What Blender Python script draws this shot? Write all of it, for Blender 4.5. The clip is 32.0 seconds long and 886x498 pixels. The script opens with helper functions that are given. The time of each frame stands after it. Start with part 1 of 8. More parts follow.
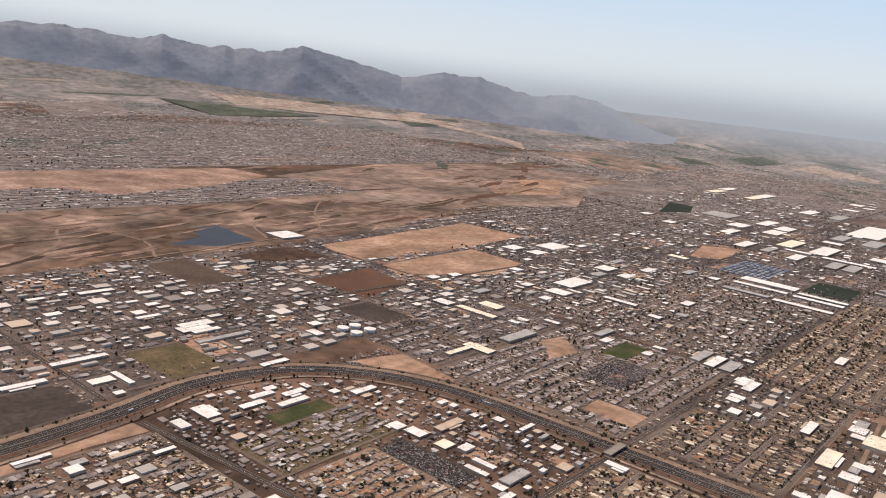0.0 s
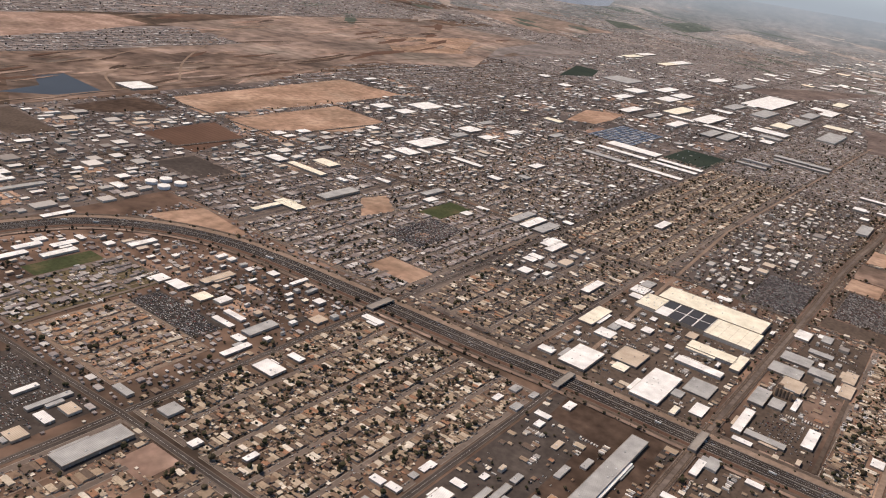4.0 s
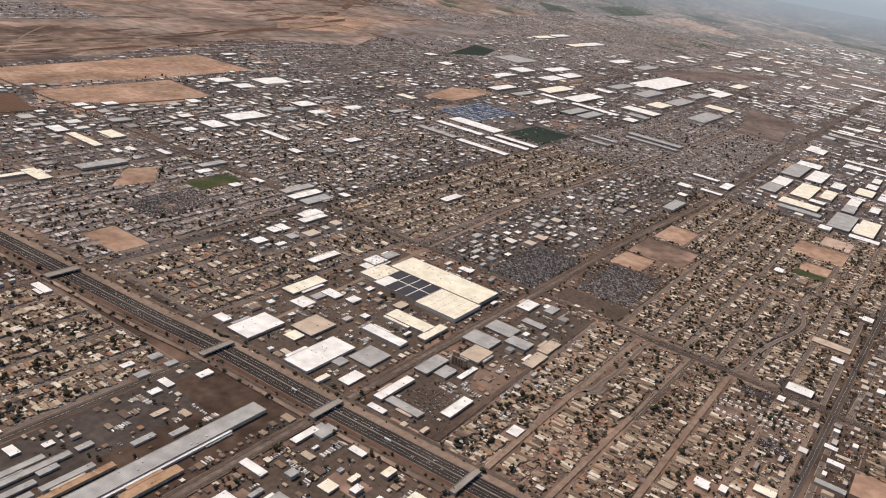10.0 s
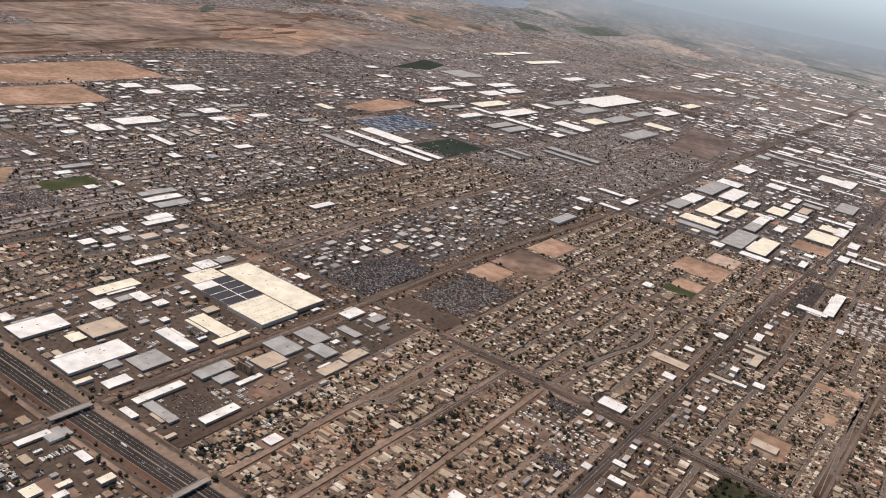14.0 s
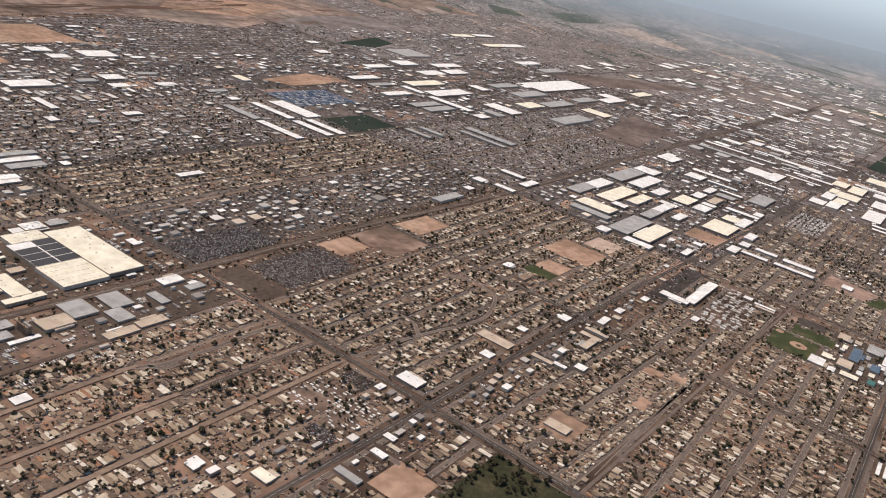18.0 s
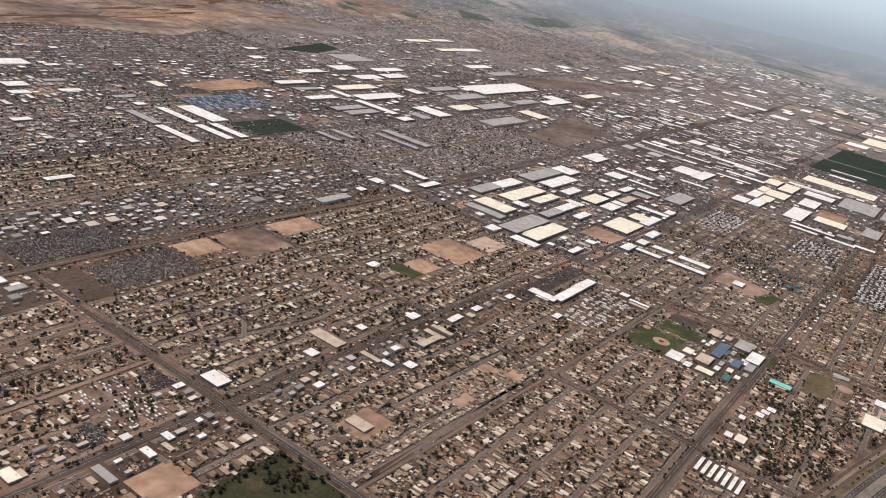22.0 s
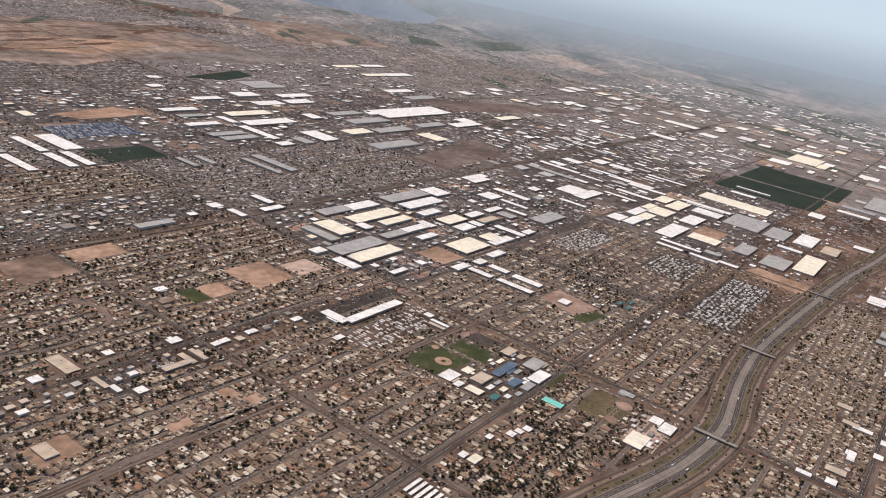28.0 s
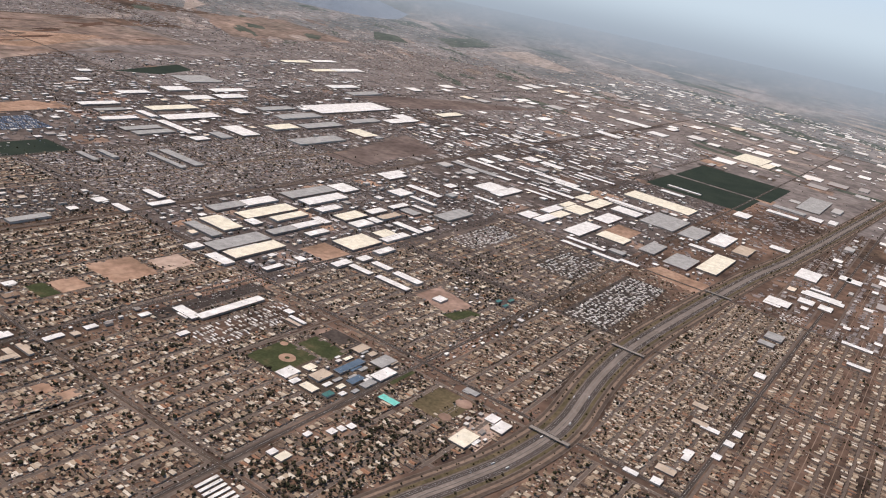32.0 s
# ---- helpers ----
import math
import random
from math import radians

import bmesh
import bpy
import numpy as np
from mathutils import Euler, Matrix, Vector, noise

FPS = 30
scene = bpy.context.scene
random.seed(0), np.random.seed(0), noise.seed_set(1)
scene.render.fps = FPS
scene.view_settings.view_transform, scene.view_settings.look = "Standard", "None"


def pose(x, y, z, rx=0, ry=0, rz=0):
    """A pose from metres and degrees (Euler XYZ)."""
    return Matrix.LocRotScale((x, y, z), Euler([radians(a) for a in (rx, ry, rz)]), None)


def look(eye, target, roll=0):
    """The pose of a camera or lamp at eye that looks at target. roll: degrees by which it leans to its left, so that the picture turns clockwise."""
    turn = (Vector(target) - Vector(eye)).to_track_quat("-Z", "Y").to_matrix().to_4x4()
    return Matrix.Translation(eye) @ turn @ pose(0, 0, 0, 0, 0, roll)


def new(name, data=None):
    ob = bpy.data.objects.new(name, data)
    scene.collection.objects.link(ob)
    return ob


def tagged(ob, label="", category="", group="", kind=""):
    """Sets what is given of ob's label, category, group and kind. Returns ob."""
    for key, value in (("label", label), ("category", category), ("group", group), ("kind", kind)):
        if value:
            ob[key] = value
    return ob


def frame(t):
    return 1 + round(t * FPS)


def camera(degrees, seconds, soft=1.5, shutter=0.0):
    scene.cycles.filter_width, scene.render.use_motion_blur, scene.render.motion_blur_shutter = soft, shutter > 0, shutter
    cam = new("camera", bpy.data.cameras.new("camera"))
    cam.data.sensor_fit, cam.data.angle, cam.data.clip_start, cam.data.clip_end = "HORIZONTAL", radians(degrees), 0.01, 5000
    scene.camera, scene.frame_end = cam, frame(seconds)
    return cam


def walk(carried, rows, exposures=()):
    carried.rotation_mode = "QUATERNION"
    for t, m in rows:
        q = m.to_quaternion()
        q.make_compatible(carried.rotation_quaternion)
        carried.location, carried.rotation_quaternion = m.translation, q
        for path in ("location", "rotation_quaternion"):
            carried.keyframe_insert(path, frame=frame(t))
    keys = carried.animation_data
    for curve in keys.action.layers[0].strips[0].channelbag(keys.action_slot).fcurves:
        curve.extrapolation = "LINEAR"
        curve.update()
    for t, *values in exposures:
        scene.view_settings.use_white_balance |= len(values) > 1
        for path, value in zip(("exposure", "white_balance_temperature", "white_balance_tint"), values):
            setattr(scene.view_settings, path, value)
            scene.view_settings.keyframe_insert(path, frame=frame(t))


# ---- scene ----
# The plan is drawn on the street grid: x runs west, y runs south, one plan unit is 139 m of city.
# The whole place is built as a 1:3.5 model (U metres a unit), so that mountains 17 km off stay in view.
U = 40.0
cam = camera(57.34, 32.0, 1.1)
PATH = [
    (0, (-0.04, -0.02, 240.00), (777.60, 595.06, 37.15), 6.586),
    (0.5, (10.40, -12.13, 241.11), (796.89, 570.57, 36.43), 6.752),
    (1, (20.86, -24.26, 242.23), (816.99, 544.45, 35.49), 7.486),
    (1.5, (31.34, -36.47, 243.36), (827.55, 531.49, 34.84), 7.410),
    (2, (41.84, -48.79, 244.51), (835.32, 511.42, 6.73), 8.056),
    (2.5, (52.35, -61.27, 245.70), (841.94, 484.86, -34.08), 8.700),
    (3, (62.80, -73.94, 246.92), (849.25, 454.65, -72.61), 8.947),
    (3.5, (73.18, -86.82, 248.17), (856.96, 428.12, -99.02), 8.823),
    (5.5, (114.38, -139.27, 253.21), (917.48, 343.44, -96.10), 10.367),
    (6, (124.58, -152.47, 254.43), (930.40, 324.52, -96.48), 10.391),
    (6.5, (134.73, -165.74, 255.59), (936.94, 303.43, -113.65), 10.503),
    (7, (144.85, -179.07, 256.67), (940.98, 282.10, -135.14), 10.591),
    (7.5, (154.98, -192.44, 257.65), (945.50, 265.23, -149.30), 10.374),
    (8, (165.19, -205.85, 258.54), (953.02, 251.47, -153.99), 10.211),
    (8.5, (175.58, -219.25, 259.34), (963.95, 239.19, -150.90), 10.280),
    (9, (186.16, -232.61, 260.07), (977.46, 229.36, -140.46), 10.094),
    (9.5, (196.93, -245.93, 260.75), (992.15, 223.42, -123.09), 10.010),
    (10, (207.86, -259.21, 261.41), (1007.72, 216.84, -104.11), 9.780),
    (10.5, (218.90, -272.43, 262.07), (1021.46, 210.91, -87.62), 9.405),
    (11, (229.98, -285.55, 262.76), (1034.04, 198.80, -82.04), 9.486),
    (11.5, (241.01, -298.60, 263.52), (1044.38, 183.49, -86.03), 9.914),
    (12, (251.93, -311.57, 264.36), (1053.06, 166.46, -95.74), 10.208),
    (12.5, (262.64, -324.46, 265.32), (1062.99, 150.36, -100.73), 10.567),
    (13, (273.15, -337.28, 266.42), (1074.35, 137.33, -98.02), 10.741),
    (13.5, (283.39, -350.12, 267.67), (1086.85, 129.00, -85.75), 10.731),
    (14, (293.34, -363.01, 269.07), (1098.54, 119.91, -75.08), 10.796),
    (14.5, (303.08, -375.98, 270.63), (1106.71, 109.33, -73.83), 10.955),
    (16.5, (341.53, -428.22, 277.49), (1149.48, 57.41, -56.22), 11.826),
    (17, (351.17, -441.41, 279.28), (1158.28, 38.89, -64.06), 12.087),
    (17.5, (360.86, -454.65, 281.16), (1166.14, 22.92, -70.20), 12.458),
    (18, (370.59, -467.90, 283.10), (1175.34, 3.99, -77.03), 13.021),
    (18.5, (380.34, -481.15, 285.11), (1184.26, -10.27, -78.18), 13.120),
    (19, (390.13, -494.44, 287.18), (1194.91, -21.18, -71.09), 13.202),
    (19.5, (399.96, -507.78, 289.28), (1206.43, -32.42, -62.34), 13.372),
    (20, (409.83, -521.17, 291.43), (1216.99, -43.83, -55.90), 13.224),
    (20.5, (419.72, -534.60, 293.61), (1226.03, -53.94, -51.11), 12.816),
    (21, (429.58, -548.01, 295.83), (1235.96, -64.99, -45.43), 12.419),
    (21.5, (439.41, -561.43, 298.08), (1245.08, -79.90, -46.92), 12.262),
    (22, (449.16, -574.88, 300.39), (1253.59, -96.45, -51.74), 12.081),
    (22.5, (458.79, -588.33, 302.73), (1263.39, -111.48, -51.17), 12.032),
    (23, (468.39, -601.70, 305.13), (1279.75, -130.52, -40.81), 12.528),
    (23.5, (478.00, -614.93, 307.61), (1298.33, -145.22, -18.63), 12.481),
    (24, (487.63, -628.10, 310.16), (1309.69, -148.31, 3.51), 11.937),
    (24.5, (497.29, -641.27, 312.81), (1312.70, -141.93, 19.92), 11.149),
    (25, (507.02, -654.48, 315.55), (1321.75, -148.89, 31.66), 11.148),
    (25.5, (516.77, -667.85, 318.39), (1334.21, -165.49, 36.58), 11.030),
    (27.5, (555.86, -722.18, 330.08), (1367.16, -236.83, 4.15), 10.729),
    (28, (565.60, -735.80, 333.04), (1376.26, -248.00, 9.18), 10.835),
    (28.5, (575.29, -749.45, 336.01), (1387.55, -259.44, 19.60), 10.925),
    (29, (584.95, -763.07, 339.01), (1399.24, -270.22, 32.37), 10.859),
    (29.5, (594.60, -776.62, 342.01), (1410.22, -280.26, 44.72), 10.672),
    (30, (604.21, -790.10, 345.02), (1421.07, -293.58, 51.37), 10.587),
    (30.5, (613.79, -803.52, 348.03), (1431.83, -311.12, 50.79), 10.531),
    (31, (623.34, -816.90, 351.04), (1440.69, -328.99, 44.62), 10.631),
    (31.5, (632.90, -830.24, 354.06), (1448.46, -346.08, 37.13), 10.991),
    (32, (642.46, -843.56, 357.09), (1456.93, -363.83, 30.74), 11.453),
]
walk(cam, [(t, look(eye, target, roll)) for t, eye, target, roll in PATH], [(0, 0.2, 6700, 15), (3.5, 0.15, 6550, 13), (6.5, 0.12, 6400, 11), (17, 0.12, 6300, 11), (32, 0.1, 6150, 12)])

# ---- light ----
SUN_UP, SUN_TURN = radians(58), radians(-8)
world = bpy.data.worlds.new("sky")
scene.world = world
world.use_nodes = True
wn = world.node_tree
sky = wn.nodes.new("ShaderNodeTexSky")
sky.sky_type, sky.sun_disc, sky.sun_elevation, sky.sun_rotation = "NISHITA", False, SUN_UP, SUN_TURN
sky.air_density, sky.dust_density, sky.ozone_density, sky.altitude = 1.0, 0.9, 2.5, 600
wn.links.new(sky.outputs[0], wn.nodes["Background"].inputs[0])
wn.nodes["Background"].inputs[1].default_value = 0.095
sun = new("sun", bpy.data.lights.new("sun", "SUN"))
sun.data.energy, sun.data.angle, sun.data.color = 4.2, radians(0.5), (1.0, 0.84, 0.665)
sun.matrix_world = look((math.sin(SUN_TURN) * math.cos(SUN_UP), math.cos(SUN_TURN) * math.cos(SUN_UP), math.sin(SUN_UP)), (0, 0, 0))


# ---- materials ----
def material(name, stops, pick="noise", scale=0.02, rough=0.85, metal=0.0, fine=0.25, fine_scale=0.6, bump=0.0, stripes=0.0, spec=0.02, broad=None, broad_scale=0.002):
    """A surface whose colour is picked from stops by broad noise, by piece or by object, with fine grain over it."""
    m = bpy.data.materials.new(name)
    m.use_nodes = True
    nt = m.node_tree
    out = nt.nodes["Principled BSDF"]
    geo = nt.nodes.new("ShaderNodeNewGeometry")
    if pick == "island":
        key = geo.outputs["Random Per Island"]
    elif pick == "object":
        key = nt.nodes.new("ShaderNodeObjectInfo").outputs["Random"]
    else:
        n = nt.nodes.new("ShaderNodeTexNoise")
        n.inputs["Scale"].default_value, n.inputs["Detail"].default_value = scale, 5
        nt.links.new(geo.outputs["Position"], n.inputs["Vector"])
        stretch = nt.nodes.new("ShaderNodeMapRange")
        stretch.inputs[1].default_value, stretch.inputs[2].default_value = 0.3, 0.7
        nt.links.new(n.outputs[0], stretch.inputs[0])
        key = stretch.outputs[0]
    ramp = nt.nodes.new("ShaderNodeValToRGB")
    ramp.color_ramp.interpolation = "LINEAR" if pick == "noise" else "CONSTANT"
    cells = ramp.color_ramp.elements
    while len(cells) < len(stops):
        cells.new(0.5)
    for cell, (at, colour) in zip(cells, stops):
        cell.position, cell.color = at, (*colour, 1)
    nt.links.new(key, ramp.inputs[0])
    grain = nt.nodes.new("ShaderNodeTexNoise")
    grain.inputs["Scale"].default_value, grain.inputs["Detail"].default_value = fine_scale, 6
    nt.links.new(geo.outputs["Position"], grain.inputs["Vector"])
    wide = nt.nodes.new("ShaderNodeMapRange")
    wide.inputs[1].default_value, wide.inputs[2].default_value = 0.25, 0.75
    wide.inputs[3].default_value, wide.inputs[4].default_value = 1 - fine, 1 + fine
    nt.links.new(grain.outputs[0], wide.inputs[0])
    mix = nt.nodes.new("ShaderNodeVectorMath")
    mix.operation = "SCALE"
    nt.links.new(ramp.outputs[0], mix.inputs[0])
    nt.links.new(wide.outputs[0], mix.inputs["Scale"])
    colour = mix.outputs[0]
    if broad:
        wash = nt.nodes.new("ShaderNodeTexNoise")
        wash.inputs["Scale"].default_value, wash.inputs["Detail"].default_value, wash.inputs["Roughness"].default_value = broad_scale, 7, 0.62
        nt.links.new(geo.outputs["Position"], wash.inputs["Vector"])
        tone = nt.nodes.new("ShaderNodeValToRGB")
        tones = tone.color_ramp.elements
        while len(tones) < len(broad):
            tones.new(0.5)
        for cell, (at, tint) in zip(tones, broad):
            cell.position, cell.color = at, (*tint, 1)
        nt.links.new(wash.outputs[0], tone.inputs[0])
        times = nt.nodes.new("ShaderNodeVectorMath")
        times.operation = "MULTIPLY"
        nt.links.new(colour, times.inputs[0])
        nt.links.new(tone.outputs[0], times.inputs[1])
        colour = times.outputs[0]
    if stripes:
        wave = nt.nodes.new("ShaderNodeTexWave")
        wave.bands_direction, wave.inputs["Scale"].default_value = "X", stripes
        wave.inputs["Distortion"].default_value = 0.4
        nt.links.new(geo.outputs["Position"], wave.inputs["Vector"])
        line = nt.nodes.new("ShaderNodeMapRange")
        line.inputs[3].default_value, line.inputs[4].default_value = 0.86, 1.05
        nt.links.new(wave.outputs[1], line.inputs[0])
        again = nt.nodes.new("ShaderNodeVectorMath")
        again.operation = "SCALE"
        nt.links.new(colour, again.inputs[0])
        nt.links.new(line.outputs[0], again.inputs["Scale"])
        colour = again.outputs[0]
    nt.links.new(colour, out.inputs["Base Color"])
    out.inputs["Roughness"].default_value, out.inputs["Metallic"].default_value = rough, metal
    out.inputs["Specular IOR Level"].default_value = spec
    if bump:
        b = nt.nodes.new("ShaderNodeBump")
        b.inputs["Strength"].default_value, b.inputs["Distance"].default_value = bump, 0.3
        nt.links.new(grain.outputs[0], b.inputs["Height"])
        nt.links.new(b.outputs[0], out.inputs["Normal"])
    return m


EARTH = material("earth", [(0, (0.050, 0.036, 0.029)), (0.3, (0.084, 0.057, 0.044)), (0.55, (0.120, 0.079, 0.059)), (0.78, (0.165, 0.107, 0.078)), (1, (0.23, 0.15, 0.11))], scale=0.009, fine=0.5, fine_scale=0.06, broad=[(0.34, (0.66, 0.74, 0.72)), (0.44, (0.85, 0.88, 0.87)), (0.52, (1, 1, 1)), (0.6, (1.2, 1.2, 1.2)), (0.7, (1.5, 1.5, 1.5))], broad_scale=0.0022)
# Ground of the far rim; its grey is distance haze put into the colour.
HAZED_SCRUB = material("hazed_scrub", [(0, (0.105, 0.11, 0.108)), (0.35, (0.15, 0.146, 0.144)), (0.65, (0.195, 0.182, 0.177)), (1, (0.28, 0.245, 0.232))], scale=0.004, fine=0.4, fine_scale=0.03)
LOT_EARTH = material("lot_earth", [(0, (0.115, 0.081, 0.064)), (0.35, (0.16, 0.112, 0.088)), (0.6, (0.21, 0.149, 0.117)), (1, (0.29, 0.212, 0.168))], scale=0.012, fine=0.5, fine_scale=0.08, broad=[(0.36, (0.68, 0.76, 0.73)), (0.5, (1, 1, 1)), (0.64, (1.35, 1.32, 1.28))], broad_scale=0.006)
RED_EARTH = material("red_earth", [(0, (0.17, 0.112, 0.087)), (0.4, (0.235, 0.16, 0.125)), (0.7, (0.295, 0.205, 0.162)), (1, (0.36, 0.26, 0.21))], scale=0.02, fine=0.35, fine_scale=0.12, broad=[(0.36, (0.75, 0.78, 0.78)), (0.5, (1, 1, 1)), (0.66, (1.15, 1.15, 1.15))], broad_scale=0.004)
SAND = material("sand", [(0, (0.21, 0.135, 0.094)), (0.5, (0.30, 0.197, 0.14)), (1, (0.39, 0.272, 0.198))], scale=0.02, fine=0.35, fine_scale=0.12, broad=[(0.36, (0.74, 0.76, 0.76)), (0.5, (1, 1, 1)), (0.64, (1.18, 1.18, 1.18))], broad_scale=0.008)
PALE_SAND = material("pale_sand", [(0, (0.32, 0.235, 0.185)), (0.5, (0.40, 0.30, 0.24)), (1, (0.50, 0.39, 0.315))], scale=0.02, fine=0.3, fine_scale=0.1)
BROWN_FIELD = material("brown_field", [(0, (0.085, 0.05, 0.036)), (1, (0.13, 0.078, 0.056))], scale=0.02, fine=0.2, stripes=0.05)
DARK_EARTH = material("dark_earth", [(0, (0.048, 0.033, 0.025)), (1, (0.085, 0.058, 0.044))], scale=0.03, fine=0.4, fine_scale=0.12)
CROP = material("crop", [(0, (0.025, 0.034, 0.027)), (1, (0.036, 0.046, 0.035))], scale=0.02, fine=0.25, stripes=0.08)
GRASS = material("grass", [(0, (0.038, 0.047, 0.023)), (0.6, (0.055, 0.062, 0.03)), (1, (0.10, 0.085, 0.047))], scale=0.06, fine=0.25, fine_scale=0.4)
PARK_GRASS = material("park_grass", [(0, (0.030, 0.032, 0.018)), (0.6, (0.046, 0.045, 0.026)), (1, (0.085, 0.068, 0.042))], scale=0.05, fine=0.3, fine_scale=0.3)
LAND = material("open_land", [(0, (0.095, 0.072, 0.064)), (0.5, (0.135, 0.103, 0.09)), (1, (0.185, 0.145, 0.127))], scale=0.01, fine=0.4, fine_scale=0.06)
CITY = material("city_ground", [(0, (0.062, 0.051, 0.047)), (0.5, (0.098, 0.080, 0.072)), (1, (0.155, 0.125, 0.110))], scale=0.012, fine=0.45, fine_scale=0.08)
# Grey-brown far ground, lightened in its colour to stand for missing haze.
HAZED_GROUND = material("suburb_ground", [(0, (0.125, 0.107, 0.10)), (0.5, (0.175, 0.15, 0.14)), (1, (0.24, 0.208, 0.193))], scale=0.012, fine=0.4, fine_scale=0.05)
PIT_EARTH = material("pit_earth", [(0, (0.072, 0.052, 0.043)), (0.35, (0.118, 0.084, 0.067)), (0.65, (0.168, 0.12, 0.095)), (1, (0.25, 0.186, 0.15))], scale=0.012, fine=0.5, fine_scale=0.05, broad=[(0.34, (0.6, 0.66, 0.68)), (0.5, (1, 1, 1)), (0.64, (1.35, 1.33, 1.3))], broad_scale=0.007)
# Open desert earth made paler and less red, as hazy air would show it.
HAZED_QUARRY_EARTH = material("hazed_quarry_earth", [(0, (0.12, 0.090, 0.076)), (0.35, (0.175, 0.13, 0.108)), (0.65, (0.225, 0.167, 0.138)), (1, (0.31, 0.236, 0.196))], scale=0.006, fine=0.5, fine_scale=0.04, broad=[(0.36, (0.7, 0.76, 0.76)), (0.5, (1, 1, 1)), (0.64, (1.3, 1.28, 1.24))], broad_scale=0.0035)
# Far sand paler than SAND; far crop green has distance haze in its colour.
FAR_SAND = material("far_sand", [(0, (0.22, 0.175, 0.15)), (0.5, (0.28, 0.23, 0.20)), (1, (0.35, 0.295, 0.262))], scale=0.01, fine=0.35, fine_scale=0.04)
HAZED_CROP = material("hazed_crop", [(0, (0.055, 0.066, 0.052)), (0.5, (0.075, 0.085, 0.068)), (1, (0.11, 0.112, 0.092))], scale=0.012, fine=0.4, fine_scale=0.05)
DRY_GRASS = material("dry_grass", [(0, (0.075, 0.062, 0.036)), (0.5, (0.105, 0.085, 0.05)), (1, (0.15, 0.115, 0.07))], scale=0.05, fine=0.35, fine_scale=0.3)
ASPHALT = material("asphalt", [(0, (0.045, 0.037, 0.033)), (1, (0.080, 0.066, 0.058))], scale=0.03, fine=0.3, fine_scale=0.25)
FOOTWAY = material("footway", [(0, (0.17, 0.145, 0.12)), (1, (0.24, 0.205, 0.175))], scale=0.03, fine=0.25, fine_scale=0.3)
LANE = material("lane", [(0, (0.114, 0.09, 0.075)), (1, (0.167, 0.132, 0.11))], scale=0.02, fine=0.2, fine_scale=0.3)
PAVE = material("pavement", [(0, (0.10, 0.082, 0.07)), (1, (0.15, 0.125, 0.105))], scale=0.04, fine=0.15, fine_scale=0.4)
STREET = material("street", [(0, (0.066, 0.050, 0.040)), (1, (0.112, 0.085, 0.068))], scale=0.02, fine=0.3, fine_scale=0.3)
DIRT_ROAD = material("dirt_road", [(0, (0.165, 0.119, 0.089)), (1, (0.245, 0.18, 0.138))], scale=0.02, fine=0.25, fine_scale=0.3)
CONCRETE = material("concrete", [(0, (0.20, 0.178, 0.155)), (1, (0.29, 0.26, 0.23))], scale=0.04, fine=0.15, fine_scale=0.4)
GRAVEL = material("gravel_bank", [(0, (0.098, 0.078, 0.066)), (1, (0.165, 0.132, 0.111))], scale=0.03, fine=0.4, fine_scale=0.25)
FAST_LANES = material("freeway_lanes", [(0, (0.034, 0.028, 0.025)), (1, (0.060, 0.050, 0.044))], scale=0.03, fine=0.15, fine_scale=0.3)
WIDE_MEDIAN = material("paved_median", [(0, (0.165, 0.137, 0.119)), (1, (0.235, 0.197, 0.173))], scale=0.03, fine=0.25, fine_scale=0.25)
WORN_LANES = material("worn_freeway_lanes", [(0, (0.060, 0.050, 0.045)), (1, (0.094, 0.078, 0.070))], scale=0.03, fine=0.2, fine_scale=0.3)
CARRIAGE = material("carriageway", [(0, (0.050, 0.041, 0.036)), (1, (0.085, 0.070, 0.061))], scale=0.03, fine=0.15, fine_scale=0.3)
PAINT = material("road_paint", [(0, (0.6, 0.6, 0.58)), (1, (0.7, 0.7, 0.68))], fine=0.1)
WATER = material("water", [(0, (0.028, 0.032, 0.042)), (1, (0.036, 0.041, 0.052))], rough=0.4, fine=0.03, spec=0.08)
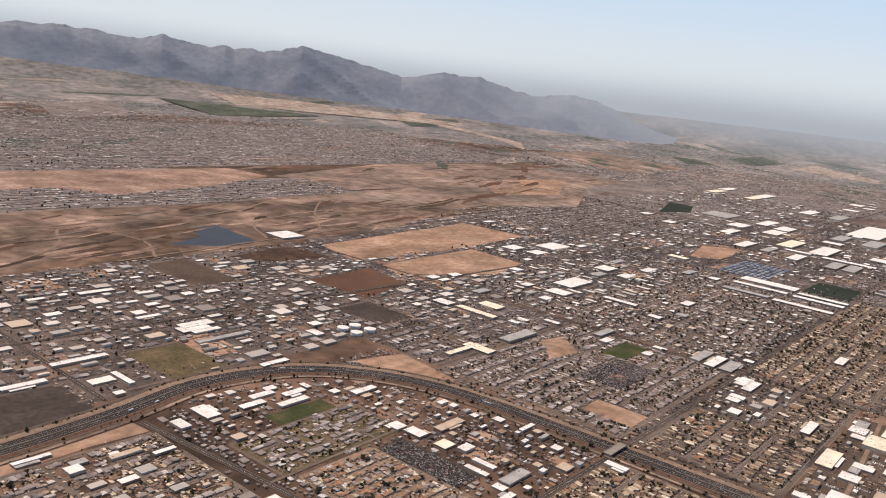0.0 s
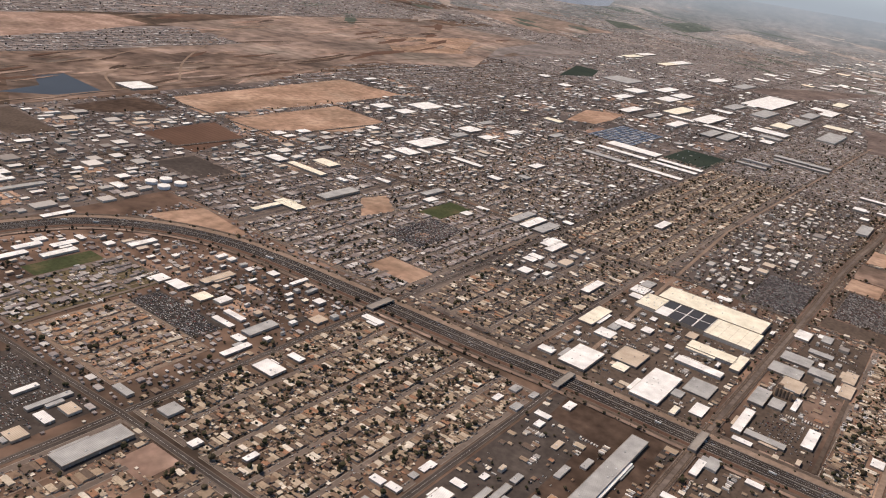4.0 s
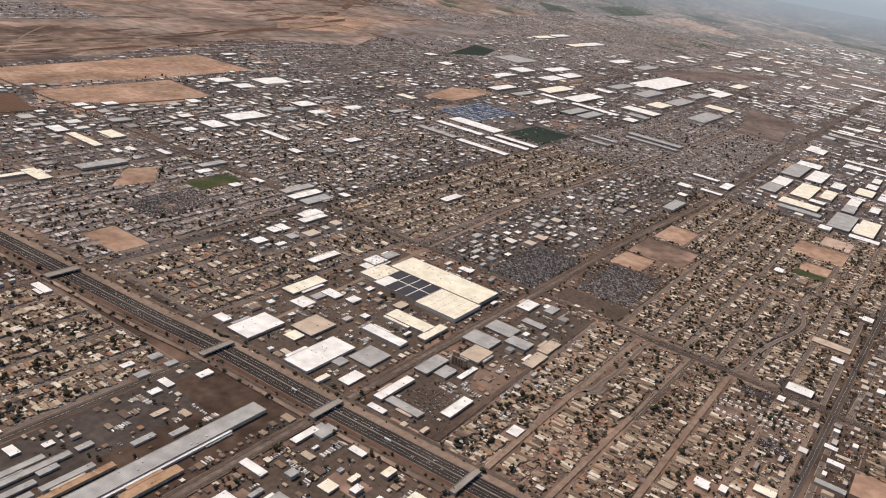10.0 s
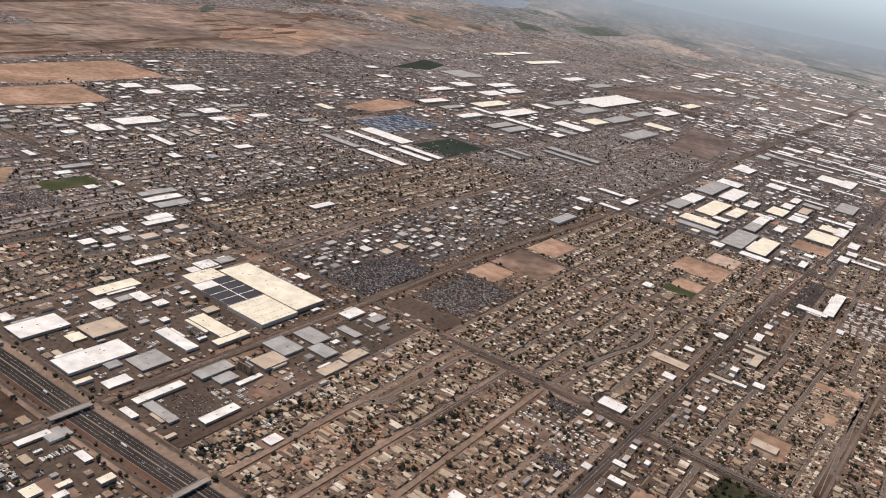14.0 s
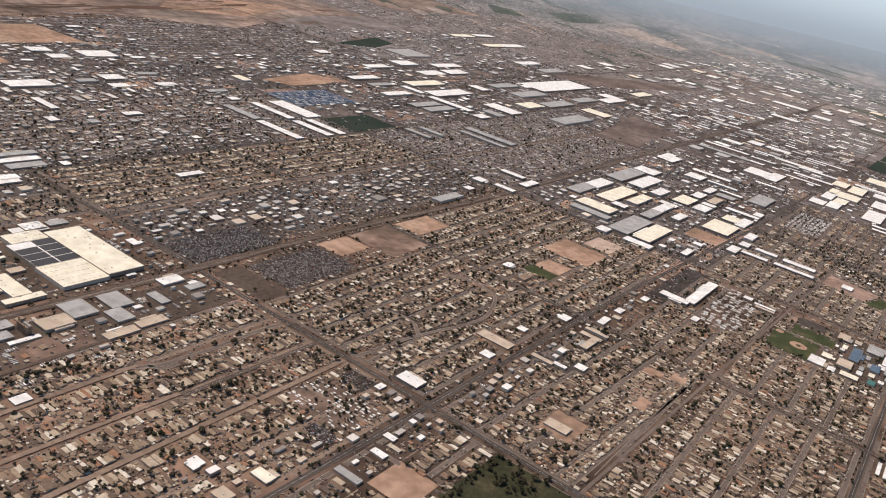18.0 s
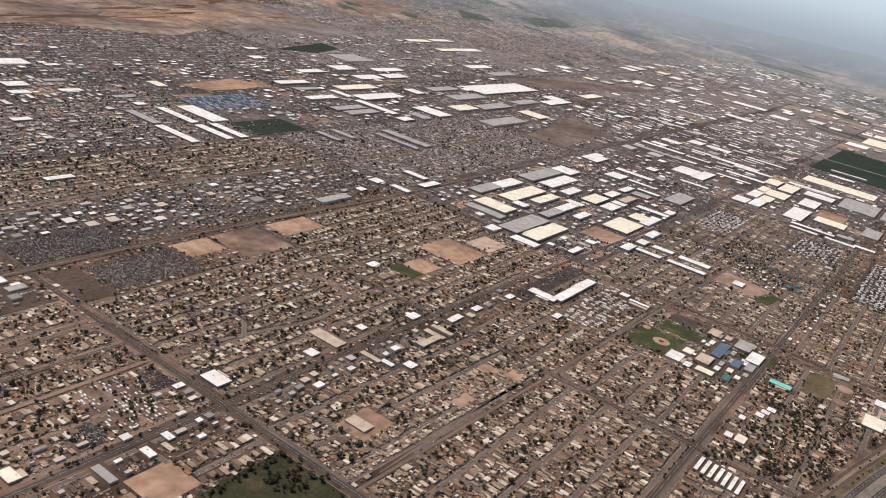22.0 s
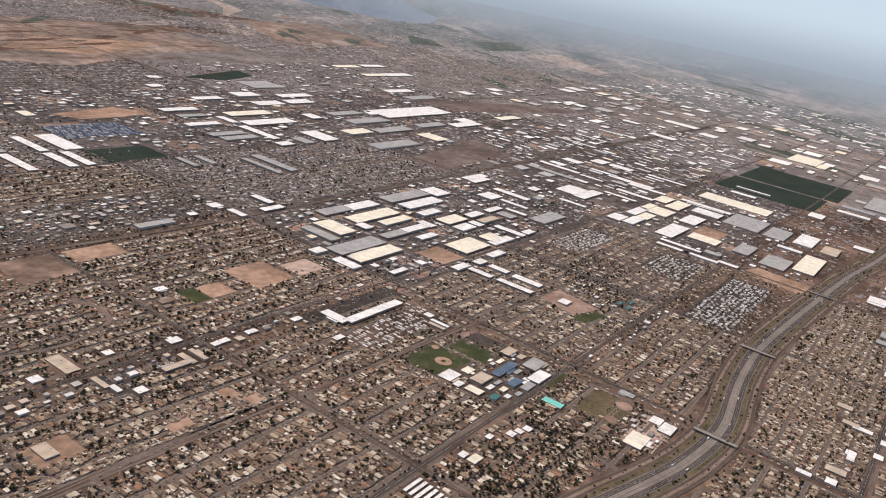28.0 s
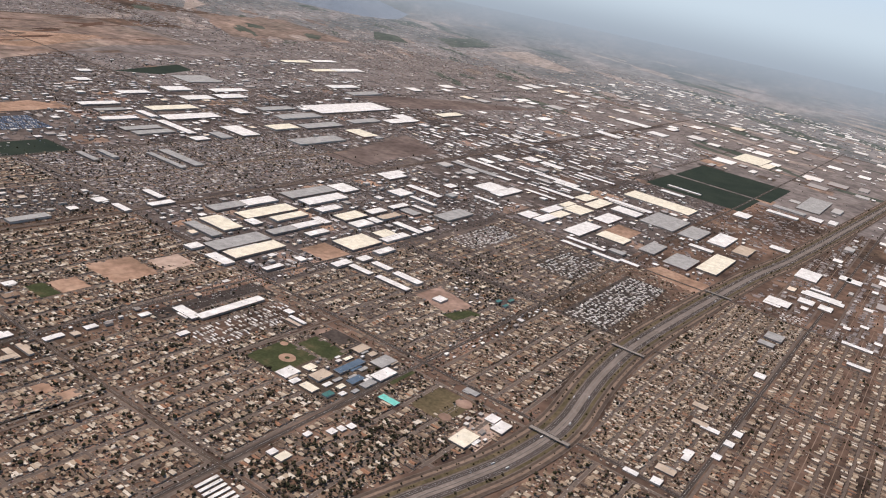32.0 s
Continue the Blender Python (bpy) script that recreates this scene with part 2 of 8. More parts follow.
ROOFS = {
    "white": material("white_roof", [(0, (0.62, 0.60, 0.57)), (0.5, (0.72, 0.70, 0.67)), (1, (0.82, 0.80, 0.77))], scale=0.15, rough=0.6, fine=0.14, fine_scale=0.1, stripes=0.35),
    "grey": material("grey_roof", [(0, (0.28, 0.275, 0.265)), (1, (0.40, 0.39, 0.375))], scale=0.15, rough=0.6, fine=0.14, fine_scale=0.1, stripes=0.35),
    "cream": material("cream_roof", [(0, (0.66, 0.60, 0.47)), (1, (0.80, 0.75, 0.62))], scale=0.15, rough=0.65, fine=0.14, fine_scale=0.1, stripes=0.3),
    "tan": material("tan_roof", [(0, (0.42, 0.34, 0.26)), (1, (0.52, 0.43, 0.34))], scale=0.15, rough=0.7, fine=0.14, fine_scale=0.1, stripes=0.35),
    "rust": material("rust_roof", [(0, (0.30, 0.18, 0.105)), (1, (0.42, 0.28, 0.18))], scale=0.15, rough=0.7, fine=0.2, fine_scale=0.4, stripes=0.35),
    "brown": material("brown_roof", [(0, (0.20, 0.14, 0.10)), (1, (0.30, 0.22, 0.16))], scale=0.15, rough=0.7, fine=0.2, fine_scale=0.4, stripes=0.35),
    "blue": material("blue_roof", [(0, (0.08, 0.118, 0.165)), (1, (0.118, 0.16, 0.215))], scale=0.15, rough=0.5, fine=0.1, stripes=0.35),
    "green": material("green_roof", [(0, (0.05, 0.14, 0.13)), (1, (0.08, 0.18, 0.17))], scale=0.15, rough=0.5, fine=0.1, stripes=0.35),
    "orange": material("orange_roof", [(0, (0.44, 0.215, 0.105)), (1, (0.54, 0.30, 0.165))], scale=0.15, rough=0.7, fine=0.15, fine_scale=0.4, stripes=0.35),
    "teal": material("teal_roof", [(0, (0.16, 0.52, 0.45)), (1, (0.24, 0.6, 0.52))], scale=0.15, rough=0.5, fine=0.1, stripes=0.35),
}
WALL = material("block_wall", [(0, (0.40, 0.345, 0.28)), (0.25, (0.33, 0.275, 0.22)), (0.5, (0.48, 0.43, 0.37)), (0.75, (0.26, 0.22, 0.185))], pick="object", fine=0.2)
DOOR = material("dock_door", [(0, (0.30, 0.30, 0.30)), (0.5, (0.45, 0.44, 0.42))], pick="object", fine=0.1)
PLANT = material("roof_plant", [(0, (0.45, 0.45, 0.44)), (0.5, (0.6, 0.6, 0.58))], pick="object", rough=0.4, metal=0.3, fine=0.1)
GLASS = material("skylight_glass", [(0, (0.08, 0.09, 0.10)), (1, (0.12, 0.13, 0.14))], rough=0.2, fine=0.05, spec=0.5)
SOLAR = material("solar_cells", [(0, (0.035, 0.033, 0.036)), (1, (0.05, 0.048, 0.05))], rough=0.6, fine=0.1, spec=0.2)
TINTS = [(0, (0.240, 0.181, 0.129)), (0.14, (0.154, 0.113, 0.085)), (0.29, (0.298, 0.230, 0.165)), (0.42, (0.384, 0.312, 0.233)), (0.54, (0.192, 0.133, 0.094)), (0.66, (0.451, 0.386, 0.304)), (0.75, (0.120, 0.089, 0.070)), (0.86, (0.576, 0.516, 0.431)), (0.94, (0.259, 0.146, 0.093))]
RED_ROOF = material("tiled_roof", [(0, (0.27, 0.165, 0.105)), (0.28, (0.20, 0.14, 0.10)), (0.48, (0.34, 0.195, 0.115)), (0.62, (0.27, 0.21, 0.16)), (0.88, (0.42, 0.36, 0.29))], pick="island", fine=0.2)
HOME_ROOF = material("home_roof", TINTS, pick="island", fine=0.2)
# Roofs of the farther houses, greyed in colour in place of distance haze.
HAZED_HOME_ROOF = material("hazed_home_roof", [(0, (0.23, 0.20, 0.19)), (0.25, (0.165, 0.143, 0.136)), (0.45, (0.32, 0.29, 0.272)), (0.65, (0.25, 0.207, 0.19)), (0.82, (0.48, 0.45, 0.425)), (0.92, (0.19, 0.158, 0.147))], pick="island", fine=0.2)
HOME_ROOF_ONE = material("home_roof_one", TINTS, pick="object", fine=0.2)
HOME_WALL = material("home_wall", [(0, (0.42, 0.36, 0.29)), (0.3, (0.30, 0.25, 0.20)), (0.6, (0.52, 0.47, 0.40)), (0.85, (0.36, 0.24, 0.18))], pick="island", fine=0.15)
HOME_WALL_ONE = material("home_wall_one", [(0, (0.42, 0.36, 0.29)), (0.3, (0.30, 0.25, 0.20)), (0.6, (0.52, 0.47, 0.40)), (0.85, (0.36, 0.24, 0.18))], pick="object", fine=0.15)
SHED_ROOF = material("shed_roof", [(0, (0.58, 0.55, 0.51)), (0.22, (0.36, 0.34, 0.315)), (0.42, (0.72, 0.69, 0.65)), (0.56, (0.24, 0.215, 0.195)), (0.72, (0.48, 0.40, 0.32)), (0.86, (0.42, 0.385, 0.35))], pick="island", rough=0.6, fine=0.1)
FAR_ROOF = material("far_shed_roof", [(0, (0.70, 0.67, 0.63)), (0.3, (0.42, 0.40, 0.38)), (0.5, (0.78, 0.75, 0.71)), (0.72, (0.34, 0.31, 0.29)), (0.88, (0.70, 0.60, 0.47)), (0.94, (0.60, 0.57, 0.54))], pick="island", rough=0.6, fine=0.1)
TRUCK_ROOF = material("truck_roof", [(0, (0.20, 0.26, 0.35)), (0.35, (0.60, 0.60, 0.60)), (0.6, (0.14, 0.19, 0.27)), (0.8, (0.42, 0.45, 0.50))], pick="island", rough=0.5, fine=0.06)
TRAILER = material("trailer_roof", [(0, (0.70, 0.67, 0.62)), (0.3, (0.50, 0.46, 0.41)), (0.5, (0.60, 0.57, 0.53)), (0.68, (0.80, 0.77, 0.73)), (0.86, (0.36, 0.31, 0.27))], pick="island", rough=0.6, fine=0.06)
CAR = material("car_paint", [(0, (0.52, 0.50, 0.47)), (0.18, (0.03, 0.028, 0.028)), (0.44, (0.11, 0.10, 0.09)), (0.62, (0.28, 0.26, 0.245)), (0.74, (0.05, 0.055, 0.065)), (0.82, (0.18, 0.05, 0.04)), (0.88, (0.10, 0.08, 0.065))], pick="island", rough=0.55, fine=0.05, spec=0.2)
CAR_ONE = material("car_paint_one", [(0, (0.62, 0.62, 0.62)), (0.3, (0.03, 0.03, 0.035)), (0.5, (0.26, 0.27, 0.28)), (0.7, (0.5, 0.5, 0.5)), (0.85, (0.08, 0.11, 0.2)), (0.92, (0.24, 0.05, 0.04))], pick="object", rough=0.3, fine=0.05, spec=0.5)
LEAF_TINTS = [(0, (0.034, 0.034, 0.020)), (0.35, (0.048, 0.043, 0.026)), (0.6, (0.042, 0.034, 0.024)), (0.8, (0.068, 0.056, 0.037))]
LEAF = material("leaf", LEAF_TINTS, pick="island", fine=0.3, fine_scale=2.0)
LEAF_ONE = material("leaf_one", LEAF_TINTS, pick="object", fine=0.3, fine_scale=2.0)
BARK = material("bark", [(0, (0.13, 0.10, 0.075)), (1, (0.2, 0.16, 0.12))], scale=0.5)
# Mountain colour: the blue and the paleness are haze painted into the rock.
HAZED_ROCK = material("hazed_rock", [(0, (0.185, 0.212, 0.265)), (0.5, (0.205, 0.23, 0.28)), (1, (0.23, 0.25, 0.295))], scale=0.006, fine=0.14, fine_scale=0.03)
RUBBER = material("tyre", [(0, (0.03, 0.03, 0.03)), (1, (0.04, 0.04, 0.04))], fine=0.1)


# ---- mesh helpers ----
def mesh_of(name, verts, faces, mats, kinds=None):
    """One mesh from arrays: verts n x 3; faces a list of m x k arrays; kinds gives a material slot to each array."""
    me = bpy.data.meshes.new(name)
    verts = np.asarray(verts, np.float32)
    sizes = np.concatenate([np.full(len(f), f.shape[1], np.int32) for f in faces])
    loops = np.concatenate([np.asarray(f, np.int32).ravel() for f in faces])
    me.vertices.add(len(verts))
    me.vertices.foreach_set("co", verts.ravel())
    me.loops.add(len(loops))
    me.loops.foreach_set("vertex_index", loops)
    me.polygons.add(len(sizes))
    me.polygons.foreach_set("loop_start", np.r_[0, np.cumsum(sizes)[:-1]].astype(np.int32))
    me.polygons.foreach_set("loop_total", sizes)
    for m in mats:
        me.materials.append(m)
    if kinds is not None:
        me.polygons.foreach_set("material_index", np.concatenate([np.full(len(f), k, np.int32) for f, k in zip(faces, kinds)]))
    me.polygons.foreach_set("use_smooth", np.zeros(len(sizes), bool))
    me.update(calc_edges=True)
    return me


def thing(name, x, y, z=0.0, turn=0.0):
    e = new(name)
    e.matrix_world = pose(x * U, y * U, z, 0, 0, turn)
    return e


def part(name, me, parent, label=""):
    ob = new(name, me)
    ob.parent = parent
    return tagged(ob, label)


BOX = np.array([(-1, -1, 0), (1, -1, 0), (1, 1, 0), (-1, 1, 0), (-1, -1, 1), (1, -1, 1), (1, 1, 1), (-1, 1, 1)], float)
SIDES = np.array([(0, 1, 5, 4), (1, 2, 6, 5), (2, 3, 7, 6), (3, 0, 4, 7)])


def turned(local, x, y, z, turn):
    """Local points n x k x 3 turned and moved to their places."""
    c, s = np.cos(turn)[:, None], np.sin(turn)[:, None]
    return np.stack([local[..., 0] * c - local[..., 1] * s + x[:, None], local[..., 0] * s + local[..., 1] * c + y[:, None], local[..., 2] + z[:, None]], -1)


def many_boxes(x, y, w, d, h, z=None, turn=None):
    """Vertices, sides and tops of boxes; all in metres."""
    n = len(x)
    z = np.zeros(n) if z is None else z
    turn = np.zeros(n) if turn is None else turn
    local = BOX[None] * np.stack([w / 2, d / 2, h], -1)[:, None]
    at = np.arange(n)[:, None, None] * 8
    return turned(local, x, y, z, turn).reshape(-1, 3), (at + SIDES[None]).reshape(-1, 4), (at + np.array([[4, 5, 6, 7]])[None]).reshape(-1, 4)


def box_mesh(name, w, d, h, mat, z=0.0):
    v, s, t = many_boxes(np.zeros(1), np.zeros(1), np.array([w]), np.array([d]), np.array([h]), np.array([z]))
    return mesh_of(name, v, [s, t, np.array([[3, 2, 1, 0]])], [mat])


def many_homes(x, y, w, d, h, rise, turn):
    """Low houses with hipped or gabled roofs and eaves: walls and roofs as separate islands."""
    n = len(x)
    zero = np.zeros(n)
    wv, ws, _ = many_boxes(x, y, w, d, h, zero, turn)
    e = 0.16
    flip = np.where(w >= d, 1.0, 0.0)
    gable = (np.arange(n) % 3 > 0).astype(float)
    a, b = w / 2 + e, d / 2 + e
    rl = np.maximum(np.abs(a - b), 0.25 * np.maximum(a, b)) * (1 - gable) + np.maximum(a, b) * gable
    r1 = np.stack([-rl * flip, -rl * (1 - flip), h + rise], -1)
    r2 = np.stack([rl * flip, rl * (1 - flip), h + rise], -1)
    corner = lambda i, j: np.stack([i * a, j * b, h - 0.02], -1)
    local = np.stack([corner(-1, -1), corner(1, -1), corner(1, 1), corner(-1, 1), r1, r2], 1)
    rv = turned(local, x, y, zero, turn).reshape(-1, 3)
    at = np.arange(n)[:, None, None] * 6
    long, tall = flip > 0.5, flip <= 0.5
    q = np.concatenate([(at[long] + np.array([[0, 1, 5, 4], [2, 3, 4, 5]])[None]).reshape(-1, 4), (at[tall] + np.array([[1, 2, 5, 4], [3, 0, 4, 5]])[None]).reshape(-1, 4)])
    t = np.concatenate([(at[long] + np.array([[1, 2, 5], [3, 0, 4]])[None]).reshape(-1, 3), (at[tall] + np.array([[0, 1, 4], [2, 3, 5]])[None]).reshape(-1, 3)])
    return wv, ws, rv, q, t


CLUMP = np.array([(0, 0, 1), (0.89, 0, 0.45), (0.28, 0.85, 0.45), (-0.72, 0.53, 0.45), (-0.72, -0.53, 0.45), (0.28, -0.85, 0.45), (0.72, 0.53, -0.45), (-0.28, 0.85, -0.45), (-0.89, 0, -0.45), (-0.28, -0.85, -0.45), (0.72, -0.53, -0.45), (0, 0, -1)])
CLUMP_FACES = np.array([(0, 1, 2), (0, 2, 3), (0, 3, 4), (0, 4, 5), (0, 5, 1), (1, 6, 2), (2, 7, 3), (3, 8, 4), (4, 9, 5), (5, 10, 1), (6, 7, 2), (7, 8, 3), (8, 9, 4), (9, 10, 5), (10, 6, 1), (11, 7, 6), (11, 8, 7), (11, 9, 8), (11, 10, 9), (11, 6, 10)])


def clumps(x, y, z, r, rng):
    """Ragged leaf clumps."""
    n = len(x)
    v = CLUMP[None] * rng.uniform(0.55, 1.25, (n, 12, 1)) * r[:, None, None] * np.array([1, 1, 0.85])
    v = turned(v, x, y, z, rng.uniform(0, 6.28, n))
    return v.reshape(-1, 3), (np.arange(n)[:, None, None] * 12 + CLUMP_FACES[None]).reshape(-1, 3)


# ---- which ground is taken ----
CELL, LOW_X, LOW_Y = 0.04, -4.0, -60.0
TAKEN = np.zeros((3400, 3600), bool)


def take(x0, y0, x1, y1, grow=0.0):
    i0, i1 = int((x0 - grow - LOW_X) / CELL), int((x1 + grow - LOW_X) / CELL) + 1
    j0, j1 = int((y0 - grow - LOW_Y) / CELL), int((y1 + grow - LOW_Y) / CELL) + 1
    TAKEN[max(i0, 0):max(i1, 0), max(j0, 0):max(j1, 0)] = True


def free(x, y):
    i = ((np.asarray(x) - LOW_X) / CELL).astype(int).clip(0, 3399)
    j = ((np.asarray(y) - LOW_Y) / CELL).astype(int).clip(0, 3599)
    return ~TAKEN[i, j]


def take_poly(pts):
    """Takes the ground inside a polygon."""
    p = np.array(pts, float)
    gx, gy = np.meshgrid(np.arange(p[:, 0].min(), p[:, 0].max() + CELL, CELL), np.arange(p[:, 1].min(), p[:, 1].max() + CELL, CELL))
    inside = np.zeros(gx.shape, bool)
    for (ax, ay), (bx, by) in zip(p, np.roll(p, -1, 0)):
        cross = (ay > gy) != (by > gy)
        inside ^= cross & (gx < (bx - ax) * (gy - ay) / ((by - ay) if by != ay else 1e-9) + ax)
    i = ((gx[inside] - LOW_X) / CELL).astype(int).clip(0, 3399)
    j = ((gy[inside] - LOW_Y) / CELL).astype(int).clip(0, 3599)
    TAKEN[i, j] = True


# ---- ground and mountains ----
MID = (9.0, -11.0)
FLAT, RIM, EYE_LEVEL = 85.0, 122.0, 6.4


def ground_height(r):
    """The plain lies flat and lifts only near its far rim, where it stands for land many times as far."""
    far = FLAT + (r - FLAT) * (RIM - FLAT) / np.maximum(RIM - r, 0.2)
    return np.where(r > FLAT, EYE_LEVEL * (1 - r / np.maximum(far, 1e-3)), 0.0)


def lay(v):
    """Sets plan points, in metres, on the plain: land past its flat part is drawn in towards the rim and lifted with it."""
    v = np.array(v, float)
    dx, dy = v[:, 0] - MID[0] * U, v[:, 1] - MID[1] * U
    r = np.hypot(dx, dy) / U
    k = np.maximum(r - FLAT, 0) / (RIM - FLAT)
    own = np.where(r > FLAT, (FLAT + RIM * k) / (1 + k), r)
    grow = own / np.maximum(r, 1e-6)
    return np.stack([MID[0] * U + dx * grow, MID[1] * U + dy * grow, v[:, 2] * np.where(r > FLAT, 0.8, 1) + ground_height(own) * U], -1)


rings = np.r_[0.0, 3, 8, 16, 28, 42, 58, 72, np.arange(85, 118.6, 1.5)]
spokes = np.radians(np.arange(0, 360, 3.0))
rr, aa = np.meshgrid(rings[1:], spokes, indexing="ij")
gv = np.stack([MID[0] + rr * np.cos(aa), MID[1] + rr * np.sin(aa), ground_height(rr)], -1).reshape(-1, 3) * U
gv = np.r_[[(MID[0] * U, MID[1] * U, 0)], gv]
k = len(spokes)
fan = np.array([(0, 1 + i, 1 + (i + 1) % k) for i in range(k)])
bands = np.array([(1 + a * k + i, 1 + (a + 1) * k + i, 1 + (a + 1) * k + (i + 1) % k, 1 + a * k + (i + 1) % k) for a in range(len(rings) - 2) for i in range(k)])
ground = tagged(new("ground", mesh_of("ground", gv, [fan, bands[:7 * k], bands[7 * k:]], [EARTH, HAZED_SCRUB], [0, 0, 1])), "dry brown desert plain under the city", "ground", kind="structure")

RIDGE = [(-30.2, 0.45), (-29.3, 0.67), (-28.0, 0.53), (-27.3, 0.66), (-26.1, 0.50), (-25.0, 0.57), (-23.9, 0.37), (-22.5, 0.32), (-21.5, 0.52), (-20.9, 0.81), (-20.1, 0.55), (-18.9, 0.41), (-18.0, 0.30), (-16.9, 0.53), (-16.3, 0.34), (-15.4, 0.52), (-14.3, 0.40), (-13.0, 0.73), (-11.9, 1.09), (-11.0, 0.90), (-9.4, 0.67), (-7.8, 0.32), (-6.3, 0.08), (-5.0, -0.25), (-3.7, 0.02), (-2.2, 0.42), (-0.8, 0.31), (0.4, 0.37), (1.6, 0.04), (2.8, -0.25), (4.4, -0.49), (5.8, -0.26), (6.7, -0.11), (7.9, -0.24), (9.3, -0.54), (10.7, -0.87), (12.2, -1.14), (15.2, -1.42)]


def mountains():
    """A long ridge at the rim of the plain, its skyline given as bearing and elevation from the path."""
    bearings = np.array([a for a, _ in RIDGE])
    lifts = np.array([b for _, b in RIDGE])
    turn0 = math.radians(53.4)
    az = np.linspace(-44, 15.5, 700)
    top = np.interp(az, bearings, lifts, right=-2.2)
    top[az < bearings[0]] = lifts[0] + 0.03 * (az[az < bearings[0]] - bearings[0])
    fade = np.clip((15.5 - az) / 7, 0, 1)
    fade = fade * fade * (3 - 2 * fade)
    rows = []
    depth = np.linspace(0, 1, 18)
    for i, (b, e) in enumerate(zip(az, top)):
        way = math.radians(90 - b) - turn0
        for dpt in depth:
            r = 106 + 7 * dpt
            own = math.hypot(r * math.cos(way) - MID[0], r * math.sin(way) - MID[1])
            base = float(ground_height(np.array(min(own, 118.0)))) - 0.15
            crest = 6.05 + math.tan(math.radians(e + 0.08)) * 113
            spur = noise.fractal(Vector((b * 0.22, dpt * 1.3, 2.0)), 1.0, 2.0, 5)
            gully = abs(noise.noise(Vector((b * 0.33 + dpt * 1.1, 1.2 * dpt, 5.0))))
            up = dpt ** (1.0 + 0.4 * gully) + (0.10 * spur - 0.08 * gully) * (1 - dpt) * min(1, dpt * 3)
            z = base + max(crest - base, 0) * up * fade[i] - max(0.0, own - 116.0) * 1.5 * max(0.0, min(1.0, (b - 8) / 4))
            if dpt == 1:
                z += 0.16 * noise.fractal(Vector((b * 1.6, 7.0, 1.0)), 0.7, 2.0, 5) * min(1, max(crest - base, 0) / 3)
            rows.append((r * math.cos(way) * U, r * math.sin(way) * U, z * U))
    w = len(depth)
    f = np.array([(i * w + j, i * w + j + 1, (i + 1) * w + j + 1, (i + 1) * w + j) for i in range(len(az) - 1) for j in range(w - 1)])
    me = mesh_of("mountain_range", rows, [f], [HAZED_ROCK])
    return tagged(new("mountain_range", me), "bare desert mountain range on the horizon, its colour hazed blue-grey", "mountain", kind="structure")


mountains()


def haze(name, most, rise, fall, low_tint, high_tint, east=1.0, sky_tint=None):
    """Pale air as a glowing, part-clear surface: clear at the ground, thickest near eye level, clear again above;
    thinner by the factor east on the mountain side.
    """
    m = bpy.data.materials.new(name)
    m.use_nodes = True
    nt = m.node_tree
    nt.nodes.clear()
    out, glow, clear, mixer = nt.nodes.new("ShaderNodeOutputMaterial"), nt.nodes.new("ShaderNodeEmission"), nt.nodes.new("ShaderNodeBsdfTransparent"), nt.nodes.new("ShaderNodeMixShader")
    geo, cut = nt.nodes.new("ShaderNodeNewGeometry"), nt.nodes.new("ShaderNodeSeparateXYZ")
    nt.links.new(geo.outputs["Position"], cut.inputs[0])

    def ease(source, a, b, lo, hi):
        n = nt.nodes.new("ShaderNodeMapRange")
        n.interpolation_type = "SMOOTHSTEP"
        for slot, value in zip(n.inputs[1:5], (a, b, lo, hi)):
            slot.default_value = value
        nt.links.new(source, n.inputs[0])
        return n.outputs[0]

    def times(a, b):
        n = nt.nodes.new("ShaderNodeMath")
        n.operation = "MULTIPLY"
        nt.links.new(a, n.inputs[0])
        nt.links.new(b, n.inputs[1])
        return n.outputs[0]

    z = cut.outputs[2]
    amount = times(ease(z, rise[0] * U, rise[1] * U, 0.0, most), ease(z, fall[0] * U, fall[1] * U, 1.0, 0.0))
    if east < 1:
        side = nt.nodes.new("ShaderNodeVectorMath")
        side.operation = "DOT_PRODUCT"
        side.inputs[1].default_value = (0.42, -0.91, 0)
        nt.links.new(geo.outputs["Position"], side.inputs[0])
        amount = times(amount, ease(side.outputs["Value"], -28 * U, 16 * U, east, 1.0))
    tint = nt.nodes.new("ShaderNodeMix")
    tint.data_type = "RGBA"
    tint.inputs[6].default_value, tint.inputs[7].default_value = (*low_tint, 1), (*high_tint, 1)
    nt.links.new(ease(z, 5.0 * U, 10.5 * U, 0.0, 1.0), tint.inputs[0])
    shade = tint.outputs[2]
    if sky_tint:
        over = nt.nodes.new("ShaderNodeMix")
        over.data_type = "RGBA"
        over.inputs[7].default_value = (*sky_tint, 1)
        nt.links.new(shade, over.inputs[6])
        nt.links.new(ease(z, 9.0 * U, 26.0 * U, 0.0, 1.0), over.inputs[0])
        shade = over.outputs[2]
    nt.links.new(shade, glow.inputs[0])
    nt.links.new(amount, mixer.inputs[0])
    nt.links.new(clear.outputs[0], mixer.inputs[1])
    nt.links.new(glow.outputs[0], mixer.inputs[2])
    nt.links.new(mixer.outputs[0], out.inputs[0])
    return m


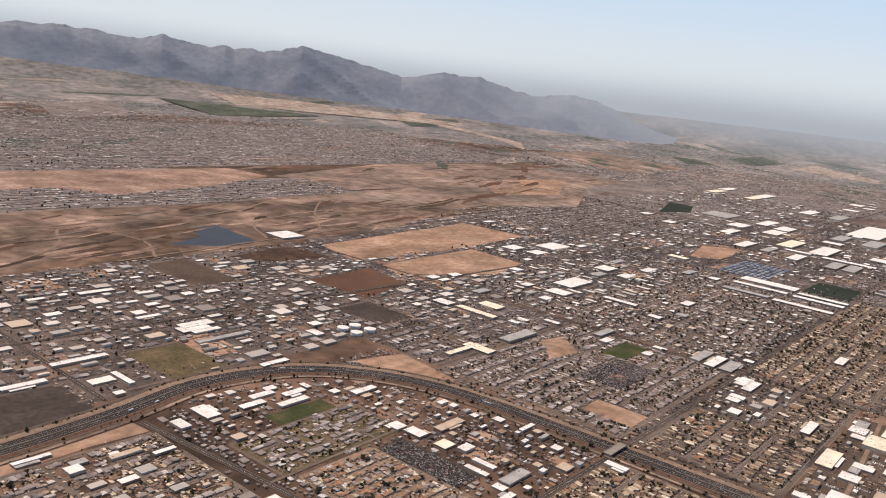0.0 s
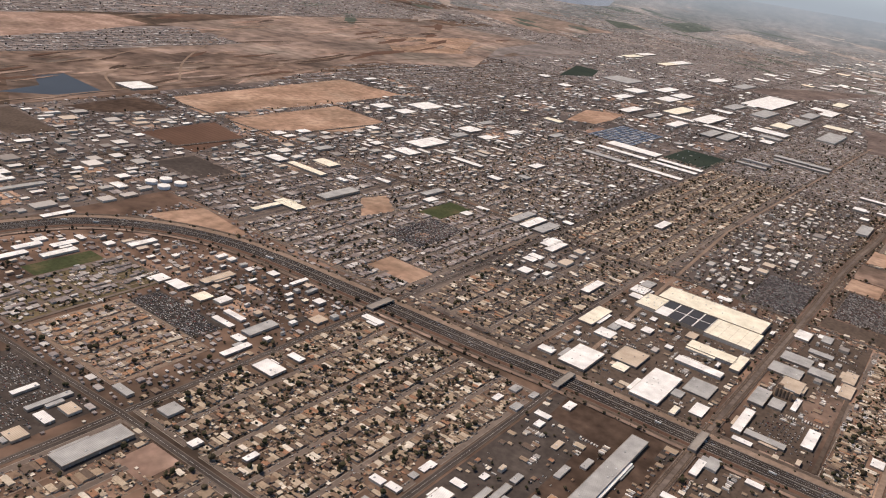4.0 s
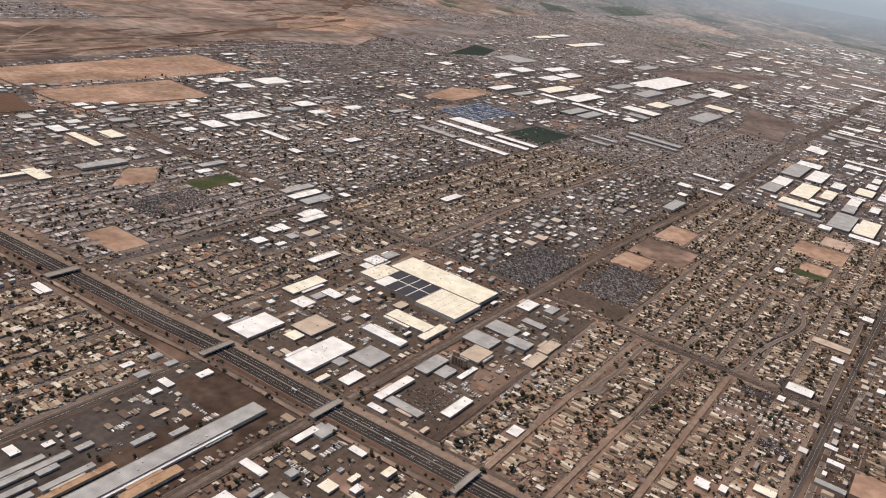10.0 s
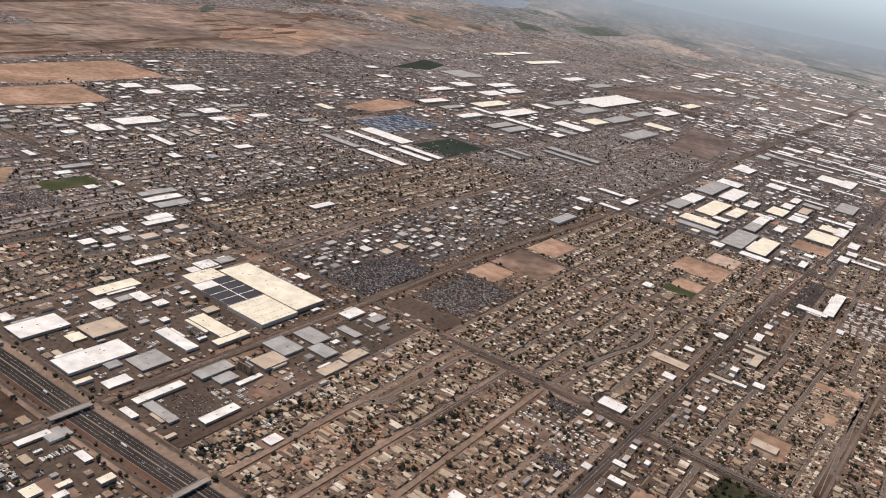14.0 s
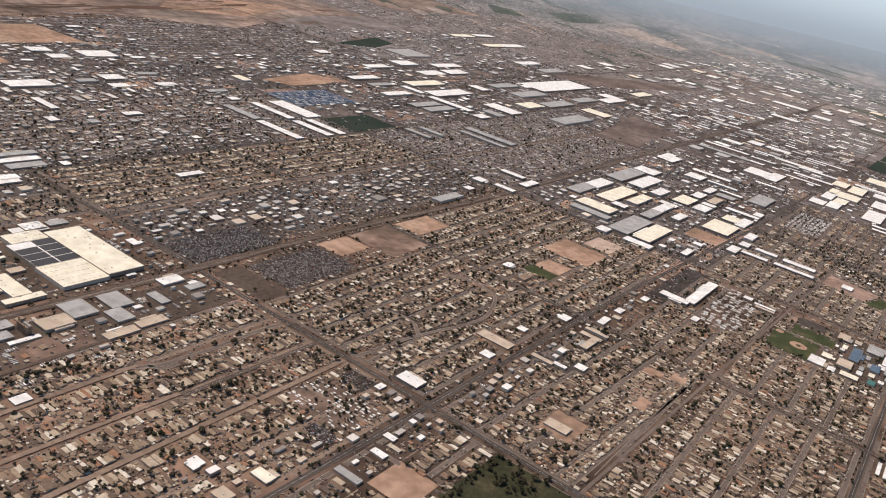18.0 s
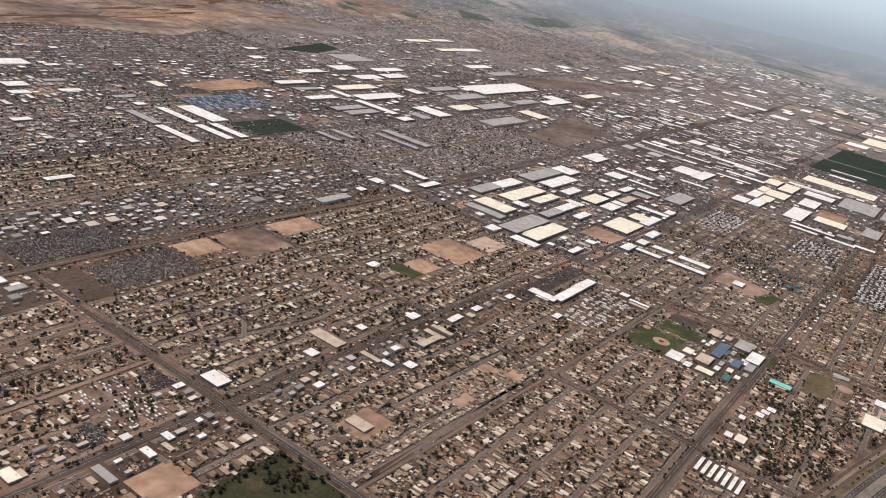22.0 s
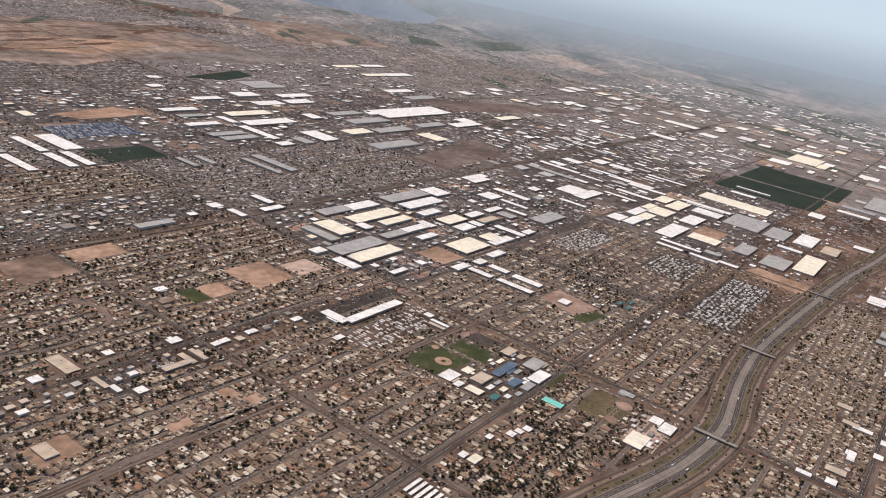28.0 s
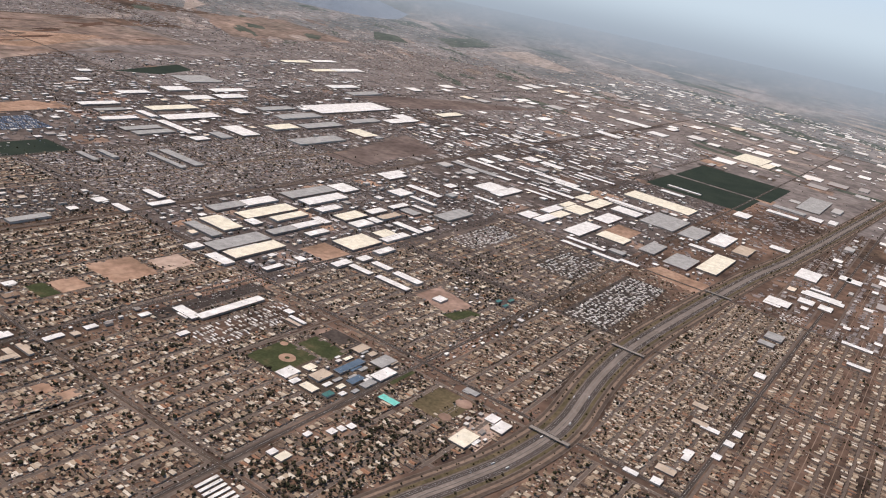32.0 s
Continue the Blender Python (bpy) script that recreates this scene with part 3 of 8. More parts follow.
def backdrop():
    """The pale distance where land meets sky: thin added shells that glow like hazy air, the last one nearly closed and
    tinted as low sky.
    """
    a = np.radians(np.arange(0, 360, 2.0))
    n = len(a)
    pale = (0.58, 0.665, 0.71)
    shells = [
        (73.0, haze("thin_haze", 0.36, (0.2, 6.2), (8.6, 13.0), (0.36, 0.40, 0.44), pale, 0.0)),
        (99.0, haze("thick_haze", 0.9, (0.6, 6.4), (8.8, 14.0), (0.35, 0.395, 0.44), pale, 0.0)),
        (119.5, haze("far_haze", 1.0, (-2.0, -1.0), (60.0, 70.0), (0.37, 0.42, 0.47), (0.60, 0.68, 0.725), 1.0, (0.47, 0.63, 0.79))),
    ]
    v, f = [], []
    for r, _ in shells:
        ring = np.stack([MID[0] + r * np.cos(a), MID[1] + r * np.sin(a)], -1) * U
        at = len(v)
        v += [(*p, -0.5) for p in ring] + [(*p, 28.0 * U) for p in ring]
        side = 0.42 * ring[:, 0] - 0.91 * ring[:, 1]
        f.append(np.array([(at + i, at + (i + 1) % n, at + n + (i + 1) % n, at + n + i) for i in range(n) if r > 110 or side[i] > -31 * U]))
    ob = tagged(new("backdrop", mesh_of("backdrop", v, f, [m for _, m in shells], range(len(shells)))), "glowing shells of pale blue haze along the far horizon", "backdrop", kind="structure")
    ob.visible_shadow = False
    return ob


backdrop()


# ---- fields, lots and other ground cover ----
def patch(name, pts, mat, label, height=0.06, keep_clear=True):
    v = [(x * U, y * U, height) for x, y in pts]
    me = mesh_of(name, lay(v), [np.array([range(len(v))])], [mat])
    if sum(a[0] * b[1] - b[0] * a[1] for a, b in zip(v, v[1:] + v[:1])) < 0:
        me.flip_normals()
    if keep_clear:
        take_poly(pts)
    return tagged(new(name, me), label, name.replace("_", " "), kind="structure")


def plot(name, x0, y0, x1, y1, mat, label, height=0.06, keep_clear=True):
    return patch(name, [(x0, y0), (x1, y0), (x1, y1), (x0, y1)], mat, label, height, keep_clear)


patch("field", [(18.6, 17.7), (23.7, 17.4), (28.6, 17.7), (28.3, 20.7), (19.1, 19.9)], SAND, "large bare orange sand field")
patch("field", [(18.5, 15.8), (21.7, 14.3), (24.0, 14.8), (24.1, 17.1), (19.0, 16.9)], SAND, "bare orange sand field beside sheds")
patch("field", [(15.7, 14.4), (17.9, 15.0), (18.3, 16.8), (15.6, 16.6)], BROWN_FIELD, "ploughed dark brown field")
patch("field", [(12.5, 17.5), (13.7, 17.4), (13.9, 20.2), (12.4, 19.9)], STREET, "flat grey empty yard")
patch("field", [(15.2, 19.8), (16.0, 18.7), (18.2, 18.4), (17.9, 20.2)], DARK_EARTH, "dark brown empty lot")
patch("pond", [(16.6, 23.9), (17.7, 24.1), (17.4, 21.1), (16.1, 20.9), (14.4, 21.9), (16.0, 22.4)], WATER, "dark blue quarry pond", 0.1)
plot("field", 8.4, 12.4, 9.65, 14.0, DRY_GRASS, "brown-green mown field beside the freeway")
plot("lawn", 17.4, 7.55, 18.8, 8.2, GRASS, "green school lawn")
plot("field", 13.85, 5.65, 14.6, 6.75, SAND, "bare tan lot among houses")
plot("lawn", 8.7, 9.65, 10.0, 10.1, GRASS, "green school playing field")
plot("parking_lot", 5.2, 5.6, 7.3, 7.65, ASPHALT, "dark asphalt car lot full of vehicles", keep_clear=False)
plot("field", 30.8, 5.4, 33.4, 7.1, CROP, "dark green irrigated field")
plot("parking_lot", 31.1, 8.5, 34.6, 10.4, ASPHALT, "asphalt yard of blue trucks", keep_clear=False)
patch("field", [(32.7, 12.1), (33.7, 10.9), (37.3, 11.5), (36.0, 12.8)], SAND, "bare orange field among warehouses")
patch("field", [(44.2, 18.6), (46.7, 17.7), (49.9, 18.8), (50.0, 20.4)], CROP, "dark green irrigated field")
plot("wrecking_yard", 19.35, -0.35, 21.65, 0.8, ASPHALT, "dark yard packed with scrapped cars", keep_clear=False)
plot("wrecking_yard", 20.15, -2.1, 22.3, -0.85, STREET, "yard packed with scrapped cars", keep_clear=False)
plot("field", 22.4, -1.5, 23.4, -0.75, SAND, "bare orange lot beside the railway")
plot("field", 23.5, -2.1, 25.0, -0.75, LOT_EARTH, "brown empty dirt lot beside the railway")
plot("field", 25.2, -1.6, 26.6, -0.8, SAND, "bare tan strip beside the railway")
plot("parking_lot", 19.4, -2.2, 20.1, -0.8, STREET, "empty dark asphalt lot")
plot("field", 27.85, -5.05, 29.2, -3.7, SAND, "square bare tan lot")
plot("field", 29.4, -5.0, 30.4, -4.2, PALE_SAND, "small bare tan lot")
plot("lawn", 26.0, -4.9, 26.5, -4.15, GRASS, "green school lawn")
plot("field", 26.55, -4.9, 27.3, -4.2, SAND, "bare school yard")
plot("field", 33.85, -6.7, 35.0, -5.6, SAND, "bare tan lot beside warehouses")
plot("field", 20.2, -8.35, 21.0, -7.75, SAND, "bare reddish lot with a low building")
plot("field", 16.95, -7.55, 17.7, -6.85, SAND, "bare reddish corner lot")
patch("park", [(17.5, -7.66), (19.06, -7.72), (19.06, -11.5), (17.0, -11.5)], PARK_GRASS, "dark olive park lawn with trees")
plot("school_yard", 27.9, -12.4, 30.62, -9.55, STREET, "paved grey school grounds", 0.045, False)
plot("ball_field", 27.95, -10.65, 29.2, -9.6, GRASS, "green baseball field")
plot("sports_field", 29.3, -10.9, 29.95, -9.9, GRASS, "green football field")
plot("parking_lot", 30.1, -10.8, 30.65, -9.9, ASPHALT, "dark asphalt sports court")
plot("lawn", 29.65, -12.5, 30.58, -12.3, GRASS, "green school lawn beside the road")
plot("field", 29.8, -9.88, 30.5, -9.66, LOT_EARTH, "brown bare lot beside a school")
plot("ball_field", 29.3, -14.2, 30.5, -13.25, DRY_GRASS, "dry grass ball field")
plot("parking_lot", 28.9, -15.2, 30.4, -14.5, PALE_SAND, "pale concrete yard", keep_clear=False)
patch("field", [(34.3, -9.64), (35.45, -9.85), (35.1, -11.27), (34.02, -10.97)], RED_EARTH, "bare reddish school yard")
patch("lawn", [(33.82, -10.98), (34.77, -11.23), (34.84, -11.72), (33.79, -11.41)], GRASS, "green school lawn")
plot("field", 22.0, -6.1, 22.45, -5.3, LOT_EARTH, "brown empty lot beside the main road")
patch("field", [(24.07, -8.15), (24.28, -8.68), (24.34, -9.1), (23.52, -9.05), (23.2, -8.6), (22.5, -8.9), (22.25, -8.6), (22.7, -8.3)], RED_EARTH, "bare reddish lots among houses", 0.05, False)
patch("parking_lot", [(22.5, -6.5), (23.1, -6.6), (23.0, -7.6), (22.04, -7.5), (22.1, -6.5)], ASPHALT, "dark car park beside shops", 0.052, False)
plot("field", 22.33, -8.82, 22.82, -8.57, SAND, "bare tan lot among houses")
patch("field", [(22.97, -8.52), (23.9, -8.46), (23.69, -9.03), (23.15, -8.95)], RED_EARTH, "bare reddish lots among houses", keep_clear=False)
plot("field", 23.76, -8.55, 24.1, -8.2, SAND, "bare tan lot among houses")
plot("field", 24.03, -9.0, 24.4, -8.65, SAND, "bare tan lot among houses")
plot("field", 17.5, -5.95, 18.45, -4.65, LOT_EARTH, "sandy storage ground with parked campers", keep_clear=False)
plot("wrecking_yard", 17.1, -5.95, 17.4, -5.43, ASPHALT, "small yard packed with cars", keep_clear=False)
plot("parking_lot", 18.6, -5.35, 19.05, -4.8, ASPHALT, "car park with rows of cars", keep_clear=False)
plot("field", 58.6, -12.9, 63.0, -7.7, CROP, "dark green irrigated field")
plot("field", 63.3, -13.4, 69.0, -7.8, CROP, "dark green irrigated field")
patch("field", [(43.4, -15.2), (44.8, -15.5), (45.0, -13.4), (43.9, -13.1)], SAND, "bare tan lot beside the freeway")
plot("field", 46.9, -11.3, 48.6, -10.2, SAND, "bare tan lot among warehouses")
plot("parking_lot", 27.4, -7.7, 30.9, -6.75, ASPHALT, "dark asphalt car park of a shopping centre", keep_clear=False)
patch("parking_lot", [(11.8, 1.45), (12.5, 1.5), (12.53, -0.12), (11.98, -0.12), (11.7, 0.55)], DARK_EARTH, "bare dark brown yard beside the freeway", 0.085)
plot("rail_yard", 7.56, -0.3, 12.5, 1.68, ASPHALT, "dark rail freight yard", keep_clear=False)
plot("rail_yard", 8.0, -0.33, 12.0, 0.72, DARK_EARTH, "dark rusty earth round freight sheds", 0.07, False)
plot("parking_lot", 13.3, -0.25, 18.6, 2.6, STREET, "grey factory yard", keep_clear=False)
plot("parking_lot", 13.5, -1.85, 16.3, -0.75, STREET, "grey works yard", keep_clear=False)
plot("parking_lot", 4.5, 11.9, 6.7, 13.3, ASPHALT, "dark asphalt lot beside the freeway")
patch("verge", [(11.9, 11.2), (13.2, 10.9), (12.95, 9.2), (12.55, 9.2)], SAND, "bare sand verge inside the freeway bend")
plot("parking_lot", 14.3, 12.6, 15.5, 14.2, ASPHALT, "dark empty yard")
patch("field", [(4.4, 11.05), (6.08, 11.19), (6.86, 11.17), (6.91, 10.74), (5.92, 10.8), (4.6, 10.7)], SAND, "bare tan lot beside the freeway")
plot("school_yard", 6.8, 4.05, 7.34, 4.58, RED_EARTH, "bare reddish school ground")
plot("parking_lot", 6.2, 4.7, 7.3, 5.35, ASPHALT, "dark car park round a long building", keep_clear=False)
patch("field", [(16.9, 9.6), (17.7, 9.4), (16.9, 8.5), (15.9, 8.7)], SAND, "bare orange lot among yards")
plot("garden", 7.6, 8.25, 10.3, 9.6, DRY_GRASS, "dry green gardens round houses", 0.05, False)
plot("field", 7.8, 6.0, 9.25, 8.1, RED_EARTH, "reddish bare earth round houses", keep_clear=False)
plot("wrecking_yard", 9.35, 6.35, 9.98, 8.05, ASPHALT, "dark yard packed with scrapped cars", keep_clear=False)
plot("parking_lot", 19.35, -6.05, 20.2, -5.2, ASPHALT, "dark asphalt car park round a store", keep_clear=False)
plot("trailer_park", 37.1, -14.5, 42.6, -13.0, ASPHALT, "trailer park with rows of white roofs", keep_clear=False)
patch("trailer_park", [(39.8, -12.2), (42.2, -12.2), (44.0, -10.6), (40.1, -10.3)], ASPHALT, "trailer park with rows of white roofs", keep_clear=False)
patch("field", [(43.6, 2.1), (43.4, 0.0), (47.0, 0.5), (50.3, 0.3), (51.6, 3.5), (48.0, 2.7)], LAND, "open brown land between warehouses")
plot("city_ground", 31.4, -0.8, 82.0, -0.2, CITY, "grey-brown ground along the railway", 0.0195, False)
patch("far_plain", [(62.0, 43.0), (62.0, -40.0)] + [(MID[0] + 84.6 * math.cos(math.radians(a)), MID[1] + 84.6 * math.sin(math.radians(a))) for a in range(-25, 41, 5)], HAZED_GROUND, "dry grey-brown plain beyond the city", 0.010, False)
plot("city_ground", 44.3, 4.6, 80.0, 34.0, HAZED_GROUND, "dry grey-brown ground of the far plain", 0.018, False)
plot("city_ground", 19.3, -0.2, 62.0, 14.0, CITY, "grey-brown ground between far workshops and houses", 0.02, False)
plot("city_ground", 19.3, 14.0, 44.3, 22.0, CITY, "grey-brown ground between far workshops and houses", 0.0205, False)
plot("city_ground", 62.0, -18.0, 82.0, 4.6, HAZED_GROUND, "dry grey-brown ground of the far plain", 0.019, False)
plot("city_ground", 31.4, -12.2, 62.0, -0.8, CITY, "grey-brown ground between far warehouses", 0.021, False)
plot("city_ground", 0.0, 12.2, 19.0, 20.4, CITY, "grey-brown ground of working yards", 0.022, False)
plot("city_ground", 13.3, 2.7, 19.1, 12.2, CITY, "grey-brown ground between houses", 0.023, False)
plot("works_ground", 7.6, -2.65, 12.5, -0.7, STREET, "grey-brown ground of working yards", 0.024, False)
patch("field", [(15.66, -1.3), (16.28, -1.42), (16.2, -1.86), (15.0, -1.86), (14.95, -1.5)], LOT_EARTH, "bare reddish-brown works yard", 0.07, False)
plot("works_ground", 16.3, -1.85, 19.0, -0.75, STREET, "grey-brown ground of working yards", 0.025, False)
plot("suburb_ground", 1.0, 27.5, 24.0, 60.0, HAZED_GROUND, "grey-brown ground of the far suburb", 0.03, False)
plot("suburb_ground", 24.0, 37.0, 60.0, 60.0, HAZED_GROUND, "grey-brown ground of the far suburb", 0.032, False)
plot("suburb_ground", 24.0, 27.5, 30.0, 33.0, HAZED_GROUND, "grey-brown ground of the far suburb", 0.034, False)
patch("desert", [(29.6, 28.4), (29.5, 24.9), (30.5, 23.1), (57.0, 27.1), (55.0, 36.5), (30.0, 32.4)], HAZED_QUARRY_EARTH, "open brown desert with tracks")
patch("desert", [(9.0, 20.5), (16.0, 24.5), (24.0, 26.5), (23.5, 27.9), (19.0, 27.5), (13.9, 28.0), (6.0, 27.0)], PIT_EARTH, "worked-over gravel quarry ground")
patch("desert", [(14.0, 20.4), (16.0, 24.5), (24.0, 26.5), (25.5, 27.0), (29.5, 24.9), (30.5, 23.1), (24.5, 21.2)], PIT_EARTH, "bare tan quarry ground with tracks", 0.05)
patch("desert", [(23.5, 27.9), (24.0, 26.5), (25.5, 27.0), (29.5, 24.9), (29.6, 28.4)], HAZED_QUARRY_EARTH, "open tan desert", 0.052)
patch("desert", [(30.0, 32.4), (55.0, 36.5), (40.0, 37.0), (28.3, 33.6)], HAZED_QUARRY_EARTH, "open tan desert", 0.054)
patch("desert", [(9.0, 36.0), (17.85, 36.5), (27.6, 36.4), (28.0, 33.6), (23.2, 31.6), (17.55, 30.2), (15.9, 32.3), (9.0, 31.8)], RED_EARTH, "reddish bare ground beyond the suburb")
patch("desert", [(37.4, 30.4), (45.1, 34.3), (54.6, 36.0), (52.0, 27.2), (39.6, 21.4), (34.0, 23.4)], HAZED_QUARRY_EARTH, "open reddish desert with tracks", 0.075)
patch("desert", [(70.3, 43.1), (82.8, 43.7), (79.8, 31.3), (64.3, 31.3)], HAZED_QUARRY_EARTH, "open tan desert far out", 0.09)
patch("field", [(87, 34.2), (95.5, 40.5), (97, 38), (92, 33)], HAZED_CROP, "dark green irrigated field far out", 0.1)
patch("field", [(56.5, 12.2), (65.1, 9.7), (72.8, 5.6), (57.8, 8.3)], LAND, "brown fallow land among warehouses", 0.1)
patch("field", [(42.2, 30.0), (51.5, 29.1), (43.1, 24.6), (38.0, 25.7)], SAND, "pale tan desert flat", 0.09)


def blob(name, x, y, rx, ry, turn, mat, label, height):
    """An uneven patch of bare or planted ground."""
    rnd = random.Random(int(x * 131 + y * 17))
    c, q = math.cos(turn), math.sin(turn)
    pts = []
    for i in range(18):
        a = i * math.tau / 18
        k = rnd.uniform(0.65, 1.2)
        u, w = rx * k * math.cos(a), ry * k * math.sin(a)
        pts.append((x + u * c - w * q, y + u * q + w * c))
    patch(name, pts, mat, label, height, False)


def ground_marks(x0, y0, x1, y1, count, seed, long, wide, mats, way=None):
    """Streaks of sand, gravel and scrub over open land."""
    rnd = random.Random(seed)
    for i in range(count):
        name, mat, label = rnd.choice(mats)
        turn = rnd.uniform(0, 3.14) if way is None else rnd.gauss(way, 0.15)
        blob(name, rnd.uniform(x0, x1), rnd.uniform(y0, y1), long * rnd.uniform(0.5, 1.5), wide * rnd.uniform(0.5, 1.6), turn, mat, label, 0.1 + 0.006 * i)


YARDS = [("yard", ASPHALT, "dark asphalt yard"), ("yard", LOT_EARTH, "bare brown dirt yard"), ("yard", RED_EARTH, "bare reddish dirt yard"), ("yard", STREET, "grey gravel yard"), ("yard", SAND, "bare tan dirt yard"), ("yard", LOT_EARTH, "bare brown dirt yard")]


def yards(x0, y0, x1, y1, count, seed, large=0.9):
    """Working yards and empty lots, square to the streets, under the sheds that stand on them."""
    rnd = random.Random(seed)
    for i in range(count):
        name, mat, label = rnd.choice(YARDS)
        x, y, w, d = rnd.uniform(x0, x1), rnd.uniform(y0, y1), rnd.uniform(0.25, 1) * large, rnd.uniform(0.25, 1) * large
        plot(name, x - w / 2, y - d / 2, min(x + w / 2, x1), min(y + d / 2, y1), mat, label, 0.035 + 0.0002 * i, False)


yards(1, 12.3, 24, 20, 60, 1, 1.3)
yards(13.3, 5.6, 31, 14, 40, 2, 1.0)
yards(24.2, 14.2, 31.2, 20.6, 20, 10, 1.2)
yards(31.6, -6.8, 46, -1, 30, 3, 1.0)
yards(31.6, 5.9, 60, 20, 40, 4, 1.8)
yards(45, -15, 75, 5, 50, 5, 1.8)
yards(7.7, -2.7, 19, -0.8, 24, 6, 0.7)
yards(10.3, 5.5, 12.3, 11, 12, 7, 0.6)
yards(19.5, -6, 37, 5, 30, 8, 0.4)
yards(19.5, -12, 37, -6.5, 24, 9, 0.35)
QUARRY = [("sand_patch", LOT_EARTH, "streak of brown quarry earth"), ("sand_patch", RED_EARTH, "streak of reddish quarry earth"), ("sand_patch", LOT_EARTH, "streak of brown quarry earth"), ("sand_patch", HAZED_QUARRY_EARTH, "worked quarry ground"), ("scrub_patch", DARK_EARTH, "dark quarry pit"), ("scrub_patch", BROWN_FIELD, "dark brown quarry ground")]
FAR_LAND = [("sand_patch", FAR_SAND, "pale sand flat far out"), ("farm_field", HAZED_CROP, "dark green farm field far out"), ("sand_patch", HAZED_QUARRY_EARTH, "reddish bare land far out"), ("scrub_patch", HAZED_GROUND, "dark scrub land far out"), ("farm_field", HAZED_CROP, "dark green orchard far out, haze in its colour"), ("sand_patch", FAR_SAND, "pale gravel flat far out")]
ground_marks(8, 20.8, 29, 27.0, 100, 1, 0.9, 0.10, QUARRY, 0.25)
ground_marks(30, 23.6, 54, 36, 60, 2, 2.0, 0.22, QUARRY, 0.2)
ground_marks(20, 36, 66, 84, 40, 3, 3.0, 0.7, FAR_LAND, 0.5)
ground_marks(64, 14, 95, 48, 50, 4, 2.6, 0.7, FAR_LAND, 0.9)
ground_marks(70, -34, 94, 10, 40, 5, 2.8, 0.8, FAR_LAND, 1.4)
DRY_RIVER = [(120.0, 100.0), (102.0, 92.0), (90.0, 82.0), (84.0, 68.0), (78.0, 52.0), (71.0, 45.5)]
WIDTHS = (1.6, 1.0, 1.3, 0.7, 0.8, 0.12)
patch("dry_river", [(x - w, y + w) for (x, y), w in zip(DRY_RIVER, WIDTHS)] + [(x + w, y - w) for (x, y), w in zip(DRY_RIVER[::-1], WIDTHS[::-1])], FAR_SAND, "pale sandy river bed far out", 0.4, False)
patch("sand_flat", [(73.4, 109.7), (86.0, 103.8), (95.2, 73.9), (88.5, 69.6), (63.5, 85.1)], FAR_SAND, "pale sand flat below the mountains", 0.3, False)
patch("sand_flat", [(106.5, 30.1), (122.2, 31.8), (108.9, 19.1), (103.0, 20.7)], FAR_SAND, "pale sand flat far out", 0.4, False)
patch("farm_field", [(107.1, 38.4), (123.7, 41.3), (117.2, 34.2), (100.0, 31.9)], HAZED_CROP, "dark green farm field far out", 0.4, False)
patch("farm_field", [(55.5, 91.1), (62.4, 81.4), (69.2, 74.8), (49.8, 68.4)], HAZED_CROP, "dark green farm fields below the mountains", 0.42, False)
patch("farm_field", [(85.4, 80.0), (101.6, 82.4), (91.3, 71.9), (75.3, 65.4)], HAZED_CROP, "dark green farm fields below the mountains", 0.44, False)
patch("farm_field", [(34.9, 74.6), (45.4, 79.6), (38.5, 64.7), (30.2, 61.0)], HAZED_GROUND, "dark wooded land below the mountains", 0.42, False)
patch("farm_field", [(20.6, 47.9), (23.6, 48.3), (20.6, 44.0), (18.9, 43.9)], HAZED_CROP, "dark green field in the suburb", 0.42, False)
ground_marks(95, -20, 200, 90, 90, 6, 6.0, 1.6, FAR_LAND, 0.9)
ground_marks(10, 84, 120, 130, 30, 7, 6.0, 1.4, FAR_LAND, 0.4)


# ---- roads ----
def strip_mesh(name, line, left, right, mat, z, thick=0.05):
    """A slab that follows a line of plan points between two sideways offsets."""
    p = np.array(line, float)
    d = np.gradient(p, axis=0)
    d /= np.linalg.norm(d, axis=1)[:, None]
    side = np.stack([d[:, 1], -d[:, 0]], -1)
    a, b = (p + side * left) * U, (p + side * right) * U
    n = len(p)
    top = np.c_[np.r_[a, b], np.full(2 * n, z)]
    low = top - (0, 0, thick)
    i = np.arange(n - 1)
    f = [np.stack([i, i + 1, n + i + 1, n + i], -1), np.stack([i + 1, i, 2 * n + i, 2 * n + i + 1], -1), np.stack([n + i, n + i + 1, 3 * n + i + 1, 3 * n + i], -1)]
    me = mesh_of(name, np.r_[top, low], f, [mat])
    if me.polygons[0].normal.z < 0:
        me.flip_normals()
    return me


def spline(points, step=0.25):
    """A smooth line through plan points."""
    p = np.array(points, float)
    p = np.r_[[2 * p[0] - p[1]], p, [2 * p[-1] - p[-2]]]
    out = []
    for a, b, c, d in zip(p, p[1:], p[2:], p[3:]):
        for t in np.arange(0, 1, step / max(np.linalg.norm(c - b), step)):
            out.append(0.5 * (2 * b + (c - a) * t + (2 * a - 5 * b + 4 * c - d) * t ** 2 + (3 * b - a - 3 * c + d) * t ** 3))
    return np.array(out + [p[-2]])


ROADS = []


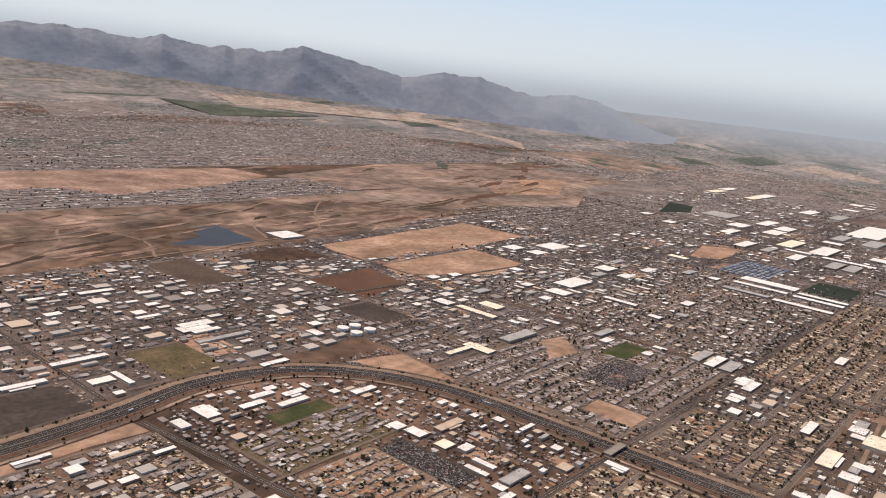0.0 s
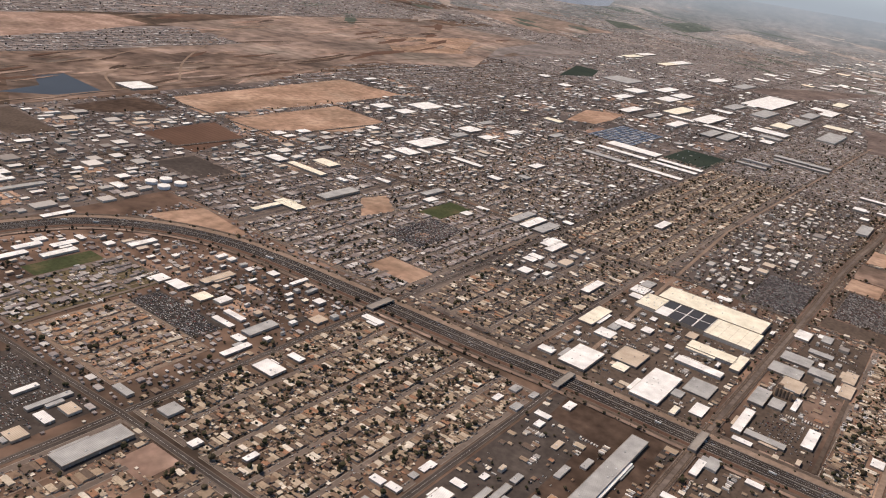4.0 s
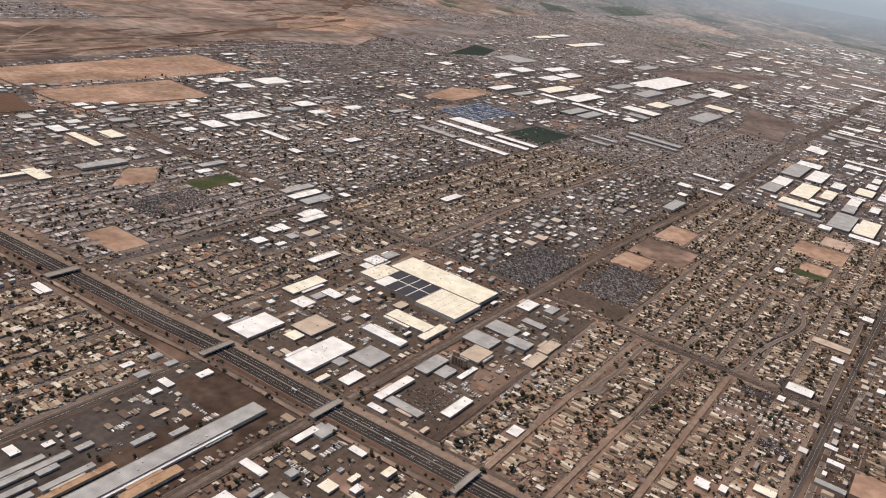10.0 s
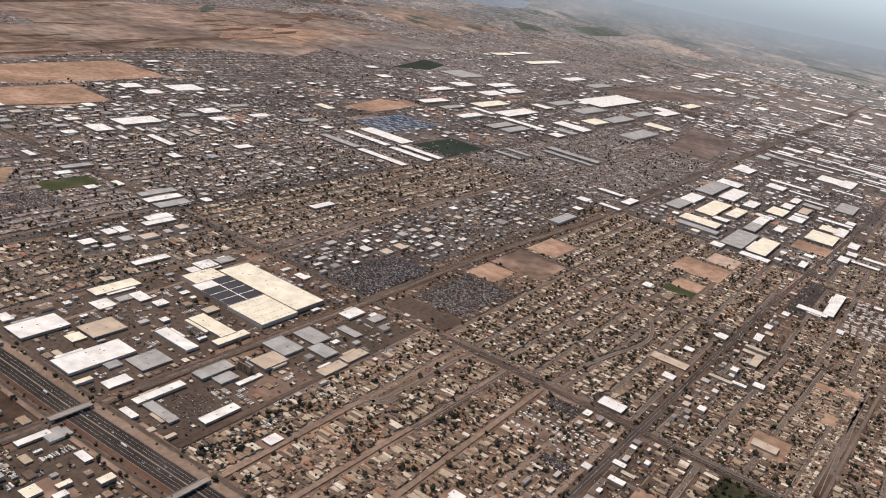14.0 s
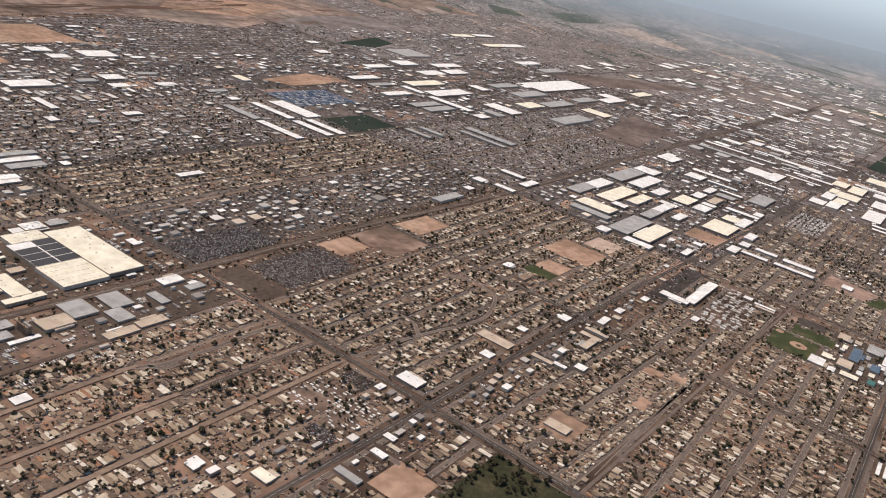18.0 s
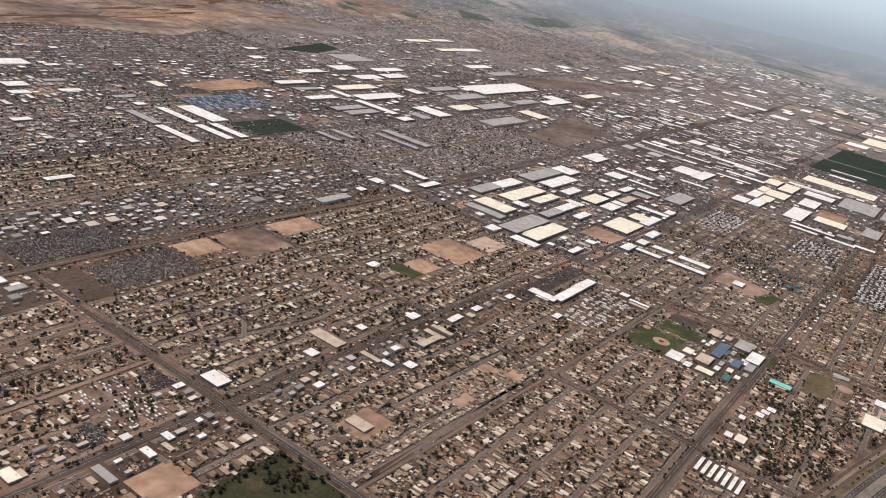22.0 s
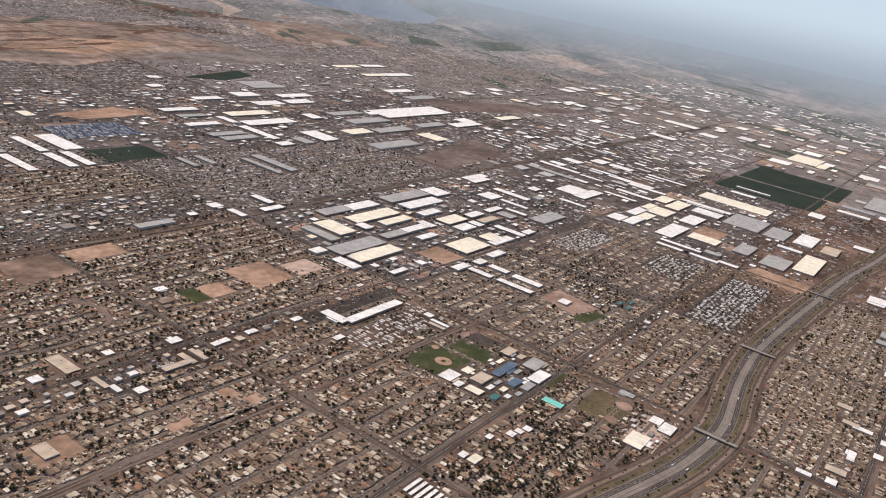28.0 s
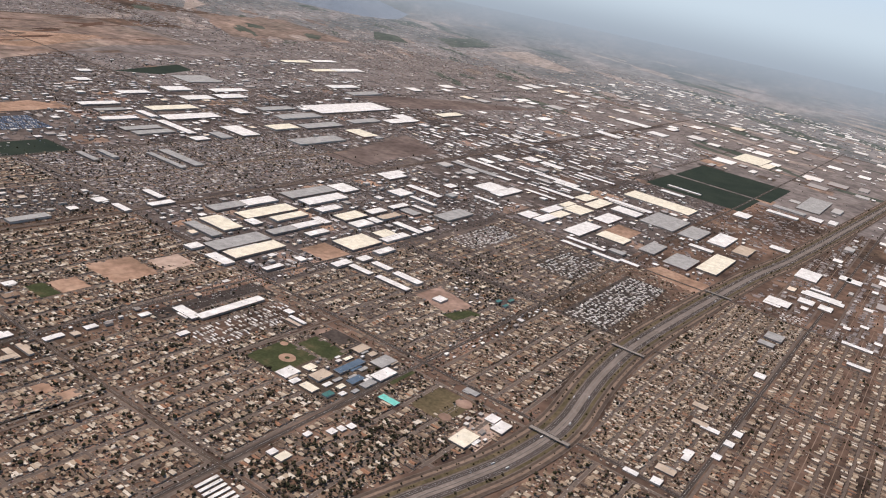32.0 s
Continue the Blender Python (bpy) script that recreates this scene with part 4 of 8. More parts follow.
def road(x0, y0, x1, y1, half=0.07, mat=CARRIAGE, label="straight grey city road", name="road", z=0.16, lines=True):
    """A straight road with a kerbed pavement on both sides and a centre line."""
    n = max(2, int(np.hypot(x1 - x0, y1 - y0) / 4) + 1)
    ROADS.append(1)
    z = z + 0.012 * len(ROADS)
    line = np.c_[np.linspace(x0, x1, n), np.linspace(y0, y1, n)]
    base = tagged(new(name, strip_mesh(name, line, -half, half, mat, z)), label, name.replace("_", " "), kind="structure")
    if lines:
        part("pavement", strip_mesh("pavement", line, half, half + 0.012, PAVE, z + 0.004, 0.1), base)
        part("pavement", strip_mesh("pavement", line, -half - 0.012, -half, PAVE, z + 0.004, 0.1), base)
        part("centre_line", strip_mesh("centre_line", line, -0.0008, 0.0008, PAINT, z + 0.008, 0.02), base)
    for x, y in np.c_[np.linspace(x0, x1, n * 40), np.linspace(y0, y1, n * 40)]:
        take(x - half, y - half, x + half, y + half, 0.01)
    return base


road(-2, 5.4, 18.5, 5.3, 0.041)
road(18.5, 5.3, 60, 5.75, 0.038)
road(-2, 1.75, 13.4, 1.78, 0.043)
road(13.4, 1.9, 24, 2.55, 0.039, DIRT_ROAD, "pale unpaved lane", lines=False)
road(24, 2.55, 45, 2.1, 0.035, DIRT_ROAD, "pale unpaved lane", lines=False)
road(12, -6.15, 27.3, -6.4, 0.046)
road(27.3, -6.4, 40, -7.0, 0.046)
road(40, -7.0, 100, -7.2, 0.046)
road(16, -12.25, 100, -12.75, 0.043)
road(18, -18.75, 90, -19.4, 0.043)
road(19.15, -9.05, 36, -9.8, 0.03, LANE, "narrow grey road", lines=False)
road(7.48, -4, 7.42, 5.4, 0.046)
road(7.42, 5.4, 7.28, 8.2, 0.046)
road(7.28, 8.2, 6.98, 11.1, 0.046)
road(6.96, 12.2, 7.1, 20.6, 0.046)
road(7.1, 27.2, 7.3, 40, 0.046)
road(7.3, 8.25, 10.1, 8.32, 0.03, LANE, "narrow grey road", lines=False)
road(13.5, -1.95, 19.1, -1.85, 0.035, STREET, lines=False)
road(19.15, -12.2, 19.25, 2, 0.043)
road(19.25, 2, 18.8, 20, 0.043)
road(24.8, -18.7, 24.9, -6.3, 0.036, STREET)
road(24.9, -6.3, 25.2, 14, 0.035)
road(30.7, -24, 31.3, -6.5, 0.046)
road(31.3, -6.5, 31.5, 5.5, 0.035)
road(37.2, -24, 37.6, 22, 0.046)
road(43.9, -24, 44.3, 40, 0.046)
road(56.8, -30, 57.2, 40, 0.046)
road(13.4, -4.56, 19.1, -4.52, 0.045, DIRT_ROAD, "wide dusty street", lines=False)
road(13.4, -3.68, 16.3, -3.73, 0.042, DIRT_ROAD, "wide dusty street", lines=False)
road(16.3, -3.8, 19.1, -3.84, 0.034, STREET, "grey residential street")
road(13.4, -2.78, 16.3, -2.77, 0.042, DIRT_ROAD, "wide dusty street", lines=False)
road(8, -2.75, 13.4, -2.75, 0.026, LANE, "narrow grey road", lines=False)
road(0, 16.0, 30, 14.2, 0.035)
road(30, 11.0, 90, 11.6, 0.046)
road(12, 20.6, 34, 22.9, 0.039, DIRT_ROAD, "pale unpaved lane", lines=False)
road(20, 24.2, 60, 23.2, 0.035, DIRT_ROAD, "pale unpaved road over the desert", lines=False)


def track(points, half=0.045, z=0.4):
    """A winding haul track over open ground."""
    tagged(new("haul_track", strip_mesh("haul_track", spline(points, 0.4), -half, half, DIRT_ROAD, z)), "pale winding dirt track over the desert", "track", kind="structure")


track([(9.5, 21.5), (11.5, 23.0), (13.0, 25.4), (17.0, 25.3), (20.5, 26.2), (24.0, 27.8), (30.0, 29.5)])
track([(13.2, 20.6), (14.0, 22.6), (13.2, 24.6), (10.5, 26.2), (8.0, 26.6)], z=0.41)
track([(18.0, 21.4), (19.2, 23.6), (22.0, 24.6), (26.0, 24.2), (31.0, 24.6), (38.0, 26.4), (48.0, 27.5)], z=0.42)
track([(21.0, 22.0), (23.5, 25.0), (27.0, 28.0), (33.0, 32.5), (40.0, 35.0)], z=0.43)


def rail_line(points):
    line = spline(points, 1.0)
    base = tagged(new("railway", strip_mesh("railway", line, -0.10, 0.10, GRAVEL, 0.53)), "railway line on a brown gravel bed", "railway", kind="structure")
    for off in (-0.06, 0.06):
        part("track_bed", strip_mesh("track_bed", line, off - 0.025, off + 0.025, STREET, 0.6, 0.1), base, "dark sleepers and ballast")
        for gauge in (-0.0055, 0.0055):
            part("rail", strip_mesh("rail", line, off + gauge - 0.001, off + gauge + 0.001, ROOFS["brown"], 0.66, 0.06), base, "rusty steel rail")
    for x, y in line:
        take(x - 0.5, y - 0.11, x + 0.5, y + 0.11)


rail_line([(-2, -0.45), (13, -0.45), (19.3, -0.5), (24, -0.5), (31, -0.75), (45, -0.6), (90, -0.2)])


def freeway(points, bands, label):
    """A divided freeway: banks, carriageways, shoulders, barrier and lane lines along one curve."""
    line = spline(points)
    base = None
    for name, left, right, mat, z, tag in bands:
        ob = new(name, strip_mesh(name, line, left, right, mat, z, 0.3 if name == "barrier" else 0.05))
        if base is None:
            base = tagged(ob, label, "freeway", kind="structure")
        else:
            ob.parent = base
            tagged(ob, tag)
    half = max(b for _, _, b, _, _, _ in bands)
    for x, y in line:
        take(x - half, y - half, x + half, y + half)
    return line


def bands_of(rows, lanes, surface=FAST_LANES):
    """Bands of a freeway from rows of name, left, right, material, height, label; lanes: (from, to) of each carriageway."""
    out = list(rows)
    for a, b in lanes:
        out.append(("carriageway", a, b, surface, 0.66, "dark asphalt lanes"))
        for i in (1, 2):
            x = a + (b - a) * i / 3
            out.append(("lane_line", x - 0.0005, x + 0.0005, PAINT, 0.70, "white lane line"))
        out.append(("shoulder", a - 0.008, a - 0.002, CONCRETE, 0.68, "pale concrete shoulder"))
        out.append(("shoulder", b + 0.002, b + 0.008, CONCRETE, 0.68, "pale concrete shoulder"))
    return out


FREEWAY_1 = freeway([(-3, 11.3), (2, 11.25), (4.86, 11.35), (6.9, 11.55), (8.4, 11.85), (9.6, 11.75), (10.75, 11.3), (11.70, 10.3), (12.25, 9.1), (12.46, 7.9), (12.55, 6.5), (12.62, 5.2), (12.72, 3.2), (12.86, 1.6), (12.9, -0.4), (13.0, -2.9), (13.1, -6), (13.2, -12)], bands_of([
    ("freeway", -0.50, 0.36, GRAVEL, 0.56, ""),
    ("bank", -0.40, -0.27, DIRT_ROAD, 0.62, "bare tan earth bank"),
    ("frontage_road", -0.48, -0.42, STREET, 0.63, "grey frontage road"),
    ("bank", 0.115, 0.20, BROWN_FIELD, 0.62, "dark brown bank"),
    ("frontage_road", 0.22, 0.27, STREET, 0.63, "grey frontage road"),
    ("verge", 0.28, 0.35, LOT_EARTH, 0.62, "bare brown verge"),
    ("barrier", -0.091, -0.079, CONCRETE, 0.95, "concrete median barrier"),
], [(-0.255, -0.096), (-0.074, 0.10)]), "curving divided freeway on bare earth banks")
FREEWAY_2 = freeway([(14, -14.2), (20, -14.4), (24.0, -14.7), (25.5, -14.95), (26.8, -15.25), (27.6, -15.47), (29.0, -15.8), (30.5, -15.97), (31.7, -15.94), (33.2, -15.72), (34.8, -15.54), (37.3, -15.46), (42.2, -15.75), (48, -16.2), (54, -16.9), (72.5, -18.4), (100, -20.5)], bands_of([
    ("freeway", -0.56, 0.54, GRAVEL, 0.56, ""),
    ("median", -0.08, 0.08, WIDE_MEDIAN, 0.63, "wide dusty paved median"),
    ("barrier", -0.006, 0.006, CONCRETE, 0.95, "concrete median barrier"),
    ("ramp", -0.40, -0.35, STREET, 0.63, "grey slip road"),
    ("ramp", 0.33, 0.38, STREET, 0.63, "grey slip road"),
    ("bank", -0.34, -0.24, DRY_GRASS, 0.62, "dry planted bank"),
    ("bank", 0.22, 0.30, DRY_GRASS, 0.62, "dry planted bank"),
    ("bank", 0.39, 0.45, DIRT_ROAD, 0.62, "bare tan earth bank"),
    ("bank", -0.47, -0.41, DIRT_ROAD, 0.62, "bare tan earth bank"),
    ("frontage_road", -0.54, -0.48, STREET, 0.63, "grey frontage road"),
    ("frontage_road", 0.46, 0.52, STREET, 0.63, "grey frontage road"),
], [(-0.20, -0.085), (0.085, 0.20)], WORN_LANES), "wide divided freeway with a pale median")


def overpass(x, y, length, width, turn, label="concrete road bridge over the freeway"):
    """A bridge: deck, two parapets and a row of piers."""
    e = tagged(thing("overpass", x, y, 0, turn), label, "bridge", "freeway bridges")
    l, w, h = length * U, width * U, 1.9
    part("deck", box_mesh("deck", l, w, 0.45, CONCRETE, h), e)
    part("road_surface", box_mesh("road_surface", l, w - 0.5, 0.04, CONCRETE, h + 0.45), e, "grey road surface")
    for s in (-1, 1):
        me = box_mesh("parapet", l, 0.2, 0.35, CONCRETE, h + 0.45)
        part("parapet", me, e).location = (0, s * (w / 2 - 0.1), 0)
        me = box_mesh("abutment", 2.0, w, h, CONCRETE)
        part("abutment", me, e).location = (s * (l / 2 - 1.0), 0, 0)
    for i in (-1, 0, 1):
        part("pier", box_mesh("pier", 0.4, w * 0.7, h, CONCRETE), e).location = (i * l * 0.22, 0, 0)


overpass(12.6, 5.36, 0.62, 0.16, 0)
overpass(12.87, 1.77, 0.62, 0.12, 0)
overpass(12.9, -0.45, 0.62, 0.12, 0, "concrete railway bridge over the freeway")
overpass(13.0, -2.75, 0.62, 0.1, 0)
overpass(30.65, -15.98, 0.95, 0.13, 90)
overpass(36.5, -15.46, 0.95, 0.12, 90)
overpass(44.0, -15.87, 0.95, 0.12, 90)


# ---- large sheds, each at its place ----


FAR_SHEDS = []


def warehouse(x, y, w, d, h, tint):
    """A flat-roofed shed: walls, roof slab, parapets, roof plant, skylights and dock doors; the farthest are joined later."""
    if x > 42.5:
        FAR_SHEDS.append((x, y, w, d, h, tint))
        take(x - w / 2, y - d / 2, x + w / 2, y + d / 2, 0.06)
        return None
    rng = random.Random(int(x * 917 + y * 31 + w * 7))
    words = {"white": "white", "grey": "grey", "cream": "cream", "tan": "tan", "rust": "rusty orange", "orange": "bright orange", "brown": "brown", "blue": "blue", "green": "dark green", "teal": "bright turquoise"}[tint]
    size = "large" if w * d > 0.5 else "long narrow" if max(w, d) > 3 * min(w, d) else "low"
    e = tagged(thing("warehouse", x, y), f"{size} flat-roofed shed with a {words} metal roof", "warehouse", "industrial sheds")
    a, b, c = w * U, d * U, h * U + 0.04 * rng.random()
    part("wall", box_mesh("wall", a, b, c - 0.1, WALL), e)
    part("roof", box_mesh("roof", a + 0.1, b + 0.1, 0.12, ROOFS[tint], c - 0.1), e, f"{words} metal roof")
    for s in (-1, 1) if w * d > 0.09 else ():
        part("parapet", box_mesh("parapet", a + 0.3, 0.14, 0.4, WALL, c - 0.2), e).location = (0, s * (b / 2 + 0.12), 0)
        part("parapet", box_mesh("parapet", 0.14, b + 0.08, 0.4, WALL, c - 0.2), e).location = (s * (a / 2 + 0.12), 0, 0)
    for _ in range(min(8 if x < 31 else 2, 1 + int(w * d * 10))):
        k = rng.choice(("roof_vent", "skylight", "roof_vent"))
        m = box_mesh(k, rng.uniform(0.5, 1.1), rng.uniform(0.4, 0.9), 0.35 if k == "roof_vent" else 0.1, PLANT if k == "roof_vent" else GLASS, c + 0.02)
        part(k, m, e).location = (rng.uniform(-0.42, 0.42) * a, rng.uniform(-0.42, 0.42) * b, 0)
    if x < 34 and w * d > 0.05 and rng.random() < 0.55:
        side, along = rng.choice((-1, 1)), rng.uniform(0.3, 0.65)
        aw, ad, ah = (a * along, rng.uniform(1.6, 3.4), c * rng.uniform(0.55, 0.8)) if a > b else (rng.uniform(1.6, 3.4), b * along, c * rng.uniform(0.55, 0.8))
        at = (rng.uniform(-0.5, 0.5) * (a - aw), side * (b + ad) / 2 + side * 0.2, 0) if a > b else (side * (a + aw) / 2 + side * 0.2, rng.uniform(-0.5, 0.5) * (b - ad), 0)
        low = part("annex", box_mesh("annex", aw, ad, ah, WALL), e)
        low.location = at
        cover = rng.choice((tint, "white", "grey", "tan"))
        part("annex_roof", box_mesh("annex_roof", aw + 0.1, ad + 0.1, 0.1, ROOFS[cover], ah), low, f"{cover} lean-to roof")
    doors = min(5, int(a / 2.5)) if w * d > 0.09 and x < 31 else 1
    for i in range(doors):
        m = box_mesh("dock_door", 0.9, 0.08, min(1.1, c * 0.6), DOOR)
        part("dock_door", m, e).location = ((i + 0.5) / doors * a - a / 2, -b / 2 - 0.04, 0)
    take(x - w / 2, y - d / 2, x + w / 2, y + d / 2, 0.06)
    return e


warehouse(10.71, 0.20, 3.10, 0.25, 0.056, "grey")
warehouse(20.13, 14.82, 0.44, 0.30, 0.050, "white")
warehouse(19.23, 14.96, 0.41, 0.32, 0.050, "white")
warehouse(19.31, 13.18, 0.64, 0.30, 0.050, "grey")
warehouse(16.58, 10.05, 1.25, 0.33, 0.060, "grey")
warehouse(25.93, 16.47, 0.83, 0.58, 0.050, "white")
warehouse(27.87, 15.86, 1.38, 0.86, 0.050, "white")
warehouse(26.12, 15.50, 0.78, 0.54, 0.050, "white")
warehouse(29.26, 15.32, 0.60, 0.30, 0.050, "white")
warehouse(23.14, 12.23, 1.48, 0.69, 0.050, "white")
warehouse(21.37, 12.88, 0.45, 0.30, 0.050, "white")
warehouse(21.55, 11.83, 0.62, 0.69, 0.050, "white")
warehouse(20.50, 11.66, 0.42, 0.30, 0.050, "white")
warehouse(25.20, 12.39, 0.71, 0.35, 0.050, "grey")
warehouse(26.38, 12.72, 0.83, 0.57, 0.050, "white")
warehouse(25.97, 11.72, 0.68, 0.41, 0.050, "white")
warehouse(27.82, 11.73, 0.84, 0.34, 0.050, "white")
warehouse(29.26, 10.72, 0.91, 0.30, 0.050, "grey")
warehouse(29.17, 9.74, 0.43, 0.34, 0.050, "white")
warehouse(31.75, 12.20, 0.48, 0.79, 0.050, "cream")
warehouse(28.02, 13.09, 0.84, 0.30, 0.050, "grey")
warehouse(22.47, 10.19, 0.26, 1.09, 0.050, "white")
warehouse(24.40, 8.82, 0.62, 0.30, 0.050, "white")
warehouse(22.82, 8.35, 0.31, 0.31, 0.050, "grey")
warehouse(21.83, 8.77, 0.30, 0.38, 0.050, "white")
warehouse(17.37, 11.92, 0.27, 1.24, 0.050, "cream")
warehouse(18.27, 12.07, 0.45, 0.66, 0.050, "cream")
warehouse(17.31, 13.01, 0.40, 0.55, 0.050, "white")
warehouse(17.52, 10.79, 0.18, 0.29, 0.050, "white")
warehouse(17.93, 10.79, 0.18, 0.32, 0.050, "white")
warehouse(18.49, 10.22, 0.18, 0.45, 0.050, "white")
warehouse(18.96, 8.90, 0.82, 0.22, 0.050, "grey")
warehouse(18.37, 8.53, 0.44, 0.22, 0.050, "white")
warehouse(19.52, 6.46, 1.03, 0.25, 0.040, "grey")
warehouse(19.38, 6.06, 1.01, 0.26, 0.040, "white")
warehouse(19.34, 5.67, 0.90, 0.31, 0.040, "grey")
warehouse(18.34, 4.85, 0.79, 0.22, 0.040, "white")
warehouse(17.09, 4.83, 0.23, 0.27, 0.040, "white")
warehouse(17.36, 4.83, 0.21, 0.32, 0.040, "white")
warehouse(20.22, 5.52, 0.21, 0.25, 0.040, "white")
warehouse(18.37, 7.40, 0.29, 0.22, 0.040, "white")
warehouse(19.08, 7.39, 0.18, 0.33, 0.040, "white")
warehouse(22.60, 3.89, 0.78, 0.22, 0.050, "white")
warehouse(29.74, 20.35, 0.68, 0.30, 0.050, "white")
warehouse(42.43, 18.56, 0.77, 0.53, 0.050, "white")
warehouse(41.02, 16.56, 0.88, 0.60, 0.050, "white")
warehouse(34.42, -1.71, 1.40, 0.51, 0.070, "grey")
warehouse(35.78, -1.75, 1.51, 0.53, 0.070, "white")
warehouse(38.39, -1.72, 2.44, 0.66, 0.070, "grey")
warehouse(40.17, -1.89, 0.96, 0.89, 0.070, "white")
warehouse(38.31, -2.55, 2.17, 0.59, 0.070, "white")
warehouse(35.32, -2.67, 2.35, 0.63, 0.070, "cream")
warehouse(35.66, -3.38, 1.51, 0.41, 0.070, "cream")
warehouse(37.64, -3.39, 1.12, 0.41, 0.070, "white")
warehouse(33.12, -2.89, 0.77, 1.21, 0.070, "cream")
warehouse(34.14, -3.27, 0.42, 0.49, 0.070, "white")
warehouse(32.28, -3.05, 0.41, 1.31, 0.070, "grey")
warehouse(34.46, -4.25, 1.13, 0.38, 0.070, "grey")
warehouse(35.69, -4.23, 1.33, 0.36, 0.070, "white")
warehouse(35.36, -4.93, 0.95, 0.30, 0.070, "white")
warehouse(36.41, -4.16, 0.37, 0.62, 0.070, "white")
warehouse(37.79, -4.30, 1.24, 0.60, 0.070, "cream")
warehouse(37.50, -5.03, 0.89, 0.48, 0.070, "white")
warehouse(38.26, -5.03, 0.39, 0.49, 0.070, "white")
warehouse(39.17, -4.36, 0.92, 0.38, 0.070, "white")
warehouse(39.18, -4.98, 1.11, 0.34, 0.070, "tan")
warehouse(42.12, -3.26, 0.93, 0.70, 0.070, "white")
warehouse(44.07, -1.29, 1.57, 0.42, 0.070, "white")
warehouse(43.85, -1.69, 1.32, 0.36, 0.070, "white")
warehouse(40.54, -4.37, 1.04, 0.30, 0.070, "white")
warehouse(43.38, -3.56, 0.40, 1.64, 0.070, "white")
warehouse(42.14, -4.39, 0.26, 1.23, 0.070, "white")
warehouse(41.21, -5.01, 0.26, 0.89, 0.070, "white")
warehouse(40.43, -5.03, 0.54, 0.68, 0.070, "grey")
warehouse(38.81, -6.11, 0.34, 1.18, 0.070, "white")
warehouse(37.48, -6.14, 0.79, 0.60, 0.070, "cream")
warehouse(37.52, -6.52, 1.31, 0.35, 0.070, "white")
warehouse(39.41, -6.55, 0.61, 0.30, 0.070, "white")
warehouse(41.89, -6.05, 1.85, 0.67, 0.070, "grey")
warehouse(45.34, -3.59, 0.62, 0.43, 0.070, "white")
warehouse(47.27, -4.52, 1.48, 0.99, 0.070, "white")
warehouse(44.16, -4.43, 0.48, 0.36, 0.070, "grey")
warehouse(35.95, -6.17, 1.50, 0.88, 0.070, "cream")
warehouse(34.05, -7.14, 0.72, 0.30, 0.070, "white")
warehouse(35.00, -7.24, 0.51, 0.30, 0.070, "white")
warehouse(36.15, -7.13, 0.84, 0.30, 0.070, "white")
warehouse(32.52, -4.34, 2.12, 0.66, 0.070, "grey")
warehouse(32.52, -5.07, 2.03, 0.55, 0.070, "cream")
warehouse(31.11, -5.14, 0.40, 0.83, 0.070, "white")
warehouse(31.12, -4.04, 0.49, 0.35, 0.070, "white")
warehouse(32.02, -6.33, 0.71, 0.20, 0.070, "white")
warehouse(50.87, -2.05, 0.35, 2.23, 0.070, "white")
warehouse(49.40, -2.33, 0.43, 2.54, 0.070, "grey")
warehouse(53.25, -1.64, 0.74, 1.00, 0.070, "white")
warehouse(55.10, -2.43, 1.09, 0.74, 0.070, "white")
warehouse(45.17, -5.56, 0.26, 1.22, 0.070, "white")
warehouse(47.39, -5.27, 2.04, 0.55, 0.070, "white")
warehouse(49.46, -3.93, 0.35, 0.65, 0.070, "white")
warehouse(50.71, -3.92, 0.26, 1.21, 0.070, "white")
warehouse(52.75, -3.67, 0.30, 1.44, 0.070, "white")
warehouse(55.19, -3.63, 0.70, 1.28, 0.070, "white")
warehouse(52.50, -5.26, 0.50, 2.37, 0.070, "white")
warehouse(52.03, -6.30, 0.38, 1.88, 0.070, "white")
warehouse(54.84, -5.66, 0.26, 1.00, 0.070, "white")
warehouse(55.47, -6.10, 0.31, 2.09, 0.070, "white")
warehouse(50.11, -6.43, 0.38, 1.80, 0.070, "white")
warehouse(48.88, -6.21, 0.26, 1.56, 0.070, "white")
warehouse(50.95, -7.57, 1.37, 0.64, 0.070, "cream")
warehouse(50.62, -8.36, 1.94, 0.66, 0.070, "cream")
warehouse(48.66, -7.64, 1.35, 0.36, 0.070, "cream")
warehouse(47.34, -7.65, 1.65, 0.45, 0.070, "white")
warehouse(46.90, -8.21, 1.16, 0.50, 0.070, "cream")
warehouse(45.33, -7.54, 0.99, 0.60, 0.070, "white")
warehouse(45.63, -8.14, 1.39, 0.47, 0.070, "white")
warehouse(46.03, -9.68, 2.28, 0.72, 0.070, "white")
warehouse(48.78, -9.64, 1.68, 0.72, 0.070, "white")
warehouse(52.18, -9.20, 0.43, 2.38, 0.070, "white")
warehouse(50.95, -9.65, 1.01, 1.24, 0.070, "white")
warehouse(54.77, -9.92, 1.55, 3.35, 0.070, "cream")
warehouse(57.66, -9.55, 0.47, 1.27, 0.070, "white")
warehouse(59.45, -9.62, 0.26, 1.83, 0.070, "white")
warehouse(51.45, -11.32, 2.53, 1.56, 0.070, "grey")
warehouse(51.18, -12.77, 2.13, 0.89, 0.070, "grey")
warehouse(46.32, -10.93, 0.96, 1.18, 0.070, "cream")
warehouse(46.78, -12.45, 1.66, 0.63, 0.070, "grey")
warehouse(44.26, -10.62, 0.26, 1.61, 0.070, "white")
warehouse(43.62, -10.54, 0.26, 1.28, 0.070, "white")
warehouse(43.63, -11.59, 0.26, 1.34, 0.070, "white")
warehouse(76.81, -9.09, 3.95, 2.00, 0.070, "cream")
